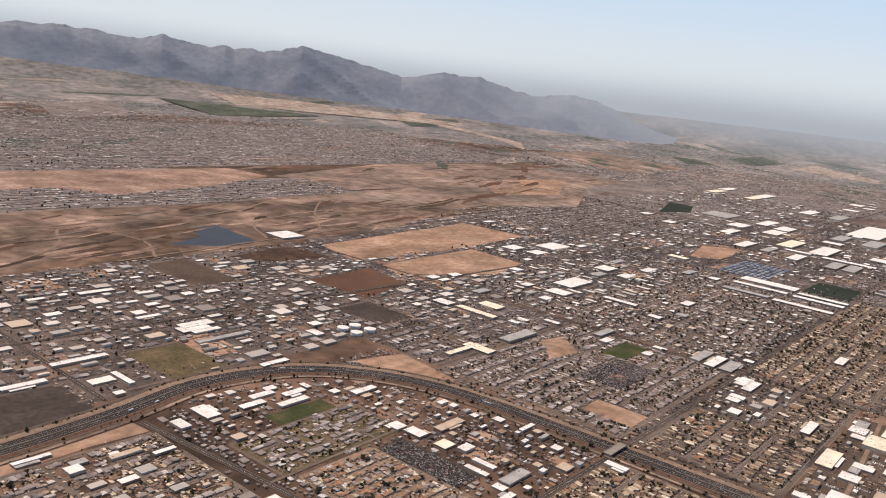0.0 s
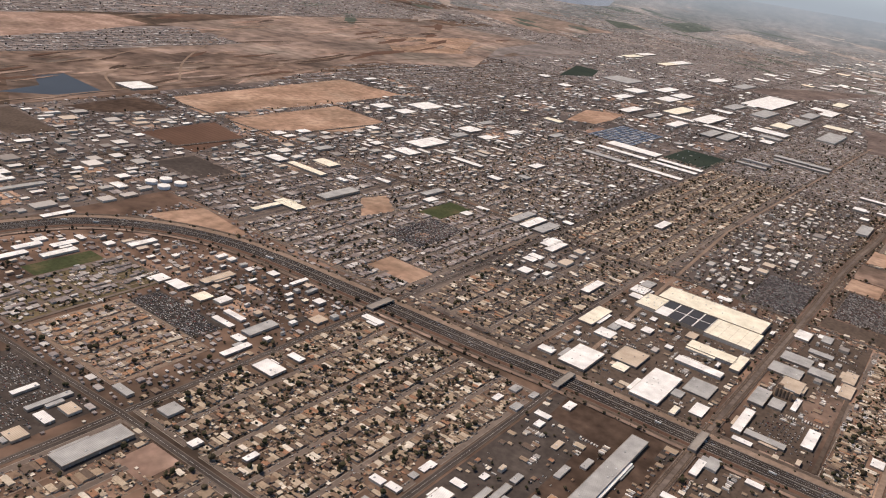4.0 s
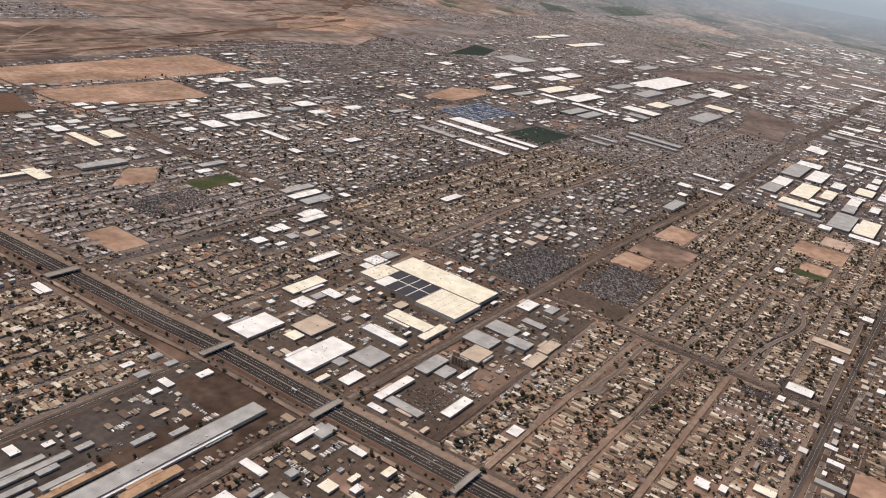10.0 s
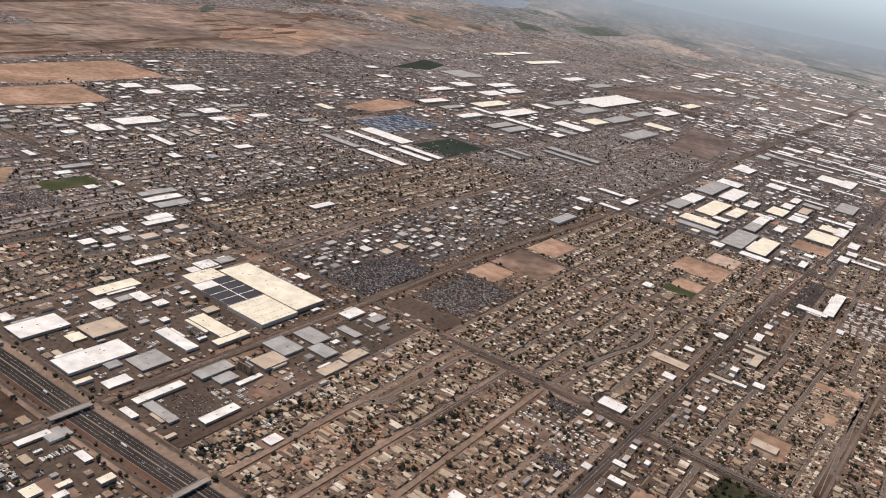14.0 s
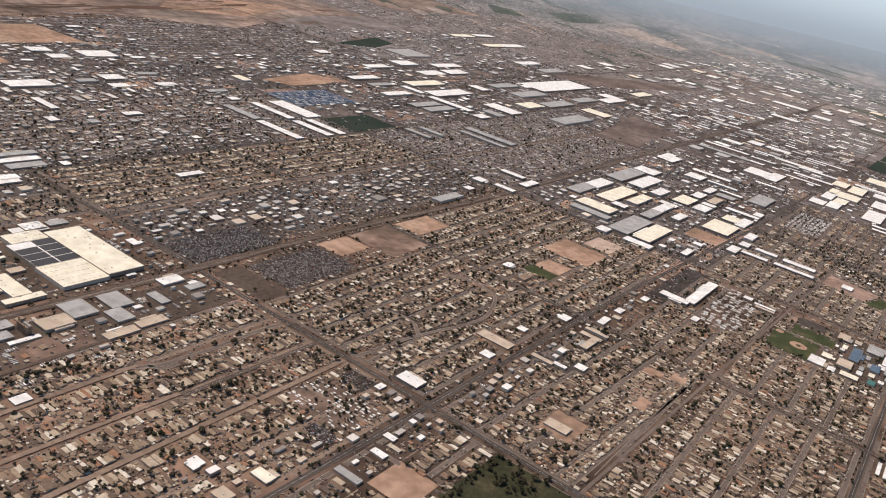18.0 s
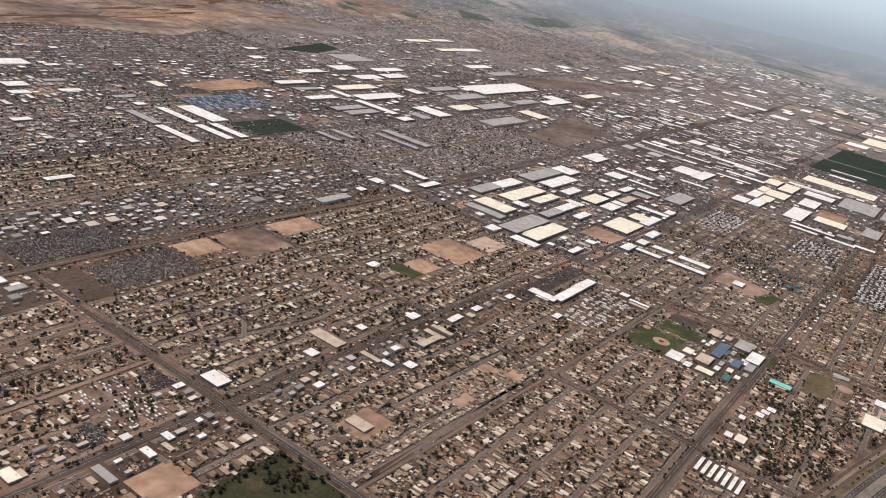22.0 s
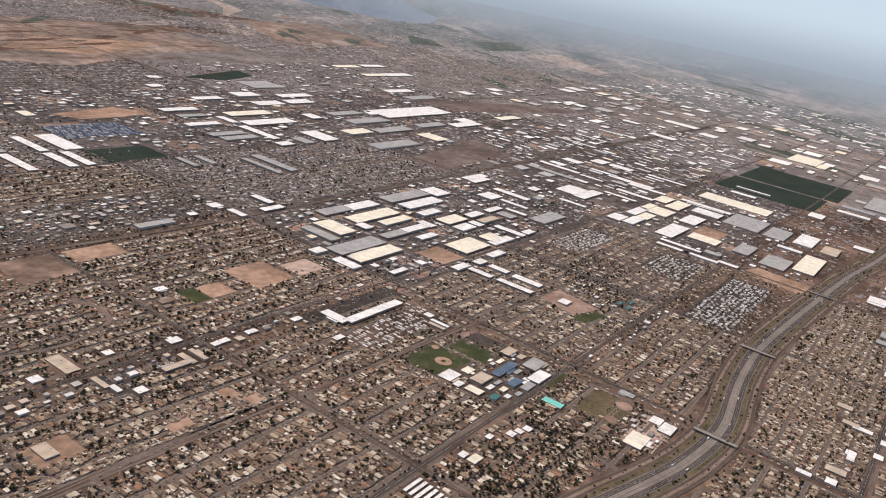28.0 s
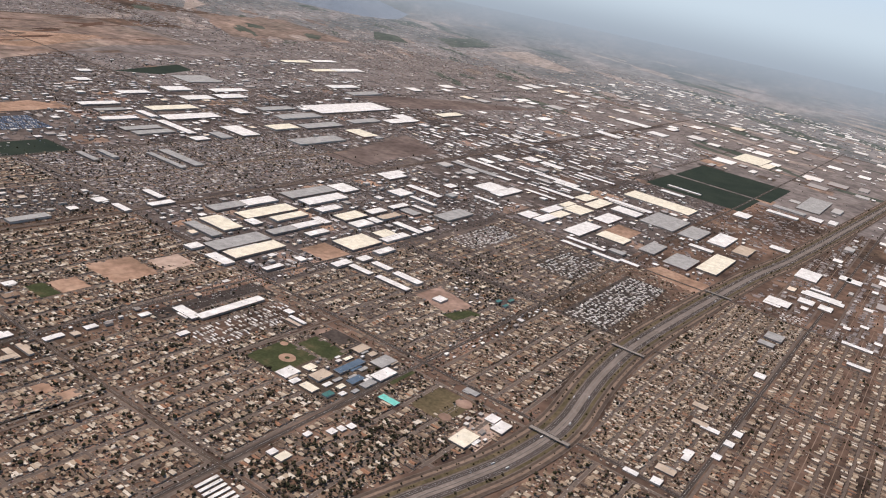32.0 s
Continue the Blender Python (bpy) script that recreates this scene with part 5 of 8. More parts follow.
warehouse(75.61, -10.46, 2.26, 0.62, 0.070, "cream")
warehouse(51.57, -13.92, 2.20, 0.79, 0.070, "white")
warehouse(49.14, -13.69, 0.39, 0.99, 0.070, "white")
warehouse(46.34, -13.76, 1.75, 0.94, 0.070, "grey")
warehouse(47.61, -14.78, 2.90, 0.80, 0.070, "cream")
warehouse(50.98, -15.01, 1.50, 0.67, 0.070, "tan")
warehouse(43.88, -12.56, 0.28, 0.75, 0.070, "white")
warehouse(44.69, -11.76, 0.40, 0.61, 0.070, "grey")
warehouse(60.90, -14.54, 0.60, 1.59, 0.070, "white")
warehouse(62.63, -14.54, 0.70, 1.70, 0.070, "grey")
warehouse(66.23, -15.26, 4.66, 1.26, 0.070, "grey")
warehouse(53.34, -16.01, 0.63, 0.82, 0.070, "white")
warehouse(50.58, -17.74, 1.56, 0.84, 0.070, "white")
warehouse(48.81, -18.50, 0.26, 0.72, 0.070, "white")
warehouse(57.75, -13.23, 1.19, 0.71, 0.070, "white")
warehouse(62.19, -16.00, 0.96, 0.71, 0.070, "white")
warehouse(62.73, -16.81, 1.08, 0.42, 0.070, "white")
warehouse(41.95, 13.64, 1.77, 0.57, 0.070, "white")
warehouse(44.98, 14.21, 1.61, 0.87, 0.070, "white")
warehouse(44.76, 12.22, 1.90, 0.80, 0.070, "white")
warehouse(48.11, 13.61, 2.47, 0.68, 0.070, "white")
warehouse(47.10, 12.30, 1.88, 0.80, 0.070, "white")
warehouse(38.55, 10.63, 1.50, 0.41, 0.070, "grey")
warehouse(38.74, 11.78, 2.00, 0.54, 0.070, "white")
warehouse(38.01, 9.24, 1.80, 0.49, 0.070, "white")
warehouse(41.84, 10.53, 2.74, 0.74, 0.070, "cream")
warehouse(39.75, 9.65, 0.42, 1.17, 0.070, "white")
warehouse(39.58, 7.39, 0.47, 2.25, 0.070, "white")
warehouse(41.62, 8.90, 3.07, 0.83, 0.070, "white")
warehouse(37.93, 7.60, 1.88, 0.51, 0.070, "grey")
warehouse(38.04, 6.91, 1.87, 0.51, 0.070, "grey")
warehouse(45.06, 9.36, 0.74, 0.92, 0.070, "white")
warehouse(42.18, 6.17, 1.06, 1.62, 0.070, "white")
warehouse(39.35, 5.56, 0.82, 0.52, 0.070, "white")
warehouse(40.69, 5.76, 0.63, 0.95, 0.070, "grey")
warehouse(35.87, 3.30, 0.26, 2.08, 0.070, "grey")
warehouse(36.66, 3.43, 0.44, 2.22, 0.070, "grey")
warehouse(31.06, 0.34, 0.43, 0.39, 0.070, "white")
warehouse(32.96, 0.20, 0.30, 0.89, 0.070, "white")
warehouse(31.23, -0.51, 0.26, 0.70, 0.070, "white")
warehouse(32.60, -0.64, 0.92, 0.30, 0.070, "white")
warehouse(28.41, -0.23, 1.21, 0.33, 0.070, "grey")
warehouse(33.44, 4.60, 0.26, 1.12, 0.070, "grey")
warehouse(34.29, 4.62, 0.26, 1.08, 0.070, "grey")
warehouse(61.92, 21.71, 2.83, 0.76, 0.070, "cream")
warehouse(65.30, 22.00, 2.73, 0.74, 0.070, "white")
warehouse(61.64, 18.77, 2.43, 0.77, 0.070, "cream")
warehouse(64.48, 18.82, 3.18, 0.86, 0.070, "white")
warehouse(58.33, 13.93, 2.77, 0.75, 0.070, "white")
warehouse(58.28, 12.05, 2.98, 0.81, 0.070, "grey")
warehouse(53.09, 8.97, 6.33, 1.71, 0.070, "white")
warehouse(47.83, 7.92, 2.95, 0.80, 0.070, "grey")
warehouse(47.62, 6.11, 2.83, 0.76, 0.070, "grey")
warehouse(51.35, 6.30, 2.39, 0.65, 0.070, "grey")
warehouse(54.20, 5.82, 2.75, 0.74, 0.070, "white")
warehouse(45.06, 6.31, 1.72, 0.79, 0.070, "cream")
warehouse(45.00, 3.92, 3.20, 0.86, 0.070, "grey")
warehouse(48.76, 4.32, 1.13, 1.37, 0.070, "cream")
warehouse(59.97, 6.27, 2.54, 0.69, 0.070, "cream")
warehouse(47.79, 9.54, 2.41, 0.65, 0.070, "grey")
warehouse(72.61, 2.81, 0.83, 1.29, 0.070, "white")
warehouse(76.30, -2.05, 1.51, 1.32, 0.070, "white")
warehouse(78.41, 0.80, 1.39, 2.65, 0.070, "white")
warehouse(69.80, -0.74, 1.03, 1.89, 0.070, "white")
warehouse(58.58, 0.74, 0.26, 2.74, 0.070, "white")
warehouse(61.43, 1.05, 0.26, 2.26, 0.070, "white")
warehouse(65.38, 1.36, 0.26, 1.74, 0.070, "white")
warehouse(69.13, -5.87, 0.37, 1.55, 0.070, "white")
warehouse(9.02, 1.47, 0.49, 0.20, 0.040, "white")
warehouse(9.18, 1.13, 1.01, 0.09, 0.040, "grey")
warehouse(9.11, 1.00, 1.66, 0.09, 0.032, "grey")
warehouse(9.15, 0.80, 0.47, 0.09, 0.032, "grey")
warehouse(9.59, 0.89, 0.26, 0.09, 0.032, "grey")
warehouse(10.13, 1.00, 0.22, 0.09, 0.032, "grey")
warehouse(9.67, 0.62, 0.67, 0.09, 0.040, "grey")
warehouse(9.60, 0.47, 1.13, 0.09, 0.040, "rust")
warehouse(8.88, 0.63, 0.74, 0.09, 0.040, "grey")
warehouse(8.77, 0.78, 0.21, 0.09, 0.032, "grey")
warehouse(10.25, -0.11, 0.81, 0.14, 0.048, "rust")
warehouse(9.57, -0.08, 0.41, 0.09, 0.040, "tan")
warehouse(9.41, -0.19, 0.79, 0.09, 0.040, "brown")
warehouse(9.00, 0.25, 0.27, 0.09, 0.040, "tan")
warehouse(10.71, 0.65, 0.33, 0.09, 0.032, "grey")
warehouse(11.13, 0.49, 0.26, 0.09, 0.032, "grey")
warehouse(8.32, 1.25, 0.33, 0.27, 0.040, "orange")
warehouse(7.87, 1.29, 0.41, 0.13, 0.048, "cream")
warehouse(8.09, 1.94, 0.23, 0.24, 0.040, "white")
warehouse(8.34, 2.07, 0.25, 0.09, 0.032, "grey")
warehouse(8.80, 2.20, 0.12, 0.19, 0.040, "white")
warehouse(8.84, 1.98, 0.12, 0.19, 0.032, "white")
warehouse(9.21, 1.96, 0.12, 0.10, 0.024, "grey")
warehouse(9.42, 1.95, 0.14, 0.10, 0.024, "white")
warehouse(9.55, 1.94, 0.13, 0.12, 0.024, "white")
warehouse(9.49, 1.47, 0.13, 0.19, 0.032, "white")
warehouse(11.73, 1.51, 0.13, 0.23, 0.032, "white")
warehouse(11.48, 1.43, 0.18, 0.11, 0.032, "white")
warehouse(12.28, 1.35, 0.24, 0.13, 0.032, "white")
warehouse(9.86, 1.32, 0.14, 0.09, 0.024, "white")
warehouse(8.06, 0.82, 0.35, 0.34, 0.048, "grey")
warehouse(8.42, 0.78, 0.14, 0.23, 0.032, "white")
warehouse(11.22, 0.99, 0.25, 0.09, 0.024, "tan")
warehouse(11.30, -0.69, 0.13, 0.38, 0.032, "white")
warehouse(10.65, -0.93, 0.23, 0.29, 0.040, "white")
warehouse(10.96, -1.36, 0.46, 0.23, 0.040, "grey")
warehouse(12.25, -0.66, 0.45, 0.11, 0.040, "white")
warehouse(11.62, 2.23, 0.20, 0.10, 0.032, "white")
warehouse(11.62, 1.90, 0.21, 0.13, 0.032, "grey")
warehouse(12.11, 1.88, 0.19, 0.10, 0.032, "grey")
warehouse(12.06, 2.18, 0.21, 0.13, 0.032, "grey")
warehouse(11.38, 0.05, 0.44, 0.09, 0.024, "grey")
warehouse(15.64, 2.54, 0.92, 0.29, 0.040, "cream")
warehouse(17.51, 2.37, 0.69, 0.29, 0.040, "white")
warehouse(18.15, 2.48, 0.41, 0.22, 0.032, "grey")
warehouse(16.91, 3.21, 0.81, 0.18, 0.040, "white")
warehouse(15.77, 1.98, 0.25, 0.35, 0.040, "white")
warehouse(15.09, 2.07, 0.34, 0.32, 0.040, "white")
warehouse(15.50, 2.08, 0.27, 0.17, 0.032, "grey")
warehouse(13.85, 1.94, 0.83, 0.48, 0.048, "white")
warehouse(14.11, 1.33, 0.26, 0.24, 0.032, "cream")
warehouse(14.60, 1.36, 0.62, 0.46, 0.040, "tan")
warehouse(13.62, 2.49, 0.19, 0.27, 0.040, "white")
warehouse(13.98, 0.64, 1.14, 0.48, 0.048, "white")
warehouse(13.83, -0.14, 0.41, 0.21, 0.032, "white")
warehouse(15.11, -0.74, 0.65, 0.24, 0.048, "grey")
warehouse(15.1, -1.02, 0.36, 0.22, 0.040, "grey")
warehouse(15.98, -1.05, 0.52, 0.36, 0.055, "tan")
warehouse(15.36, -1.27, 0.5, 0.09, 0.030, "white")
warehouse(16.52, -0.82, 0.45, 0.54, 0.040, "grey")
warehouse(17.19, -0.86, 0.42, 0.52, 0.040, "grey")
warehouse(18.47, -0.69, 0.48, 0.27, 0.040, "white")
warehouse(18.71, -1.10, 0.37, 0.19, 0.032, "grey")
warehouse(16.95, -1.34, 0.32, 0.42, 0.040, "grey")
warehouse(17.87, -1.15, 0.20, 0.44, 0.032, "grey")
warehouse(14.09, -0.76, 0.84, 0.15, 0.048, "white")
warehouse(13.47, -0.92, 0.12, 0.29, 0.040, "white")
warehouse(13.80, -1.17, 0.17, 0.59, 0.040, "grey")
warehouse(14.39, -1.71, 0.65, 0.17, 0.040, "white")
warehouse(16.64, -1.83, 0.58, 0.21, 0.032, "tan")
warehouse(17.26, -1.78, 0.54, 0.21, 0.032, "tan")
warehouse(18.91, 1.04, 0.18, 0.29, 0.032, "white")
warehouse(14.06, 0.30, 0.24, 0.18, 0.032, "grey")
warehouse(14.55, 0.09, 0.55, 0.43, 0.032, "grey")
warehouse(14.53, -2.64, 0.25, 0.18, 0.032, "white")
warehouse(19.56, -5.63, 0.31, 0.44, 0.040, "white")
warehouse(18.96, -5.44, 0.19, 0.12, 0.032, "white")
warehouse(15.95, -5.88, 0.18, 0.30, 0.040, "cream")
warehouse(16.84, -6.60, 0.13, 0.43, 0.040, "grey")
warehouse(17.56, -6.56, 0.13, 0.25, 0.032, "white")
warehouse(18.00, -6.42, 0.12, 0.20, 0.032, "white")
warehouse(15.48, -5.12, 0.15, 0.20, 0.032, "white")
warehouse(24.45, -6.13, 0.30, 0.22, 0.032, "white")
warehouse(23.10, -5.83, 0.19, 0.19, 0.032, "white")
warehouse(24.17, -6.90, 0.15, 0.48, 0.032, "tan")
warehouse(22.34, -6.71, 0.12, 0.46, 0.032, "tan")
warehouse(22.43, -7.05, 0.12, 0.27, 0.032, "white")
warehouse(22.20, -5.73, 0.30, 0.73, 0.024, "tan")
warehouse(21.53, -5.95, 0.23, 0.23, 0.032, "white")
warehouse(20.50, -8.00, 0.25, 0.42, 0.032, "tan")
warehouse(22.75, -7.35, 0.22, 0.21, 0.024, "white")
warehouse(25.82, -3.88, 0.31, 0.21, 0.032, "white")
warehouse(29.10, -14.79, 0.63, 0.40, 0.040, "cream")
warehouse(30.25, -14.80, 0.33, 0.25, 0.040, "white")
warehouse(30.10, -15.10, 0.48, 0.29, 0.040, "white")
warehouse(45.69, -17.58, 0.76, 0.81, 0.060, "white")
warehouse(46.95, -18.32, 0.60, 0.54, 0.050, "white")
warehouse(46.93, -19.00, 0.61, 0.46, 0.050, "white")
warehouse(48.01, -18.72, 0.43, 1.51, 0.050, "white")
warehouse(52.07, -18.95, 0.67, 0.45, 0.050, "white")
warehouse(51.98, -19.31, 0.69, 0.59, 0.050, "white")
warehouse(42.00, -18.26, 0.64, 0.53, 0.050, "grey")
warehouse(38.49, -18.63, 0.37, 0.30, 0.040, "white")
warehouse(30.89, -17.77, 0.16, 0.31, 0.032, "white")
warehouse(30.86, -13.86, 0.20, 0.36, 0.032, "grey")
warehouse(33.90, -19.01, 0.27, 0.21, 0.032, "white")
warehouse(34.54, -19.04, 0.29, 0.20, 0.032, "white")
warehouse(33.07, -18.95, 0.26, 0.20, 0.032, "white")
warehouse(34.27, -18.21, 0.22, 0.38, 0.032, "tan")
warehouse(34.18, -18.48, 0.20, 0.44, 0.032, "white")
warehouse(31.58, -18.29, 0.25, 0.41, 0.032, "tan")
warehouse(28.13, -10.75, 0.47, 0.33, 0.040, "white")
warehouse(28.68, -10.88, 0.30, 0.21, 0.040, "cream")
for x, y, w, d, tint in ((28.45, -11.62, 0.24, 0.12, "white"), (28.78, -11.62, 0.26, 0.10, "grey"), (28.62, -11.86, 0.22, 0.13, "cream"),
                         (28.42, -12.08, 0.18, 0.12, "white"), (28.72, -12.18, 0.2, 0.11, "grey"), (29.72, -11.12, 0.28, 0.11, "cream"),
                         (29.62, -11.66, 0.26, 0.1, "grey"), (29.46, -11.98, 0.12, 0.16, "white")):
    warehouse(x, y, w, d, 0.03, tint)
warehouse(28.61, -11.28, 0.49, 0.31, 0.048, "tan")
warehouse(29.45, -11.40, 0.90, 0.21, 0.044, "blue")
warehouse(30.28, -11.74, 0.60, 0.36, 0.048, "grey")
warehouse(29.80, -12.12, 0.65, 0.31, 0.048, "white")
warehouse(29.09, -11.88, 0.44, 0.20, 0.044, "blue")
warehouse(29.19, -12.16, 0.42, 0.19, 0.040, "grey")
warehouse(28.15, -11.91, 0.26, 0.16, 0.040, "green")
warehouse(27.99, -11.09, 0.26, 0.16, 0.032, "white")
warehouse(28.04, -11.46, 0.25, 0.38, 0.032, "cream")
warehouse(30.33, -11.0, 0.45, 0.26, 0.048, "tan")
warehouse(30.37, -11.33, 0.25, 0.16, 0.032, "tan")
warehouse(25.80, -12.64, 0.20, 0.14, 0.040, "white")
warehouse(25.86, -12.86, 0.30, 0.19, 0.032, "cream")
warehouse(27.17, -12.89, 0.19, 0.16, 0.032, "white")
warehouse(27.39, -12.95, 0.16, 0.16, 0.032, "white")
warehouse(27.61, -13.02, 0.18, 0.16, 0.032, "white")
warehouse(26.73, -12.65, 0.18, 0.12, 0.032, "white")
for row in range(7):
    warehouse(24.36 - 0.02 * row, -12.54 - 0.125 * row, 0.5, 0.065, 0.026, "white")
warehouse(25.03, -6.75, 0.18, 0.16, 0.040, "white")
warehouse(25.26, -6.74, 0.27, 0.16, 0.040, "white")
warehouse(27.35, -6.86, 0.29, 0.16, 0.040, "white")
warehouse(26.04, -6.75, 0.30, 0.16, 0.040, "white")
warehouse(30.36, -8.59, 0.21, 0.23, 0.032, "white")
warehouse(30.18, -9.06, 0.12, 0.53, 0.040, "white")
warehouse(27.46, -8.09, 0.30, 0.16, 0.040, "white")
warehouse(34.29, -8.91, 0.26, 1.16, 0.050, "white")
warehouse(35.02, -8.92, 0.32, 0.96, 0.050, "white")
warehouse(34.24, -7.74, 0.26, 0.79, 0.050, "white")
warehouse(35.07, -7.90, 0.29, 0.66, 0.050, "white")
warehouse(29.02, -12.88, 0.22, 0.46, 0.032, "teal")
warehouse(6.73, 7.78, 0.71, 0.20, 0.064, "white")
warehouse(6.83, 6.55, 0.36, 0.09, 0.040, "white")
warehouse(6.91, 6.12, 0.62, 0.09, 0.040, "grey")
warehouse(6.67, 5.82, 0.14, 0.27, 0.040, "white")
warehouse(7.00, 5.80, 0.19, 0.24, 0.040, "tan")
warehouse(6.26, 5.72, 0.23, 0.24, 0.040, "tan")
warehouse(6.77, 4.94, 0.94, 0.29, 0.056, "grey")
warehouse(8.82, 10.58, 0.51, 0.16, 0.040, "white")
warehouse(9.22, 10.82, 0.51, 0.16, 0.040, "white")
warehouse(9.53, 10.97, 0.25, 0.16, 0.040, "white")
warehouse(9.77, 10.57, 0.49, 0.16, 0.040, "white")
warehouse(9.49, 10.26, 0.67, 0.16, 0.040, "white")
warehouse(7.99, 10.79, 0.29, 0.51, 0.040, "white")
warehouse(10.93, 9.88, 0.58, 0.16, 0.040, "white")
warehouse(10.16, 10.69, 0.12, 0.23, 0.040, "white")
warehouse(10.24, 8.40, 0.26, 0.26, 0.040, "white")
warehouse(10.31, 8.02, 0.25, 0.37, 0.040, "white")
warehouse(11.04, 7.85, 0.69, 0.18, 0.040, "tan")
warehouse(11.97, 7.42, 0.18, 0.19, 0.040, "white")
warehouse(12.11, 6.89, 0.42, 0.09, 0.040, "white")
warehouse(10.02, 6.49, 0.12, 0.44, 0.040, "white")
warehouse(10.31, 6.55, 0.12, 0.43, 0.040, "white")
warehouse(10.34, 5.97, 0.62, 0.21, 0.040, "grey")
warehouse(9.59, 5.68, 0.54, 0.12, 0.040, "white")
warehouse(9.86, 5.93, 0.16, 0.21, 0.040, "white")
warehouse(9.60, 4.97, 0.31, 0.41, 0.040, "white")
warehouse(10.12, 4.94, 0.14, 0.26, 0.040, "white")
warehouse(12.04, 5.05, 0.15, 0.40, 0.040, "white")
warehouse(7.91, 4.99, 0.27, 0.23, 0.040, "grey")
warehouse(7.73, 5.76, 0.12, 0.33, 0.040, "grey")
warehouse(7.68, 4.21, 0.17, 0.12, 0.040, "white")
warehouse(7.99, 3.55, 0.21, 0.09, 0.040, "white")
warehouse(18.50, 5.07, 0.64, 0.28, 0.040, "white")
warehouse(16.43, 4.57, 0.31, 0.24, 0.040, "white")
warehouse(14.47, 10.25, 0.97, 0.16, 0.040, "cream")
warehouse(14.97, 10.08, 0.34, 0.76, 0.040, "cream")
warehouse(10.58, 14.82, 0.82, 0.31, 0.040, "white")
warehouse(10.52, 14.34, 0.69, 0.16, 0.040, "white")
warehouse(12.47, 12.94, 0.24, 0.39, 0.040, "white")
warehouse(14.58, 14.81, 0.12, 0.16, 0.050, "white")
warehouse(12.51, -0.79, 0.32, 0.18, 0.040, "grey")
warehouse(12.49, -1.38, 0.12, 0.24, 0.040, "white")
warehouse(15.39, -5.15, 0.12, 0.19, 0.040, "white")
warehouse(15.32, -5.83, 0.21, 0.24, 0.040, "tan")
warehouse(23.85, -7.02, 0.69, 0.16, 0.040, "tan")
warehouse(24.45, -6.90, 0.12, 0.52, 0.040, "tan")
warehouse(29.97, -9.11, 0.12, 0.48, 0.050, "tan")
warehouse(28.24, 8.28, 0.34, 1.60, 0.050, "grey")
warehouse(29.58, 8.20, 0.34, 1.92, 0.050, "white")
warehouse(30.66, 8.19, 0.73, 1.99, 0.050, "white")
warehouse(28.12, 6.34, 0.34, 1.91, 0.050, "white")
warehouse(29.50, 6.19, 0.34, 1.66, 0.050, "white")
warehouse(30.13, 6.19, 0.34, 1.66, 0.050, "white")
warehouse(45.32, -17.46, 0.49, 0.59, 0.050, "white")
warehouse(48.55, -8.25, 1.40, 0.97, 0.050, "cream")
warehouse(51.96, -9.24, 0.26, 1.80, 0.050, "white")
warehouse(55.27, 6.57, 1.31, 0.90, 0.050, "white")
warehouse(48.21, 16.43, 2.45, 1.69, 0.050, "grey")
warehouse(48.36, -18.69, 0.26, 1.29, 0.050, "white")
warehouse(42.16, -20.73, 0.26, 0.67, 0.050, "white")
warehouse(41.15, -18.19, 0.36, 0.47, 0.050, "grey")
warehouse(43.94, -20.46, 0.26, 0.94, 0.050, "white")
warehouse(31.00, -18.29, 0.25, 0.22, 0.040, "white")
warehouse(32.55, -18.46, 0.51, 0.16, 0.040, "white")
warehouse(35.13, -17.95, 0.25, 0.36, 0.040, "tan")
warehouse(7.50, 14.10, 1.11, 0.16, 0.048, "white")
warehouse(7.69, 12.90, 0.12, 0.66, 0.040, "white")
warehouse(10.00, 15.79, 0.60, 0.16, 0.040, "white")
warehouse(10.37, 14.61, 0.74, 0.36, 0.040, "white")
warehouse(6.19, 13.52, 0.80, 0.16, 0.040, "white")
warehouse(7.40, 10.63, 0.20, 0.34, 0.040, "white")
warehouse(6.69, 9.99, 0.37, 0.09, 0.040, "white")
warehouse(5.10, 10.87, 0.56, 0.09, 0.040, "white")
warehouse(10.00, 18.07, 0.90, 0.20, 0.050, "white")
warehouse(10.57, 13.78, 1.36, 0.16, 0.040, "grey")
warehouse(10.47, 11.97, 0.68, 0.16, 0.040, "white")
warehouse(18.88, 21.50, 0.99, 0.96, 0.060, "white")


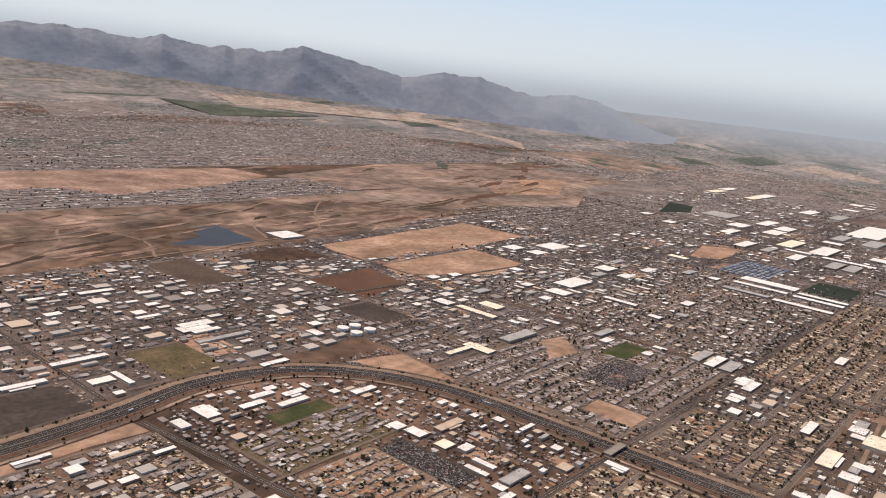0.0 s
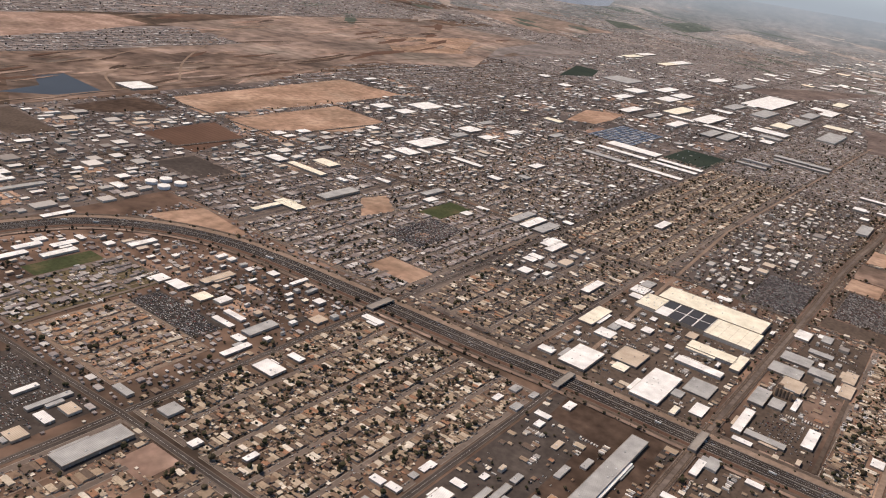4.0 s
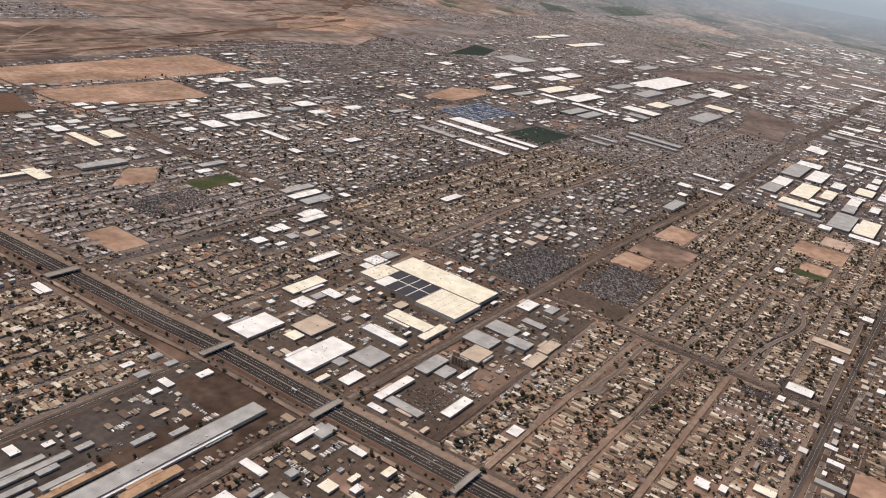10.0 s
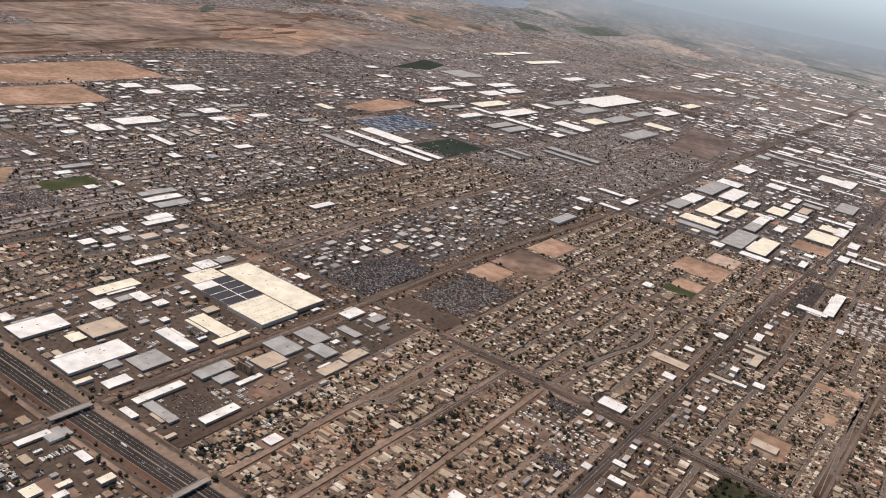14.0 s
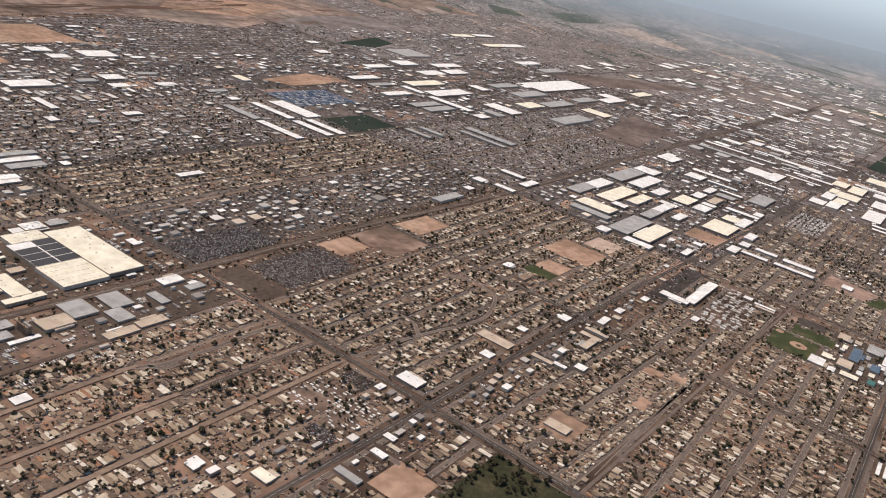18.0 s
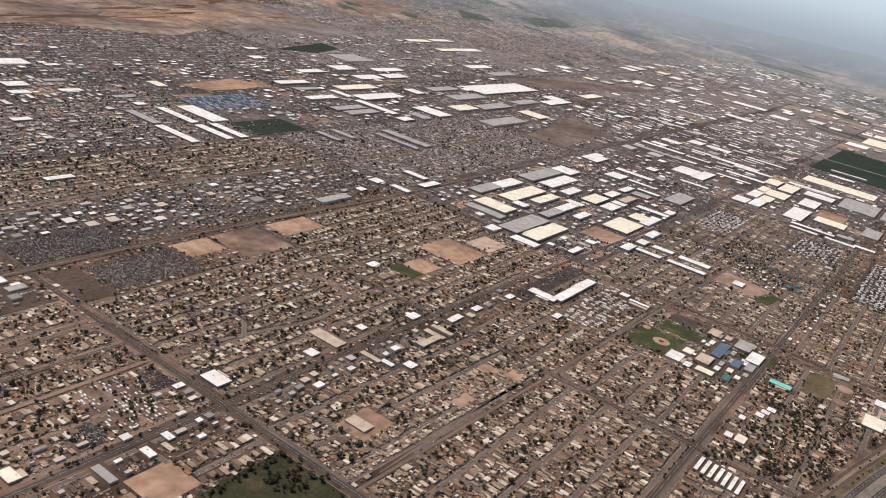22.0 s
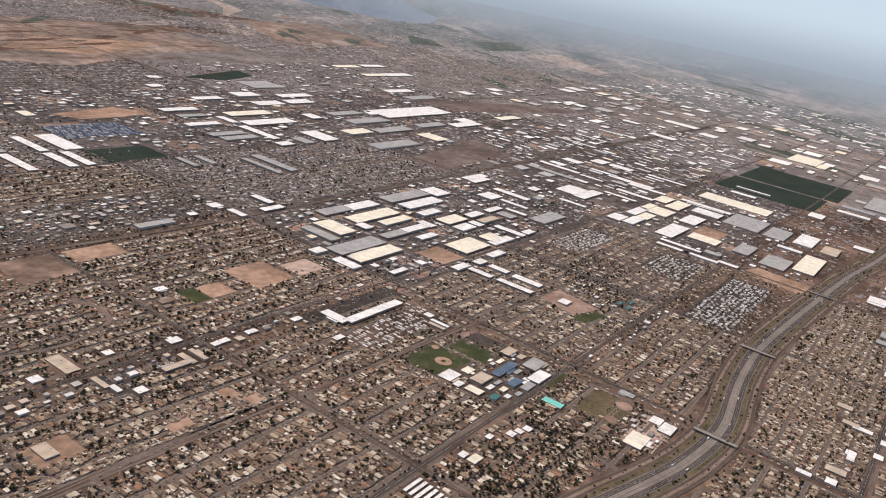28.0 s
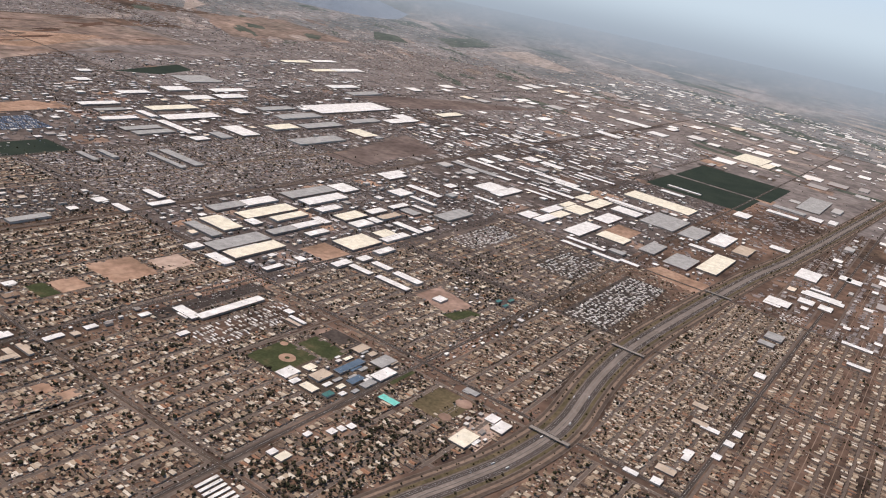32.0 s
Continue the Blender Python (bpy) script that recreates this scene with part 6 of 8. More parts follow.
def factory():
    """The great factory: five joined halls, a field of solar panels and rows of skylights."""
    e = tagged(thing("factory", 17.5, 1.0), "huge cream-roofed factory with dark solar panels", "factory")
    halls = [("cream", 16.70, -0.13, 17.60, 0.77, 0.085), ("white", 16.74, 0.77, 17.65, 1.80, 0.085), ("cream", 17.60, -0.07, 18.36, 2.05, 0.10), ("cream", 16.86, 1.80, 17.60, 2.25, 0.08), ("white", 17.40, 2.28, 17.84, 2.62, 0.075)]
    for i, (tint, x0, y0, x1, y1, h) in enumerate(halls):
        w, d, c = (x1 - x0) * U, (y1 - y0) * U, h * U * 0.8
        at = (((x0 + x1) / 2 - 17.5) * U, ((y0 + y1) / 2 - 1.0) * U, 0)
        wall = part("hall", box_mesh("hall", w - 0.02, d - 0.02, c, WALL), e)
        wall.location = at
        part("roof", box_mesh("roof", w - 0.04, d - 0.04, 0.12, ROOFS[tint], c), wall, f"{tint} roof")
        for s in (-1, 1):
            part("parapet", box_mesh("parapet", w, 0.16, 0.42, WALL, c), wall).location = (0, s * (d / 2 - 0.1), 0)
            part("parapet", box_mesh("parapet", 0.16, d - 0.4, 0.42, WALL, c), wall).location = (s * (w / 2 - 0.1), 0, 0)
        rnd = random.Random(i)
        if i == 0:
            for a in range(9):
                for b in range(5):
                    part("skylight", box_mesh("skylight", 2.2, 0.35, 0.1, ROOFS["tan"], c + 0.12), wall).location = ((a + 0.5) / 9 * w - w / 2, (b + 0.5) / 5 * d - d / 2, 0)
        elif i == 1:
            for a in range(2):
                for b in range(4):
                    if a == 0 and b == 3:
                        continue
                    part("solar_panel", box_mesh("solar_panel", w / 2 - 1.4, d / 4 - 1.2, 0.25, SOLAR, c + 0.12), wall, "dark solar panel field").location = ((a + 0.5) / 2 * w - w / 2, (b + 0.5) / 4 * d - d / 2, 0)
        else:
            for _ in range(14):
                part("roof_vent", box_mesh("roof_vent", rnd.uniform(0.5, 1.4), rnd.uniform(0.5, 1.0), 0.4, PLANT, c + 0.12), wall).location = (rnd.uniform(-0.42, 0.42) * w, rnd.uniform(-0.42, 0.42) * d, 0)
        take(x0, y0, x1, y1, 0.06)


factory()
warehouse(29.28, -7.66, 2.05, 0.26, 0.06, "white")
warehouse(28.2, -7.31, 0.3, 0.72, 0.058, "white")
warehouse(25.5, -4.5, 0.35, 0.2, 0.05, "brown")
warehouse(25.35, -4.75, 0.2, 0.12, 0.05, "brown")
warehouse(36.1, -11.5, 0.25, 0.12, 0.05, "green")
warehouse(36.5, -11.7, 0.3, 0.1, 0.05, "green")
warehouse(36.0, -11.8, 0.25, 0.1, 0.05, "green")
warehouse(34.6, -10.4, 0.4, 0.3, 0.05, "white")
warehouse(16.03, 0.38, 0.33, 0.86, 0.06, "cream")
warehouse(16.0, -0.13, 0.70, 0.17, 0.06, "cream")
warehouse(15.27, 0.36, 0.24, 0.82, 0.05, "white")


def grain_elevator(x, y):
    """A block of concrete silos with a headhouse and a conveyor gallery."""
    e = tagged(thing("grain_elevator", x, y), "tall weathered concrete grain elevator with silos", "elevator")
    n = 14
    a = np.arange(n) * math.tau / n
    i = np.arange(n)
    j = (i + 1) % n
    r, h = 1.15, 6.0
    ring = np.stack([np.cos(a), np.sin(a)], -1) * r
    v = np.r_[np.c_[ring, np.zeros(n)], np.c_[ring, np.full(n, h)]]
    silo_me = mesh_of("silo", v, [np.stack([i, j, n + j, n + i], -1), (n + i)[None]], [ROOFS["brown"]])
    for p in (-1, 1):
        for q in (-2, -1, 0, 1, 2):
            part("silo", silo_me, e).location = (p * r, q * 2.3, 0)
    part("headhouse", box_mesh("headhouse", 2.6, 3.4, 2.6, ROOFS["brown"], h), e).location = (0, 3.2, 0)
    part("gallery", box_mesh("gallery", 1.4, 11.0, 0.9, ROOFS["grey"], h), e, "grey conveyor gallery").location = (0, -0.6, 0)
    take(x - 0.1, y - 0.17, x + 0.1, y + 0.17)


grain_elevator(15.5, -1.02)


def far_sheds():
    """The sheds of the farthest industrial quarter in one mesh, each roof in its own colour."""
    a = np.array([row[:5] for row in FAR_SHEDS]) * U
    tints = [row[5] for row in FAR_SHEDS]
    kinds = sorted(set(tints))
    v, sd, _ = many_boxes(a[:, 0], a[:, 1], a[:, 2], a[:, 3], a[:, 4] - 0.1)
    rv, rs, rt = many_boxes(a[:, 0], a[:, 1], a[:, 2] + 0.2, a[:, 3] + 0.2, np.full(len(a), 0.2), a[:, 4] - 0.1)
    rt = rt + len(v)
    tops = [rt[[i for i, t in enumerate(tints) if t == kind]] for kind in kinds]
    me = mesh_of("far_sheds", np.r_[v, rv], [sd, rs + len(v)] + tops, [HOME_WALL] + [ROOFS[kind] for kind in kinds], [0, 0] + list(range(1, len(kinds) + 1)))
    tagged(new("far_sheds", me), "large white, cream and grey roofed sheds of the far industrial quarter", "warehouses", kind="stuff")


far_sheds()


def disc(x, y, r, mat, label, height=0.1):
    pts = [(x + r * math.cos(a * math.tau / 24), y + r * math.sin(a * math.tau / 24)) for a in range(24)]
    return patch("ball_diamond", pts, mat, label, height)


def storage_tank(x, y, r, h):
    """A round steel tank: shell, low cone roof and a rim."""
    n = 20
    e = tagged(thing("storage_tank", x, y), "round white steel storage tank", "tank", "tank farm")
    a = np.arange(n) * math.tau / n
    ring = np.stack([np.cos(a), np.sin(a)], -1) * r * U
    i = np.arange(n)
    j = (i + 1) % n
    v = np.r_[np.c_[ring, np.zeros(n)], np.c_[ring, np.full(n, h * U)]]
    part("shell", mesh_of("shell", v, [np.stack([i, j, n + j, n + i], -1)], [ROOFS["white"]]), e)
    v = np.r_[np.c_[ring * 1.02, np.full(n, h * U)], [(0, 0, h * U * 1.15)]]
    part("roof", mesh_of("roof", v, [np.stack([i, j, np.full(n, n)], -1)], [ROOFS["white"]]), e, "low white cone roof")
    take(x - r, y - r, x + r, y + r, 0.03)


for x, y in ((13.22, 12.8), (13.6, 12.78), (13.7, 12.38), (13.25, 12.38)):
    storage_tank(x, y, 0.14, 0.07)
disc(28.62, -10.25, 0.2, SAND, "pale dirt baseball infield")
disc(28.62, -10.25, 0.06, GRASS, "green grass inside the infield", 0.14)
disc(29.05, -9.72, 0.1, SAND, "pale dirt practice infield")
disc(30.3, -14.02, 0.2, RED_EARTH, "reddish dirt infield")
disc(29.5, -14.05, 0.15, RED_EARTH, "reddish dirt infield")


# ---- small sheds, houses, trailers, cars and trees ----
def GROUND_FREE(x, y):
    i = ((np.asarray(x) - LOW_X) / CELL).astype(int).clip(0, 3399)
    j = ((np.asarray(y) - LOW_Y) / CELL).astype(int).clip(0, 3599)
    return ~FIXED[i, j]


BENDS = [
    [(15.9, -2.75), (16.14, -2.76), (16.6, -2.95), (17.0, -2.96), (17.44, -3.0), (18.6, -2.97), (19.1, -3.02)],
    [(16.41, -2.8), (16.47, -2.97), (16.62, -3.06), (16.82, -3.06)],
    [(19.3, -4.5), (19.57, -4.57), (20.25, -4.63), (20.8, -4.7), (21.49, -4.84), (22.08, -4.99), (22.85, -5.06), (23.6, -4.83), (24.0, -4.56), (24.13, -4.0), (23.9, -3.3)],
    [(21.0, -4.72), (21.15, -4.55), (21.3, -4.38), (21.34, -4.05), (21.2, -3.7)],
]
for curve in BENDS:
    for x, y in spline(curve, 0.04):
        take(x - 0.05, y - 0.05, x + 0.05, y + 0.05)
SHEDS, HOMES, TRAILERS, CARS, TREES, LANES, DIRT_LANES, ALLEYS, YARD, SMALL, WALKS = [], [], [], [], [], [], [], [], [], [], []


def homes(x0, y0, x1, y1, pitch=0.085, block=0.87, cross=1.4, keep=0.9, trees=1.5, seed=1, lane=None, size=1.0, yards=1.2, ys=None, xs=None, slope=0.0):
    """A quarter of narrow lots: streets along x (at ys, or evenly), cross streets along y (at xs, or evenly), two rows of deep houses in each block with an alley between; slope: how far the streets drift in y."""
    rng = np.random.default_rng(seed)
    lanes = LANES if lane is None else lane
    ys = np.linspace(y0, y1, max(1, round((y1 - y0) / block)) + 1) if ys is None else np.array(ys)
    xs = np.linspace(x0, x1, max(1, round((x1 - x0) / cross)) + 1) if xs is None else np.array(xs)
    close = x0 < 37 and -19 < y0 < 8
    lift = 0.0035 * (seed % 12)
    plain = x0 > 31 and y1 > -1
    for at in ys[::3] if plain else ys:
        lanes.append((at, x0, x1, False, 0.042 if lane is DIRT_LANES else 0.037, lift, slope))
    for at in xs:
        lanes.append((at, y0, y1, True, 0.032, lift + 0.0015, 0.0))
    for side in (-0.043, 0.043) if close else ():
        WALKS.extend((at + side, x0, x1, False, 0.0065, 0.0, slope) for at in ys)
        WALKS.extend((at + side, y0, y1, True, 0.0065, 0.002, 0.0) for at in xs)
    for low, high in zip(ys[:-1], ys[1:]):
        step, mid = high - low, (low + high) / 2
        if not plain:
            ALLEYS.append((mid, x0, x1, False, 0.011, 0.0, slope))
        for side in (-1, 1):
            x = np.arange(x0 + 0.07, x1 - 0.05, pitch)
            n = len(x)
            x = x + rng.normal(0, 0.1 * pitch, n)
            off = np.abs(x[:, None] - xs[None]).min(1)
            long = rng.uniform(0.13, 0.24, n) * step * size * (1.0 if close else 1.2)
            wide = rng.uniform(0.6, 0.98, n) * pitch * size
            across = rng.random(n) < 0.3
            wide, long = np.where(across, rng.uniform(0.9, 1.35, n) * pitch, wide), np.where(across, rng.uniform(0.10, 0.17, n) * step, long)
            y = mid + side * (step * (0.4 if close else 0.43) - long / 2) - side * rng.uniform(0, 0.05, n) * step + rng.normal(0, 0.13 if plain else 0.02, n) * step + slope * (x - x0)
            f = (rng.random(n) < keep) & (off > 0.075) & free(x, y) & free(x + 0.03, y + long / 2) & free(x - 0.03, y - long / 2)
            HOMES.append(np.stack([x, y, wide, long, rng.uniform(0.019, 0.028, n), rng.uniform(0.004, 0.013, n)], -1)[f])
            m = int(n * yards * (4.2 if close else 1.2)) if x0 < 40 and -20 < y0 < 20 else 0
            sx = rng.uniform(x0, x1, m)
            sy = mid + side * rng.uniform(0.02, 0.40, m) * step + slope * (sx - x0)
            w = np.exp(rng.uniform(np.log(0.014), np.log(0.07), m))
            SMALL.append(np.stack([sx, sy, w, w * rng.uniform(0.6, 1.8, m), rng.uniform(0.008, 0.022, m)], -1)[free(sx, sy)])
            m = n // 2 if x0 < 40 and -20 < y0 < 20 else 0
            sx = rng.uniform(x0, x1, m)
            sy = mid + side * (0.5 * step - 0.026) + slope * (sx - x0)
            CARS.append(np.stack([sx, sy, rng.choice([0, 3.14], m)], -1)[GROUND_FREE(sx, sy)])
    n = int((x1 - x0) * (y1 - y0) / (pitch * block / 2) * trees * (1.25 if x0 < 37 and -19 < y0 < 6 else 0.8 if y0 > 26 else 0.42))
    x, y = rng.uniform(x0, x1, n), rng.uniform(y0, y1, n)
    on = np.abs((y - slope * (x - x0))[:, None] - ys[None]).min(1) > 0.06
    TREES.append(np.stack([x, y, rng.lognormal(-4.08, 0.45, n).clip(0.009, 0.05)], -1)[free(x, y) & on])
    n = int(n * 0.12) if x0 < 40 else 0
    x, y = rng.uniform(x0, x1, n), rng.uniform(y0, y1, n)
    CARS.append(np.stack([x, y, rng.choice([0, 1.57], n)], -1)[free(x, y)])


def clutter(x0, y0, x1, y1, n, seed=1):
    """Containers, trucks and stacks that fill working yards, in short rows."""
    rng = np.random.default_rng(seed)
    k = max(1, n // 7)
    bx, by, way = rng.uniform(x0, x1, k), rng.uniform(y0, y1, k), rng.random(k) < 0.6
    for i in range(k):
        m = rng.integers(3, 12)
        gap = rng.uniform(0.03, 0.045)
        x = bx[i] + (np.arange(m) * gap if way[i] else rng.normal(0, 0.004, m))
        y = by[i] + (rng.normal(0, 0.004, m) if way[i] else np.arange(m) * gap)
        w, d = np.full(m, 0.02), rng.uniform(0.05, 0.1, m) * (1 if rng.random() < 0.7 else 0.5)
        if not way[i]:
            w, d = d, w
        ok = free(x, y) & (x < x1) & (y < y1)
        YARD.append(np.stack([x, y, w, d, rng.uniform(0.014, 0.026, m)], -1)[ok])


def sheds(x0, y0, x1, y1, n, small=0.10, large=0.45, trees=0.6, cars=2.0, seed=1, h=0.05, long=False):
    """Workshops and stores scattered square to the streets, with cars and a few trees."""
    rng = np.random.default_rng(seed)
    x, y = rng.uniform(x0, x1, n), rng.uniform(y0, y1, n)
    w = np.exp(rng.uniform(np.log(small), np.log(large), n))
    d = w * rng.uniform(0.3, 1.0, n)
    if long:
        w, d = np.maximum(d * 0.75, 0.14), w * 1.15
    keep = []
    for i in range(n):
        xs, ys = np.meshgrid(np.linspace(x[i] - w[i] / 2, x[i] + w[i] / 2, 6), np.linspace(y[i] - d[i] / 2, y[i] + d[i] / 2, 6))
        if free(xs, ys).all():
            take(x[i] - w[i] / 2, y[i] - d[i] / 2, x[i] + w[i] / 2, y[i] + d[i] / 2, 0.045)
            keep.append(i)
    SHEDS.append(np.stack([x, y, w, d, rng.uniform(0.6, 1.2, n) * h], -1)[keep])
    m = int(n * trees)
    x, y = rng.uniform(x0, x1, m), rng.uniform(y0, y1, m)
    TREES.append(np.stack([x, y, rng.lognormal(-3.95, 0.34, m).clip(0.009, 0.04)], -1)[free(x, y)])
    m = int(n * cars)
    x, y = rng.uniform(x0, x1, m), rng.uniform(y0, y1, m)
    CARS.append(np.stack([x, y, rng.choice([0, 1.57], m)], -1)[free(x, y)])


def cars(x0, y0, x1, y1, dx=0.042, dy=0.05, keep=0.8, seed=1, jitter=0.005, clear=True):
    """Rows of parked or scrapped cars."""
    rng = np.random.default_rng(seed)
    x, y = np.meshgrid(np.arange(x0, x1, dx), np.arange(y0, y1, dy))
    x, y = x.ravel() + rng.normal(0, jitter, x.size), y.ravel() + rng.normal(0, jitter, x.size)
    f = (rng.random(x.size) < keep) & free(x, y)
    CARS.append(np.stack([x, y, rng.normal(1.57, 0.15, x.size)], -1)[f])
    if clear:
        take(x0, y0, x1, y1)


def trailers(x0, y0, x1, y1, seed=1, dx=0.1, dy=0.15, keep=0.8):
    rng = np.random.default_rng(seed)
    x, y = np.meshgrid(np.arange(x0, x1, dx), np.arange(y0, y1, dy))
    x, y = x.ravel() + rng.normal(0, 0.2, x.size) * dx, y.ravel() + rng.normal(0, 0.16, x.size) * dy
    TREES.append(np.stack([x + dx / 2, y + dy / 2, rng.lognormal(-4.0, 0.4, x.size)], -1)[rng.random(x.size) < 0.4])
    f = (rng.random(x.size) < keep) & free(x, y)
    TRAILERS.append(np.stack([x, y, rng.uniform(0.38, 0.5, x.size) * dx, rng.uniform(0.42, 0.68, x.size) * dy], -1)[f])
    take(x0, y0, x1, y1)


def trees(x0, y0, x1, y1, n, seed=1, mean=-3.7):
    rng = np.random.default_rng(seed)
    x, y = rng.uniform(x0, x1, n), rng.uniform(y0, y1, n)
    TREES.append(np.stack([x, y, rng.lognormal(mean, 0.3, n).clip(0.012, 0.06)], -1)[free(x, y)])


FIXED = TAKEN.copy()
rng = np.random.default_rng(77)
for line, sides, count in ((FREEWAY_1, (0.2, 0.34, -0.39), 800), (FREEWAY_2, (-0.29, 0.26, -0.44, 0.42), 2000)):
    i = rng.integers(0, len(line) - 1, count)
    d = line[i + 1] - line[i]
    d /= np.linalg.norm(d, axis=1)[:, None]
    p = line[i] + d * rng.uniform(0, 0.25, count)[:, None] + np.stack([d[:, 1], -d[:, 0]], -1) * (rng.choice(sides, count) + rng.normal(0, 0.015, count))[:, None]
    TREES.append(np.c_[p, rng.lognormal(-3.92, 0.35, count)])
cars(5.3, 5.85, 7.2, 7.55, 0.03, 0.062, 0.8, 1)
cars(9.38, 6.4, 9.95, 8.0, 0.03, 0.045, 0.92, 2)
cars(19.4, -0.3, 21.6, 0.75, 0.03, 0.04, 0.9, 3)
cars(20.2, -2.05, 22.25, -0.9, 0.03, 0.04, 0.85, 4)
cars(27.5, -7.0, 30.8, -6.8, 0.03, 0.05, 0.35, 5)
cars(28.4, -7.35, 30.8, -7.05, 0.03, 0.06, 0.3, 6)
cars(15.5, 6.7, 17.3, 7.7, 0.03, 0.045, 0.85, 7)
TRUCK_ROWS = np.array([(x + 0.012 * ((i * 7) % 5), y, 0.03, 0.13, 0.022) for i, x in enumerate(np.arange(31.2, 34.5, 0.06)) for k, y in enumerate(np.arange(8.6, 10.3, 0.21)) if (i * 13 + k * 29) % 7])
take(31.2, 8.5, 34.6, 10.4)
cars(13.9, -1.6, 14.6, -1.0, 0.04, 0.06, 0.5, 9)
cars(4.6, 12.0, 6.6, 13.2, 0.05, 0.08, 0.35, 10)
trailers(37.2, -14.4, 42.5, -13.05, 1, 0.105, 0.15, 0.78)
trailers(40.2, -12.0, 42.8, -10.6, 2, 0.105, 0.15, 0.7)
trailers(39.5, -8.6, 42.5, -7.5, 3)
trailers(44.0, -18.6, 45.0, -17.9, 4)
trailers(17.55, -5.9, 18.4, -4.7, 5, 0.06, 0.1, 0.5)
trailers(27.6, -8.9, 30.6, -8.0, 6, 0.095, 0.19, 0.72)
cars(17.12, -5.93, 17.38, -5.45, 0.03, 0.04, 0.9, 11)
cars(18.62, -5.33, 19.02, -4.82, 0.03, 0.06, 0.8, 12)
rng = np.random.default_rng(31)
px, py = rng.uniform(17.1, 19.0, 1300), rng.uniform(-11.4, -7.72, 1300)
grove = (np.sin(px * 5.1 + 1.0) * np.sin(py * 4.3 + px * 2.0) > 0.25) | (py > -7.85) | (px > 18.93)
TREES.append(np.c_[px, py, rng.lognormal(-3.6, 0.3, 1300).clip(0.015, 0.06)][grove])
trees(25.0, -14.6, 28.4, -12.8, 480, 2, -3.6)
trees(35.8, -11.6, 37.1, -9.9, 200, 3, -3.75)
trees(36.6, -10.6, 39.6, -9.0, 420, 4, -3.85)
sheds(10.35, 8.3, 12.4, 11.2, 120, 0.08, 0.25, seed=11)
sheds(7.8, 9.65, 10.35, 11.3, 60, 0.08, 0.25, seed=33)
sheds(10.1, 5.5, 12.3, 8.3, 154, 0.08, 0.3, seed=12)
sheds(-1, 5.6, 6.9, 11.0, 90, 0.1, 0.3, seed=13)
warehouse(6.2, 10.25, 0.5, 0.12, 0.04, "tan")
warehouse(5.55, 10.4, 0.25, 0.14, 0.04, "grey")
sheds(0, 12.2, 24, 20.0, 1760, 0.1, 0.5, seed=14)
sheds(27.95, -12.35, 30.6, -10.7, 70, 0.06, 0.17, cars=3, seed=34)
sheds(28.8, -15.25, 30.5, -14.4, 40, 0.06, 0.2, cars=2, seed=35)
sheds(34.1, -11.3, 37.0, -9.7, 40, 0.06, 0.2, cars=2, seed=36)
sheds(3.0, 36.8, 24.0, 50.0, 60, 0.2, 0.6, trees=0, cars=0, seed=40)
sheds(24.2, 14.2, 31.2, 20.7, 420, 0.08, 0.4, seed=37)
sheds(8.0, -0.2, 11.9, 1.4, 30, 0.1, 0.3, seed=15)
sheds(8.0, -2.7, 12.6, -0.7, 132, 0.08, 0.3, seed=16)
sheds(13.4, -0.2, 18.9, 2.6, 198, 0.08, 0.3, cars=5, seed=17)
sheds(13.5, -2.1, 19.0, -0.8, 88, 0.08, 0.3, cars=5, seed=18)
sheds(16.0, 4.0, 19.0, 5.2, 88, 0.1, 0.4, seed=19)
sheds(19.4, 0.9, 30.0, 2.3, 330, 0.06, 0.3, seed=20)
sheds(20.6, 10.4, 28.5, 14.2, 260, 0.12, 0.42, trees=0.2, seed=41, long=True)
sheds(19.4, 5.6, 30.5, 14.0, 800, 0.06, 0.26, seed=21)
sheds(22.0, 0.0, 31.3, 1.5, 264, 0.06, 0.4, seed=22)
sheds(31.6, -6.8, 46.0, -0.9, 500, 0.08, 0.3, seed=23, h=0.07)
sheds(31.6, 5.9, 44.0, 16.0, 420, 0.08, 0.4, seed=24, h=0.07)
sheds(49.5, -6.8, 62.0, 3.5, 330, 0.2, 0.8, seed=25, h=0.07, long=True)
sheds(44.5, -6.8, 75.0, 5.0, 300, 0.2, 0.75, seed=38, h=0.07)
sheds(62.0, -6.8, 75.0, 5.0, 130, 0.25, 0.9, seed=39, h=0.07, long=True)
sheds(44.5, 6.0, 62.0, 22.0, 260, 0.12, 0.7, seed=26, h=0.08)
sheds(44.5, -15.0, 57.0, -7.4, 320, 0.1, 0.4, seed=27, h=0.07)
sheds(62.0, -20.0, 125.0, 14.0, 900, 0.35, 2.0, seed=28, h=0.08)
sheds(45.0, -30.0, 70.0, -17.2, 420, 0.15, 0.9, seed=29, h=0.06)
sheds(18.0, -6.9, 36.5, -6.3, 242, 0.07, 0.22, cars=8, seed=30)
sheds(14.0, -6.8, 19.0, -5.3, 88, 0.07, 0.2, cars=8, seed=31)
sheds(31.0, -12.7, 37.0, -12.2, 66, 0.07, 0.2, cars=6, seed=32)
clutter(24.2, 14.2, 31.2, 20.7, 600, 15)
clutter(13.3, -0.2, 19.0, 2.6, 420, 1)
clutter(13.4, -2.3, 19.0, -0.75, 260, 2)
clutter(8.0, -0.3, 12.4, 1.5, 300, 3)
clutter(8.0, -2.7, 12.7, -0.7, 260, 4)
clutter(7.6, 5.5, 12.4, 11.2, 420, 5)
clutter(0.0, 5.6, 6.9, 11.0, 120, 6)
clutter(0.0, 12.2, 24.0, 20.0, 1600, 7)
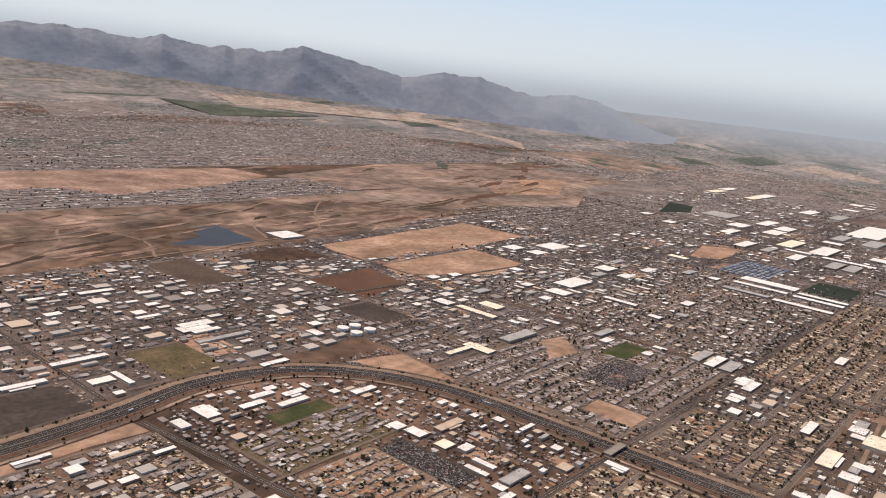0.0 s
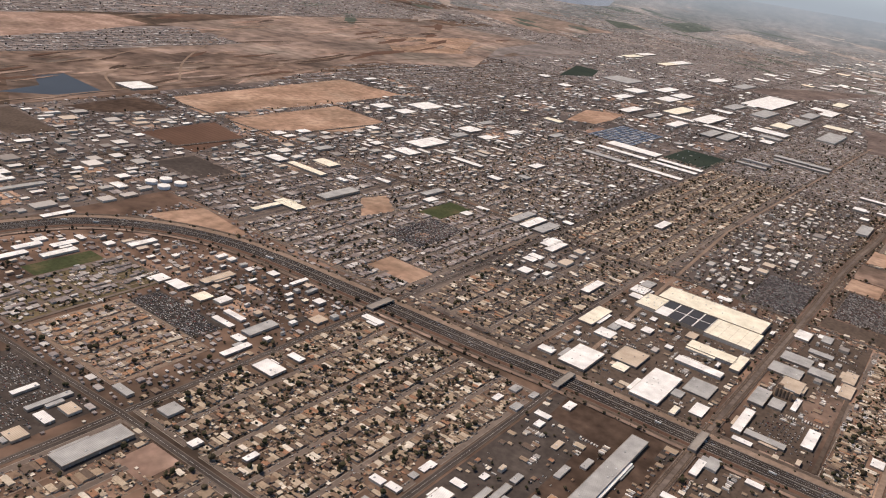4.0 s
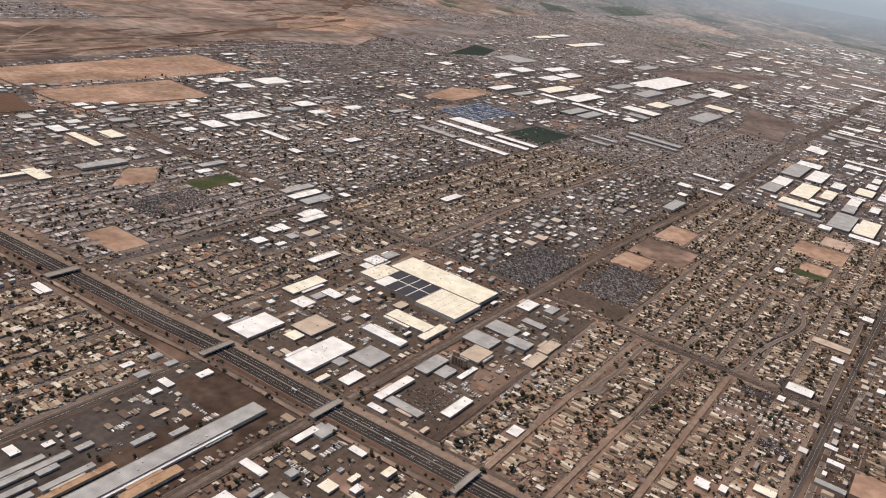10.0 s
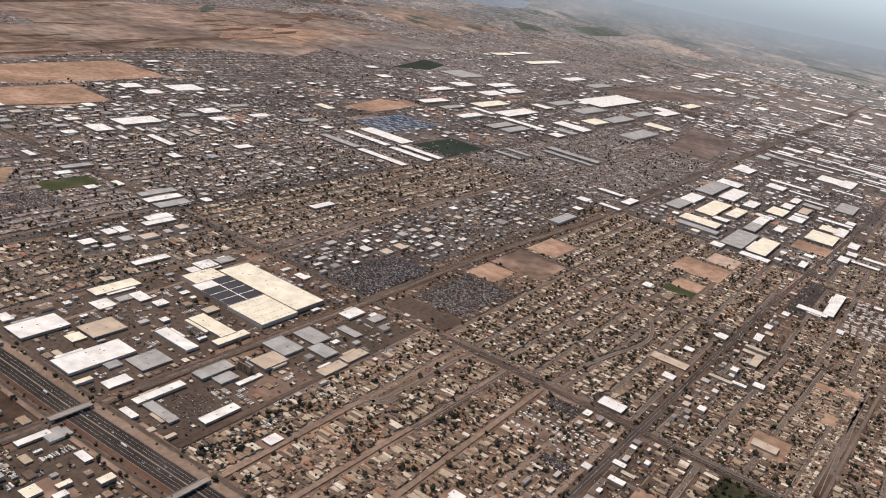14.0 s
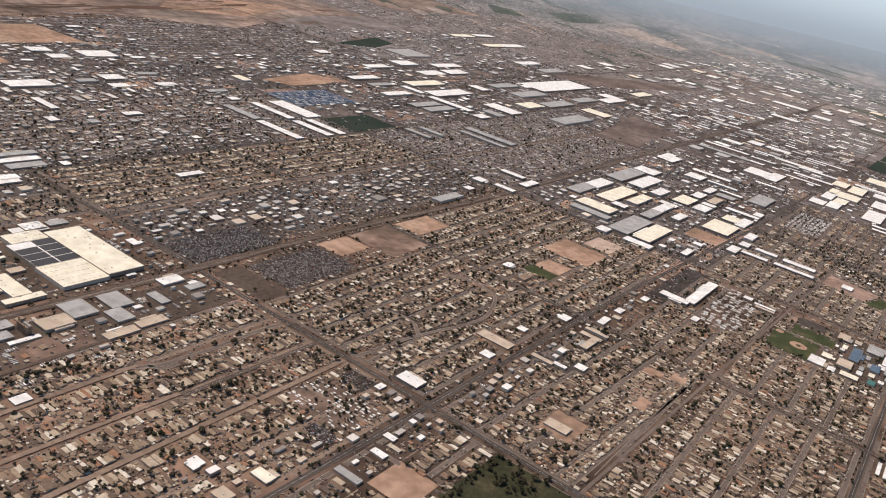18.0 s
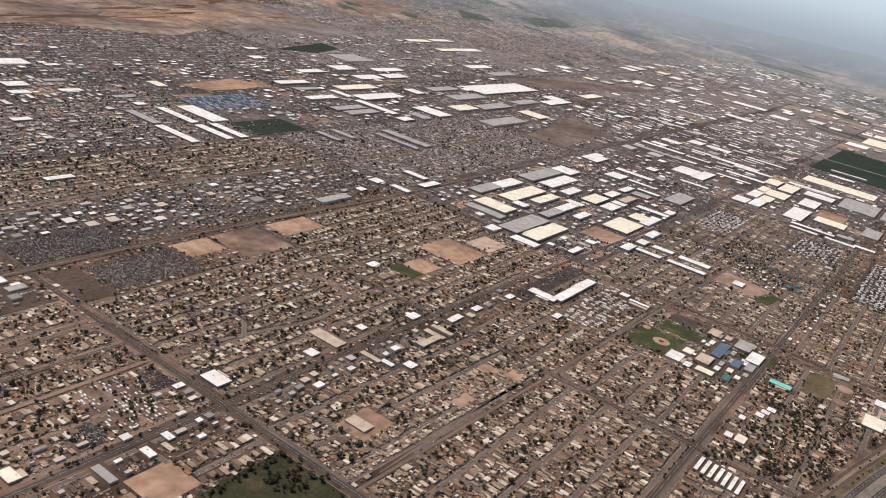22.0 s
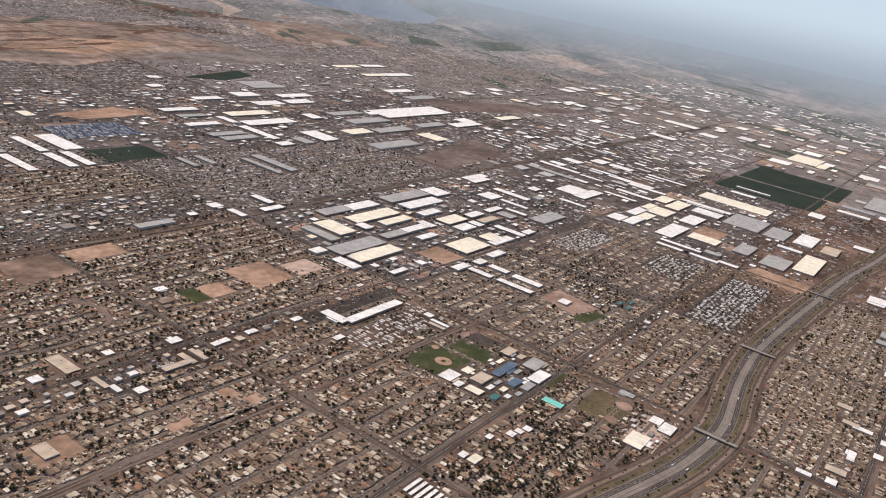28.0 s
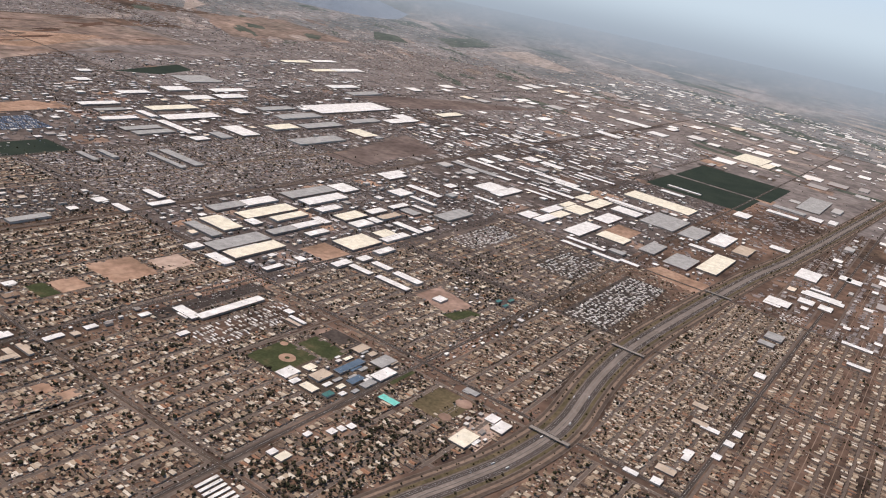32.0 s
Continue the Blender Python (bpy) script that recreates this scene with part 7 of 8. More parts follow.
clutter(16.0, 3.9, 19.0, 5.2, 160, 8)
clutter(19.4, 0.8, 31.0, 2.5, 600, 9)
clutter(19.4, 5.5, 31.0, 14.0, 900, 10)
clutter(31.6, -6.8, 46.0, -0.9, 700, 11)
clutter(31.6, 5.9, 44.0, 16.0, 700, 12)
clutter(45.0, -15.0, 57.0, -7.4, 500, 13)
clutter(19.4, -7.0, 37.0, -6.3, 260, 14)
homes(7.6, 1.9, 12.2, 5.3, 0.078, 0.7, 1.3, 0.96, seed=41, trees=2.2, yards=1.6, ys=(1.9, 2.52, 3.22, 3.9, 4.67, 5.3), xs=(7.6, 8.8, 10.0, 11.2, 12.2))
before = len(HOMES)
homes(7.75, 6.0, 9.3, 8.1, 0.085, 0.42, 1.55, 0.95, 1.3, 42, DIRT_LANES)
RED_HOMES = HOMES[before:]
del HOMES[before:]
homes(7.6, 8.25, 10.3, 9.6, 0.12, 0.45, 0.7, 0.85, 2.4, 43)
homes(-1, 1.9, 7.35, 5.2, seed=44)
homes(-1, 5.6, 5.1, 10.65, 0.085, 0.6, 1.5, 0.92, 2.0, 85, None, 1.0, 1.5)
homes(5.15, 7.85, 6.9, 10.65, 0.085, 0.6, 0.9, 0.92, 2.0, 87, None, 1.0, 1.5)
homes(13.45, 2.75, 16.0, 5.2, 0.09, 0.82, 1.3, seed=45)
homes(16.0, 2.75, 19.1, 4.0, keep=0.6, seed=46)
homes(13.45, -6.05, 19.05, -2.8, 0.067, 0.87, 1.4, 1.0, size=1.12, seed=47, trees=2.5, lane=DIRT_LANES, yards=1.6, ys=(-6.05, -5.4, -4.55, -3.76, -2.79), xs=(13.45, 14.9, 16.3, 18.0, 19.05))
homes(13.45, -2.75, 19.0, -1.97, 0.067, 0.78, 1.5, seed=48, trees=2.2, yards=1.5, xs=(13.45, 14.95, 16.3, 18.0, 19.0))
homes(8.0, -6.0, 12.7, -2.8, seed=49)
homes(8.0, -12.0, 19.0, -6.4, seed=50)
homes(19.4, -6.05, 25.0, -2.3, 0.078, 0.62, 2.8, seed=51, trees=2.0)
homes(25.0, -6.3, 31.2, -0.95, 0.08, 0.66, 2.0, seed=52, trees=1.8)
homes(19.3, -8.85, 25.05, -6.55, 0.076, 0.7, 1.0, seed=53, trees=2.0, ys=(-8.85, -8.62, -7.95, -7.2, -6.5), xs=(19.3, 20.15, 21.5, 22.6, 23.8, 25.05), slope=-0.045)
homes(19.3, -12.15, 24.75, -9.05, 0.074, 0.78, 1.4, seed=77, trees=1.9)
homes(25.05, -12.2, 30.6, -7.3, 0.074, 0.7, 1.4, seed=54, trees=1.8)
homes(31.0, -12.3, 37.1, -7.2, 0.082, 0.72, 1.4, seed=55, trees=1.4)
homes(37.6, -12.4, 44.0, -7.3, 0.09, 0.72, 1.4, 0.8, 1.8, 56)
homes(19.4, -18.7, 30.6, -12.4, 0.1, 0.75, 1.4, 0.9, 2.6, 57)
homes(31.0, -15.1, 37.1, -12.75, 0.085, 0.78, 1.0, seed=58, trees=1.5)
homes(31.0, -18.85, 44.0, -16.1, 0.072, 0.5, 1.8, 0.97, seed=59, trees=1.6)
homes(19.0, -32.0, 45.0, -19.0, 0.085, 0.62, 1.6, 0.95, 1.5, 60)
homes(19.4, 2.65, 31.2, 5.3, 0.085, 0.66, 2.0, seed=61, trees=1.4)
homes(13.2, 5.6, 19.0, 9.8, 0.1, 0.75, 1.9, seed=62, trees=1.4)
homes(19.4, 5.9, 31.0, 11.0, 0.1, 0.72, 2.0, 0.75, 1.3, 63)
homes(31.6, -0.3, 44.0, 5.6, 0.11, 0.75, 2.0, seed=64, trees=1.3)
homes(44.5, 0.1, 56.0, 5.5, 0.15, 0.9, 3.0, 0.7, 1.2, 65)
homes(24.6, 20.9, 44.0, 23.2, 0.14, 0.8, 2.0, 0.8, 1.0, 66)
homes(31.0, 14.0, 44.0, 21.0, 0.14, 0.8, 2.0, 0.7, 1.0, 71)
homes(0.0, 12.4, 12.4, 20.0, 0.14, 0.8, 2.0, 0.35, 0.8, 72)
homes(13.2, 10.0, 25.0, 14.2, 0.12, 0.8, 2.0, 0.6, 1.0, 73)
homes(44.5, 6.0, 62.0, 22.0, 0.17, 0.9, 3.0, 0.4, 1.2, 74)
homes(45.0, -30.0, 57.0, -19.6, 0.12, 0.72, 2.0, 0.9, 1.2, 75)
homes(44.5, -18.8, 62.0, -17.4, 0.12, 0.7, 2.0, 0.7, 1.1, 76)
homes(24.0, 28.2, 29.6, 32.4, 0.17, 0.8, 2.0, 0.85, 1.1, 86)
homes(2.0, 27.6, 24.0, 50.0, 0.17, 0.85, 3.0, 0.85, 1.1, 67)
homes(24.0, 37.0, 64.0, 64.0, 0.24, 1.1, 4.0, 0.75, 1.1, 68)
homes(57.5, 5.0, 95.0, 40.0, 0.28, 1.2, 4.0, 0.5, 1.3, 69)
homes(2.0, 50.0, 24.0, 78.0, 0.3, 1.3, 4.0, 0.8, 1.2, 81)
homes(24.0, 64.0, 60.0, 80.0, 0.4, 1.4, 4.0, 0.5, 1.6, 82)
homes(66.0, 24.0, 125.0, 60.0, 0.5, 1.8, 6.0, 0.35, 2.2, 83)
homes(95.0, -40.0, 130.0, 24.0, 0.5, 1.8, 6.0, 0.4, 2.2, 84)
homes(58.0, -40.0, 100.0, -20.0, 0.25, 1.1, 4.0, 0.6, 1.0, 70)


def lay_lanes(name, rows, mat, label, z):
    """Streets as flat strips, left out where fields and larger roads lie."""
    quads, lift = [], []
    for at, lo, hi, upright, h, up, slope in rows:
        n = max(2, int((hi - lo) / 0.25))
        cuts = np.linspace(lo, hi, n + 1)
        mid = (cuts[1:] + cuts[:-1]) / 2
        open_ = GROUND_FREE(np.full(n, at), mid) if upright else GROUND_FREE(mid, at + slope * (mid - lo))
        i = 0
        while i < n:
            if not open_[i]:
                i += 1
                continue
            j = i
            while j < n and open_[j]:
                j += 1
            p, q = cuts[i], cuts[j]
            a, b = at + slope * (p - lo), at + slope * (q - lo)
            quads.append([(at - h, p), (at + h, p), (at + h, q), (at - h, q)] if upright else [(p, a - h), (q, b - h), (q, b + h), (p, a + h)])
            lift.append(up)
            i = j
    v = np.c_[np.array(quads).reshape(-1, 2) * U, z + np.repeat(lift, 4)]
    tagged(new(name, mesh_of(name, v, [np.arange(len(v)).reshape(-1, 4)], [mat])), label, "street", kind="structure")


lay_lanes("residential_street", LANES, LANE, "narrow grey streets between houses", 0.11)
lay_lanes("dirt_street", DIRT_LANES, DIRT_ROAD, "pale dusty streets between houses", 0.112)
lay_lanes("footway", WALKS, FOOTWAY, "pale concrete footways along residential streets", 0.107)
lay_lanes("alley", ALLEYS, DIRT_ROAD, "pale dirt alleys behind houses", 0.09)


def bend(points, half=0.032, label="curving grey residential street"):
    line = spline(points, 0.1)
    ob = tagged(new("residential_street", strip_mesh("residential_street", line, -half, half, LANE, 0.17)), label, "street", kind="structure")
    part("kerb", strip_mesh("kerb", line, half, half + 0.01, CONCRETE, 0.2, 0.08), ob)
    part("kerb", strip_mesh("kerb", line, -half - 0.01, -half, CONCRETE, 0.2, 0.08), ob)


for curve in BENDS:
    bend(curve)

def infill(x0, y0, x1, y1, per, small=0.03, large=0.11, seed=1):
    """Small buildings, cars and trees in the odd corners that streets, blocks and yards leave over."""
    rng = np.random.default_rng(seed)
    n = int((x1 - x0) * (y1 - y0) * per)
    x, y = rng.uniform(x0, x1, n), rng.uniform(y0, y1, n)
    w = np.exp(rng.uniform(np.log(small), np.log(large), n))
    d = w * rng.uniform(0.6, 1.7, n)
    keep = []
    for i in np.flatnonzero(free(x, y)):
        a, b = w[i] / 2, d[i] / 2
        if free(np.array([x[i] - a, x[i] + a, x[i] - a, x[i] + a]), np.array([y[i] - b, y[i] - b, y[i] + b, y[i] + b])).all():
            take(x[i] - a, y[i] - b, x[i] + a, y[i] + b, 0.012)
            keep.append(i)
    HOMES.append(np.stack([x, y, w, d, rng.uniform(0.016, 0.03, n), rng.uniform(0.001, 0.01, n)], -1)[keep])
    n = int(n * 0.35)
    x, y = rng.uniform(x0, x1, n), rng.uniform(y0, y1, n)
    TREES.append(np.stack([x, y, rng.lognormal(-3.95, 0.4, n).clip(0.01, 0.05)], -1)[free(x, y)])
    n = int(n * 0.5)
    x, y = rng.uniform(x0, x1, n), rng.uniform(y0, y1, n)
    CARS.append(np.stack([x, y, rng.choice([0, 1.57], n)], -1)[free(x, y)])


for lane_rows in (LANES, DIRT_LANES):
    for at, lo, hi, upright, h, up, slope in lane_rows:
        if upright:
            take(at - h, lo, at + h, hi, 0.01)
        else:
            cuts = np.linspace(lo, hi, 2 + int(abs(slope) * (hi - lo) / 0.05))
            for p, q in zip(cuts[:-1], cuts[1:]):
                y = at + slope * ((p + q) / 2 - lo)
                take(p, y - h, q, y + h, 0.01)
for x, y, w, d, *_ in np.concatenate(HOMES):
    take(x - w / 2, y - d / 2, x + w / 2, y + d / 2)
infill(7.5, -2.7, 19.2, 2.7, 26, seed=1)
clutter(7.6, -2.6, 19.0, 1.6, 700, 16)
infill(7.5, -6.4, 31.3, -2.0, 120, seed=2)
infill(7.6, 2.6, 19.2, 11.4, 108, seed=3)
infill(19.2, -13.0, 37.2, -6.2, 120, seed=4)
infill(19.2, -2.2, 31.4, 6.0, 150, 0.025, 0.09, seed=5)
infill(24.0, 14.0, 31.4, 21.0, 24, 0.04, 0.16, seed=14)
infill(0.0, 12.2, 25.0, 20.5, 33, 0.04, 0.16, seed=6)
infill(19.2, 5.5, 31.4, 14.2, 60, 0.03, 0.13, seed=7)
infill(24.5, -20.0, 45.0, -12.2, 72, seed=8)
infill(31.4, -7.2, 46.0, 6.0, 33, 0.05, 0.2, seed=9)
infill(31.4, 5.8, 62.0, 23.0, 12, 0.08, 0.3, seed=10)
infill(37.0, -18.0, 62.0, -7.0, 12, 0.06, 0.25, seed=11)
infill(45.0, -7.2, 75.0, 6.0, 7, 0.08, 0.4, seed=12)
for edge, lo, hi, upright in ((19.2, -12, 5, True), (24.85, -18, 12, True), (31.2, -23, 5, True), (37.4, -23, 20, True), (-6.2, 12, 36, False), (-12.4, 18, 44, False), (-18.95, 20, 44, False), (7.47, -3, 11, True), (5.35, 7.5, 31, False), (-0.5, 8, 31, False)):
    if upright:
        infill(edge - 0.3, lo, edge + 0.3, hi, 260, 0.03, 0.13, int(edge * 7) + 90)
    else:
        infill(lo, edge - 0.3, hi, edge + 0.3, 260, 0.03, 0.13, int(-edge * 7) + 190)
infill(0.0, 5.4, 7.6, 11.4, 24, seed=13)
red = np.concatenate(RED_HOMES) * U
wv, ws, rv, rq, rt = many_homes(red[:, 0], red[:, 1], red[:, 2], red[:, 3], red[:, 4], red[:, 5], np.zeros(len(red)))
tagged(new("red_houses", mesh_of("red_houses", np.r_[wv, rv], [ws, rq + len(wv), rt + len(wv)], [HOME_WALL, RED_ROOF], [0, 1, 1])), "estate of low houses with orange-tiled roofs", "houses", kind="stuff")
home = np.concatenate(HOMES)
# the quarters that lie nearest under the path are built house by house
near = (((home[:, 0] > 13.6) & (home[:, 0] < 16.0) & (home[:, 1] > -5.9) & (home[:, 1] < -3.0)) | ((home[:, 0] > 20.0) & (home[:, 0] < 23.0) & (home[:, 1] > -12.0) & (home[:, 1] < -10.0))) & (home[:, 2] > 0.05)
pick = np.flatnonzero(near)[::2][:230]
rest = np.delete(home, pick, 0)
# farther houses get the roof colours with haze mixed in
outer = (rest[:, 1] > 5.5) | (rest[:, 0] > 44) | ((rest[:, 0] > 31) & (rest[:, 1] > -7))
for rows, roof_mat, name, words in ((rest[~outer], HOME_ROOF, "houses", "thousands of low suburban houses with tan and grey roofs"), (rest[outer], HAZED_HOME_ROOF, "far_houses", "thousands of houses in far suburbs, roofs greyed as by haze")):
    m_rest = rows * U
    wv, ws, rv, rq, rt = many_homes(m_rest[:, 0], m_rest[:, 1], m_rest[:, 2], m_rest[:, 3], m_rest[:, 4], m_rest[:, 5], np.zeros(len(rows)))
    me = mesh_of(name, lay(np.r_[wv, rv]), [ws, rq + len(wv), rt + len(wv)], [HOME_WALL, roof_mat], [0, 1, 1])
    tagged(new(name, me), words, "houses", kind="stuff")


def house_kind(w, d, h, rise, i):
    one = [np.array([v]) for v in (0.0, 0.0, w, d, h, rise, 0.0)]
    wv, ws, rv, q, t = many_homes(*one)
    return (mesh_of("wall", wv, [ws], [HOME_WALL_ONE]), mesh_of("roof", rv, [q, t], [HOME_ROOF_ONE]), box_mesh("porch", w * 0.3, 0.5, 0.05, HOME_ROOF_ONE, h * 0.85), box_mesh("cooler", 0.28, 0.28, 0.3, PLANT, h + rise * 0.6), box_mesh("door", 0.28, 0.05, 0.6, DOOR))


KINDS = {}
for x, y, w, d, h, rise in home[pick]:
    key = (round(w * 40) * 1.0, round(d * 40) * 1.0)
    if key not in KINDS:
        KINDS[key] = house_kind(key[0], key[1], 0.82, 0.4, len(KINDS))
    wall_me, roof_me, porch_me, cooler_me, door_me = KINDS[key]
    e = tagged(thing("house", x, y), "low block house with a shallow pitched roof", "house", "houses under the path")
    part("wall", wall_me, e)
    part("roof", roof_me, e)
    part("porch", porch_me, e).location = (0, -key[1] / 2 - 0.2, 0)
    part("roof_cooler", cooler_me, e).location = (key[0] * 0.2, 0, 0)
    part("door", door_me, e).location = (0, -key[1] / 2 - 0.02, 0)

shed = np.concatenate(SHEDS)
# the workshops nearest under the path are things of their own
close = np.flatnonzero((shed[:, 0] > 7.5) & (shed[:, 0] < 24) & (shed[:, 1] > -7) & (shed[:, 1] < 9))[:120]
for i in close:
    x, y, w, d, h = shed[i]
    rnd = random.Random(int(i) + 400)
    tint = rnd.choice(("white", "white", "grey", "white", "tan", "cream", "grey", "brown"))
    e = tagged(thing("workshop", x, y), f"small flat-roofed workshop with a {tint} roof", "workshop", "workshops")
    part("wall", box_mesh("wall", w * U, d * U, h * U, WALL), e)
    part("roof", box_mesh("roof", w * U + 0.12, d * U + 0.12, 0.1, ROOFS[tint], h * U), e, f"{tint} roof")
    part("door", box_mesh("door", 0.8, 0.06, 0.8, DOOR), e).location = (rnd.uniform(-0.3, 0.3) * w * U, -d * U / 2 - 0.03, 0)
    for _ in range(rnd.randint(1, 3)):
        part("roof_vent", box_mesh("roof_vent", 0.4, 0.4, 0.28, PLANT, h * U + 0.1), e).location = (rnd.uniform(-0.4, 0.4) * w * U, rnd.uniform(-0.4, 0.4) * d * U, 0)
s = np.delete(shed, close, 0) * U
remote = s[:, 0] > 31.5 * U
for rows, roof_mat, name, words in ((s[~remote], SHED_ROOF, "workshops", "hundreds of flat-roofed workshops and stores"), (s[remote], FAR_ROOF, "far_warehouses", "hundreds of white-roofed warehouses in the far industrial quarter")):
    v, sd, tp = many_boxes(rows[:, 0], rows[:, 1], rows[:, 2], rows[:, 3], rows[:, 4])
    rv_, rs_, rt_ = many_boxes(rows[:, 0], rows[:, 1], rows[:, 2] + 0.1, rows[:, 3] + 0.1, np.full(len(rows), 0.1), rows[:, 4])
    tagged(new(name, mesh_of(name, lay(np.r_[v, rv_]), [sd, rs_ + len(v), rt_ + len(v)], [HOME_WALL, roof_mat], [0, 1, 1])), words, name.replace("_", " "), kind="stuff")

small = np.concatenate(SMALL) * U
v, sd, tp = many_boxes(small[:, 0], small[:, 1], small[:, 2], small[:, 3], small[:, 4])
tagged(new("yard_sheds", mesh_of("yard_sheds", v, [sd, tp], [HOME_WALL, HOME_ROOF], [0, 1])), "countless small sheds, porches and boats in back yards", "sheds", kind="stuff")

yard = np.concatenate(YARD) * U
v, sd, tp = many_boxes(yard[:, 0], yard[:, 1], yard[:, 2], yard[:, 3], yard[:, 4])
tagged(new("yard_trailers", mesh_of("yard_trailers", v, [sd, tp], [SHED_ROOF])), "rows of truck trailers, containers and stacks in yards", "trailers", kind="stuff")

rows = TRUCK_ROWS * U
v, sd, tp = many_boxes(rows[:, 0], rows[:, 1], rows[:, 2], rows[:, 3], rows[:, 4])
tagged(new("parked_trucks", mesh_of("parked_trucks", v, [sd, tp], [TRUCK_ROOF])), "rows of blue and white trucks in a yard", "trucks", kind="stuff")

tr = np.concatenate(TRAILERS) * U
n = len(tr)
v, sd, tp = many_boxes(tr[:, 0], tr[:, 1], tr[:, 2], tr[:, 3], np.full(n, 0.6))
tagged(new("trailer_homes", mesh_of("trailer_homes", v, [sd, tp], [TRAILER])), "rows of white trailer homes", "trailers", kind="stuff")

car = np.concatenate(CARS)
n = len(car)
x, y, a = car[:, 0] * U, car[:, 1] * U, car[:, 2]
v1, s1, t1 = many_boxes(x, y, np.full(n, 1.25), np.full(n, 0.5), np.full(n, 0.28), np.full(n, 0.1), a)
by = (car[:, 0] < 24) & (car[:, 1] < 8.2) & (car[:, 1] > -12.5)
n = int(by.sum())
v2, s2, t2 = many_boxes(x[by], y[by], np.full(n, 0.65), np.full(n, 0.44), np.full(n, 0.16), np.full(n, 0.38), a[by])
tagged(new("parked_cars", mesh_of("parked_cars", np.r_[v1, v2], [s1, t1, s2 + len(v1), t2 + len(v1)], [CAR])), "thousands of parked and scrapped cars", "cars", kind="stuff")

tree = np.concatenate(TREES)
rng = np.random.default_rng(5)
far = (tree[:, 0] > 31) | (tree[:, 1] > 8) | (tree[:, 1] < -19) | ((tree[:, 2] < 0.02) & (tree[:, 0] > 13.3))
GEM = np.array([(1, 0, 0), (-0.5, 0.87, 0), (-0.5, -0.87, 0), (0.1, 0.1, 1.0), (0.0, 0.0, -0.9)])
GEM_FACES = np.array([(0, 1, 3), (1, 2, 3), (2, 0, 3), (1, 0, 4), (2, 1, 4), (0, 2, 4)])
t = tree[far][rng.random(int(far.sum())) < 0.75]
r = t[:, 2] * U
v1 = turned(GEM[None] * rng.uniform(0.7, 1.3, (len(t), 5, 1)) * r[:, None, None] * 1.15, t[:, 0] * U, t[:, 1] * U, r, rng.uniform(0, 6.28, len(t))).reshape(-1, 3)
f1 = (np.arange(len(t))[:, None, None] * 5 + GEM_FACES[None]).reshape(-1, 3)
tagged(new("far_trees", mesh_of("far_trees", lay(v1), [f1], [LEAF])), "dark specks of trees in the far suburbs", "trees", kind="stuff")
near = tree[~far]
single = np.flatnonzero(((near[:, 0] > 17.2) & (near[:, 0] < 19.0) & (near[:, 1] > -9.6) & (near[:, 1] < -7.8)) | ((near[:, 0] > 13.6) & (near[:, 0] < 15.2) & (near[:, 1] > -5.0) & (near[:, 1] < -3.0)))
single = single[near[single, 2] > 0.022][:280]
t = np.delete(near, single, 0)
r = t[:, 2] * U
x, y = t[:, 0] * U, t[:, 1] * U
v1, f1 = clumps(x, y, r * 1.25, r, rng)
big = r > 0.75
v2, f2 = clumps((x + r * rng.uniform(-0.8, 0.8, len(r)))[big], (y + r * rng.uniform(-0.8, 0.8, len(r)))[big], (r * rng.uniform(0.9, 1.8, len(r)))[big], (r * 0.65)[big], rng)
tagged(new("street_trees", mesh_of("street_trees", np.r_[v1, v2], [f1, f2 + len(v1)], [LEAF])), "thousands of dusty green trees and bushes", "trees", kind="stuff")


def tree_kind(seed):
    """A trunk with forked limbs and a crown of small ragged clumps, one metre across."""
    rng = np.random.default_rng(seed)
    ring = np.array([(math.cos(a), math.sin(a)) for a in np.arange(5) * math.tau / 5])
    v, f = [], []
    for foot, head, r0, r1 in [((0, 0, 0), (0.03, 0, 0.55), 0.09, 0.06)] + [((0.03, 0, 0.5), (0.45 * math.cos(b), 0.45 * math.sin(b), 1.0), 0.05, 0.02) for b in (0.3, 2.3, 4.4)]:
        at = len(v)
        v += [(foot[0] + r0 * a, foot[1] + r0 * b, foot[2]) for a, b in ring] + [(head[0] + r1 * a, head[1] + r1 * b, head[2]) for a, b in ring]
        f += [(at + i, at + (i + 1) % 5, at + 5 + (i + 1) % 5, at + 5 + i) for i in range(5)]
    trunk = mesh_of("trunk", v, [np.array(f)], [BARK])
    n = 16
    a, q = rng.uniform(0, 6.28, n), np.sqrt(rng.random(n)) * 0.75
    cv, cf = clumps(q * np.cos(a), q * np.sin(a), rng.uniform(0.8, 1.75, n), rng.uniform(0.22, 0.42, n), rng)
    return trunk, mesh_of("crown", cv, [cf], [LEAF_ONE])


TREE_KINDS = [tree_kind(i) for i in range(6)]
for i, (x, y, r) in enumerate(near[single]):
    trunk_me, crown_me = TREE_KINDS[i % 6]
    e = tagged(thing("tree", x, y, 0, (i * 77) % 360), "dusty olive-green shade tree", "tree", "trees under the path")
    e.scale = (r * U, r * U, r * U)
    part("trunk", trunk_me, e)
    part("crown", crown_me, e)


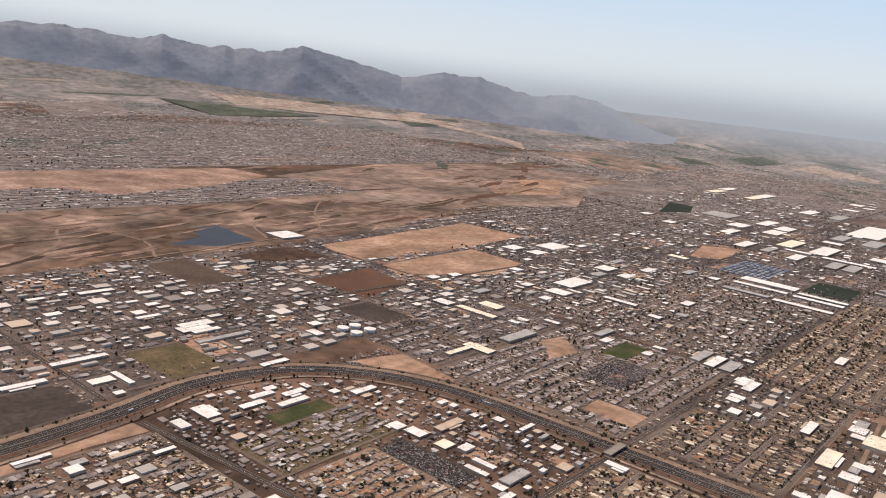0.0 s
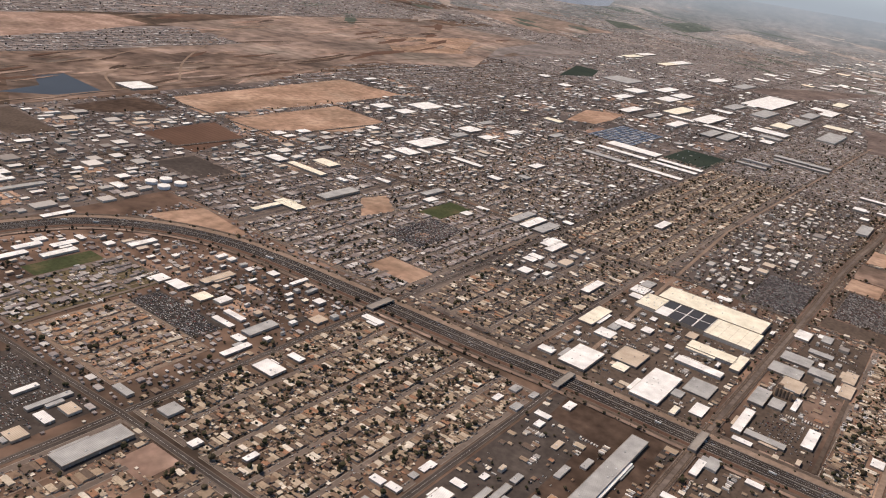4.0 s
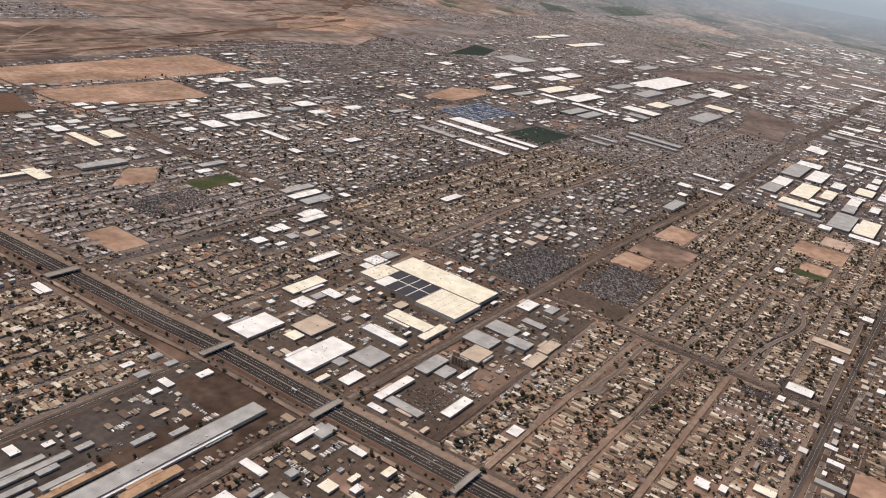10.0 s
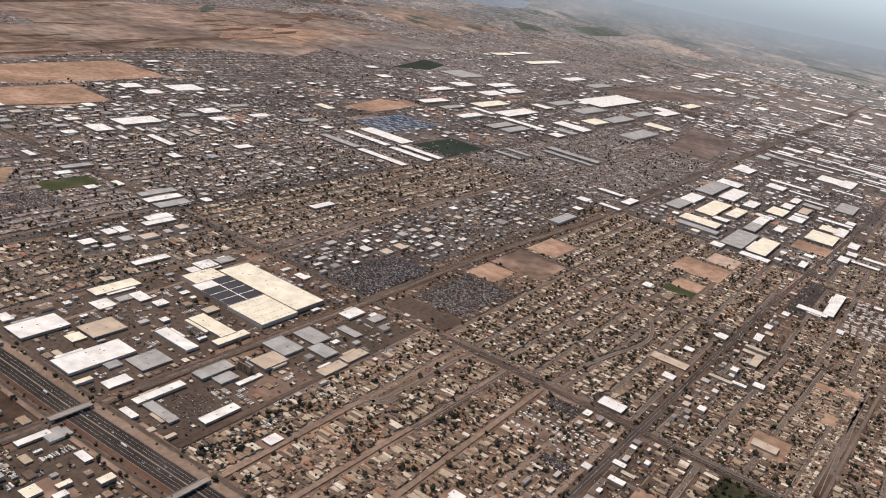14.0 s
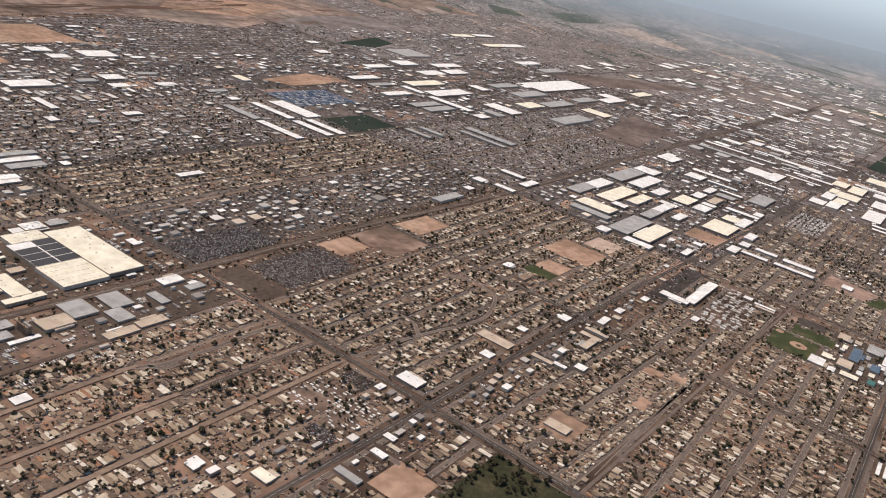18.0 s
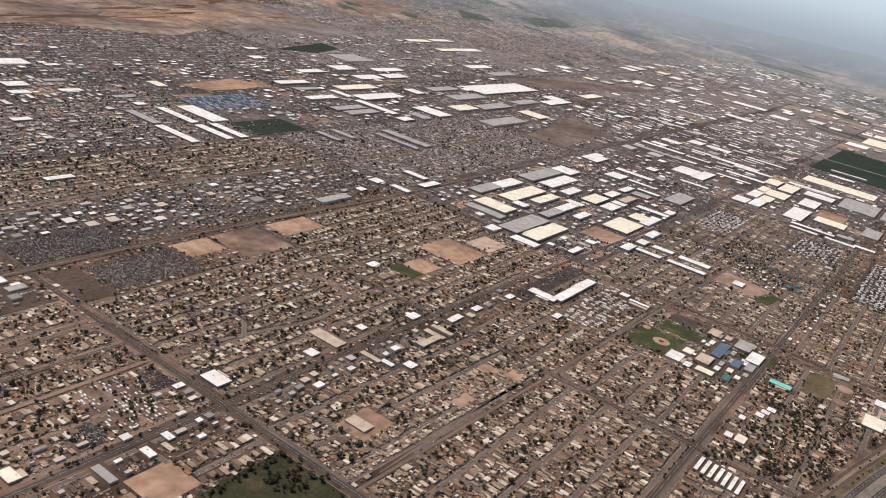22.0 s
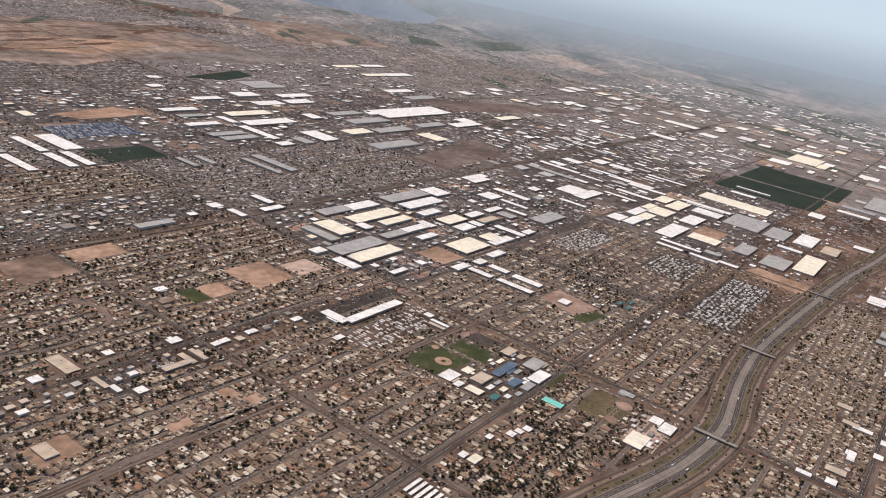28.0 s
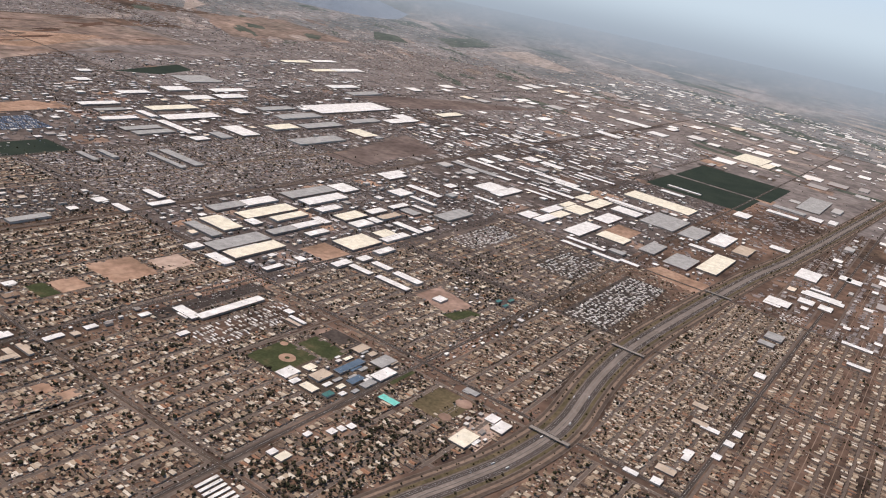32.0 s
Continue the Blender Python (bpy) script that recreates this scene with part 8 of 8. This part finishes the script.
# ---- traffic ----
def car_kind():
    return box_mesh("body", 1.25, 0.5, 0.24, CAR_ONE, 0.12), box_mesh("cabin", 0.62, 0.44, 0.17, GLASS, 0.36), box_mesh("wheel", 0.18, 0.06, 0.18, RUBBER)


def truck_kind():
    return box_mesh("cab", 0.6, 0.7, 0.8, CAR_ONE, 0.15), box_mesh("trailer_box", 3.6, 0.72, 0.95, ROOFS["white"], 0.22), box_mesh("wheel", 0.3, 0.1, 0.3, RUBBER)


CAR_PARTS, TRUCK_PARTS = car_kind(), truck_kind()


def traffic(line, offsets, count, seed, lo, hi):
    """Cars and trucks standing on the lanes."""
    rnd = random.Random(seed)
    for _ in range(count):
        i = rnd.randint(lo, hi)
        p, q = line[i], line[i + 1]
        d = (q - p) / np.linalg.norm(q - p)
        off = rnd.choice(offsets)
        x, y = p + (q - p) * rnd.random() + np.array([d[1], -d[0]]) * off
        turn = math.degrees(math.atan2(d[1], d[0]))
        if rnd.random() < 0.2:
            e = tagged(thing("truck", x, y, 0.67, turn), "white box-trailer truck on the freeway", "truck", "freeway trucks")
            part("cab", TRUCK_PARTS[0], e).location = (2.2, 0, 0)
            part("trailer_box", TRUCK_PARTS[1], e)
            wheels = [(a, b) for a in (-1.4, -1.0, 2.1) for b in (-0.33, 0.33)]
            wheel = TRUCK_PARTS[2]
        else:
            e = tagged(thing("car", x, y, 0.67, turn), "car driving on the freeway", "car", "freeway cars")
            part("body", CAR_PARTS[0], e)
            part("cabin", CAR_PARTS[1], e, "dark glass cabin")
            wheels = [(a, b) for a in (-0.4, 0.4) for b in (-0.23, 0.23)]
            wheel = CAR_PARTS[2]
        for a, b in wheels:
            part("wheel", wheel, e).location = (a, b, 0)


n1, n2 = len(FREEWAY_1), len(FREEWAY_2)
traffic(FREEWAY_1, (-0.23, -0.175, -0.125, -0.045, 0.015, 0.07), 70, 3, int(n1 * 0.25), int(n1 * 0.85))
traffic(FREEWAY_2, (-0.20, -0.15, -0.10, 0.10, 0.15, 0.20), 70, 4, int(n2 * 0.06), int(n2 * 0.45))
print("homes", len(home), "sheds", len(shed), "cars", len(car), "trees", len(tree), "objects", len(bpy.data.objects))
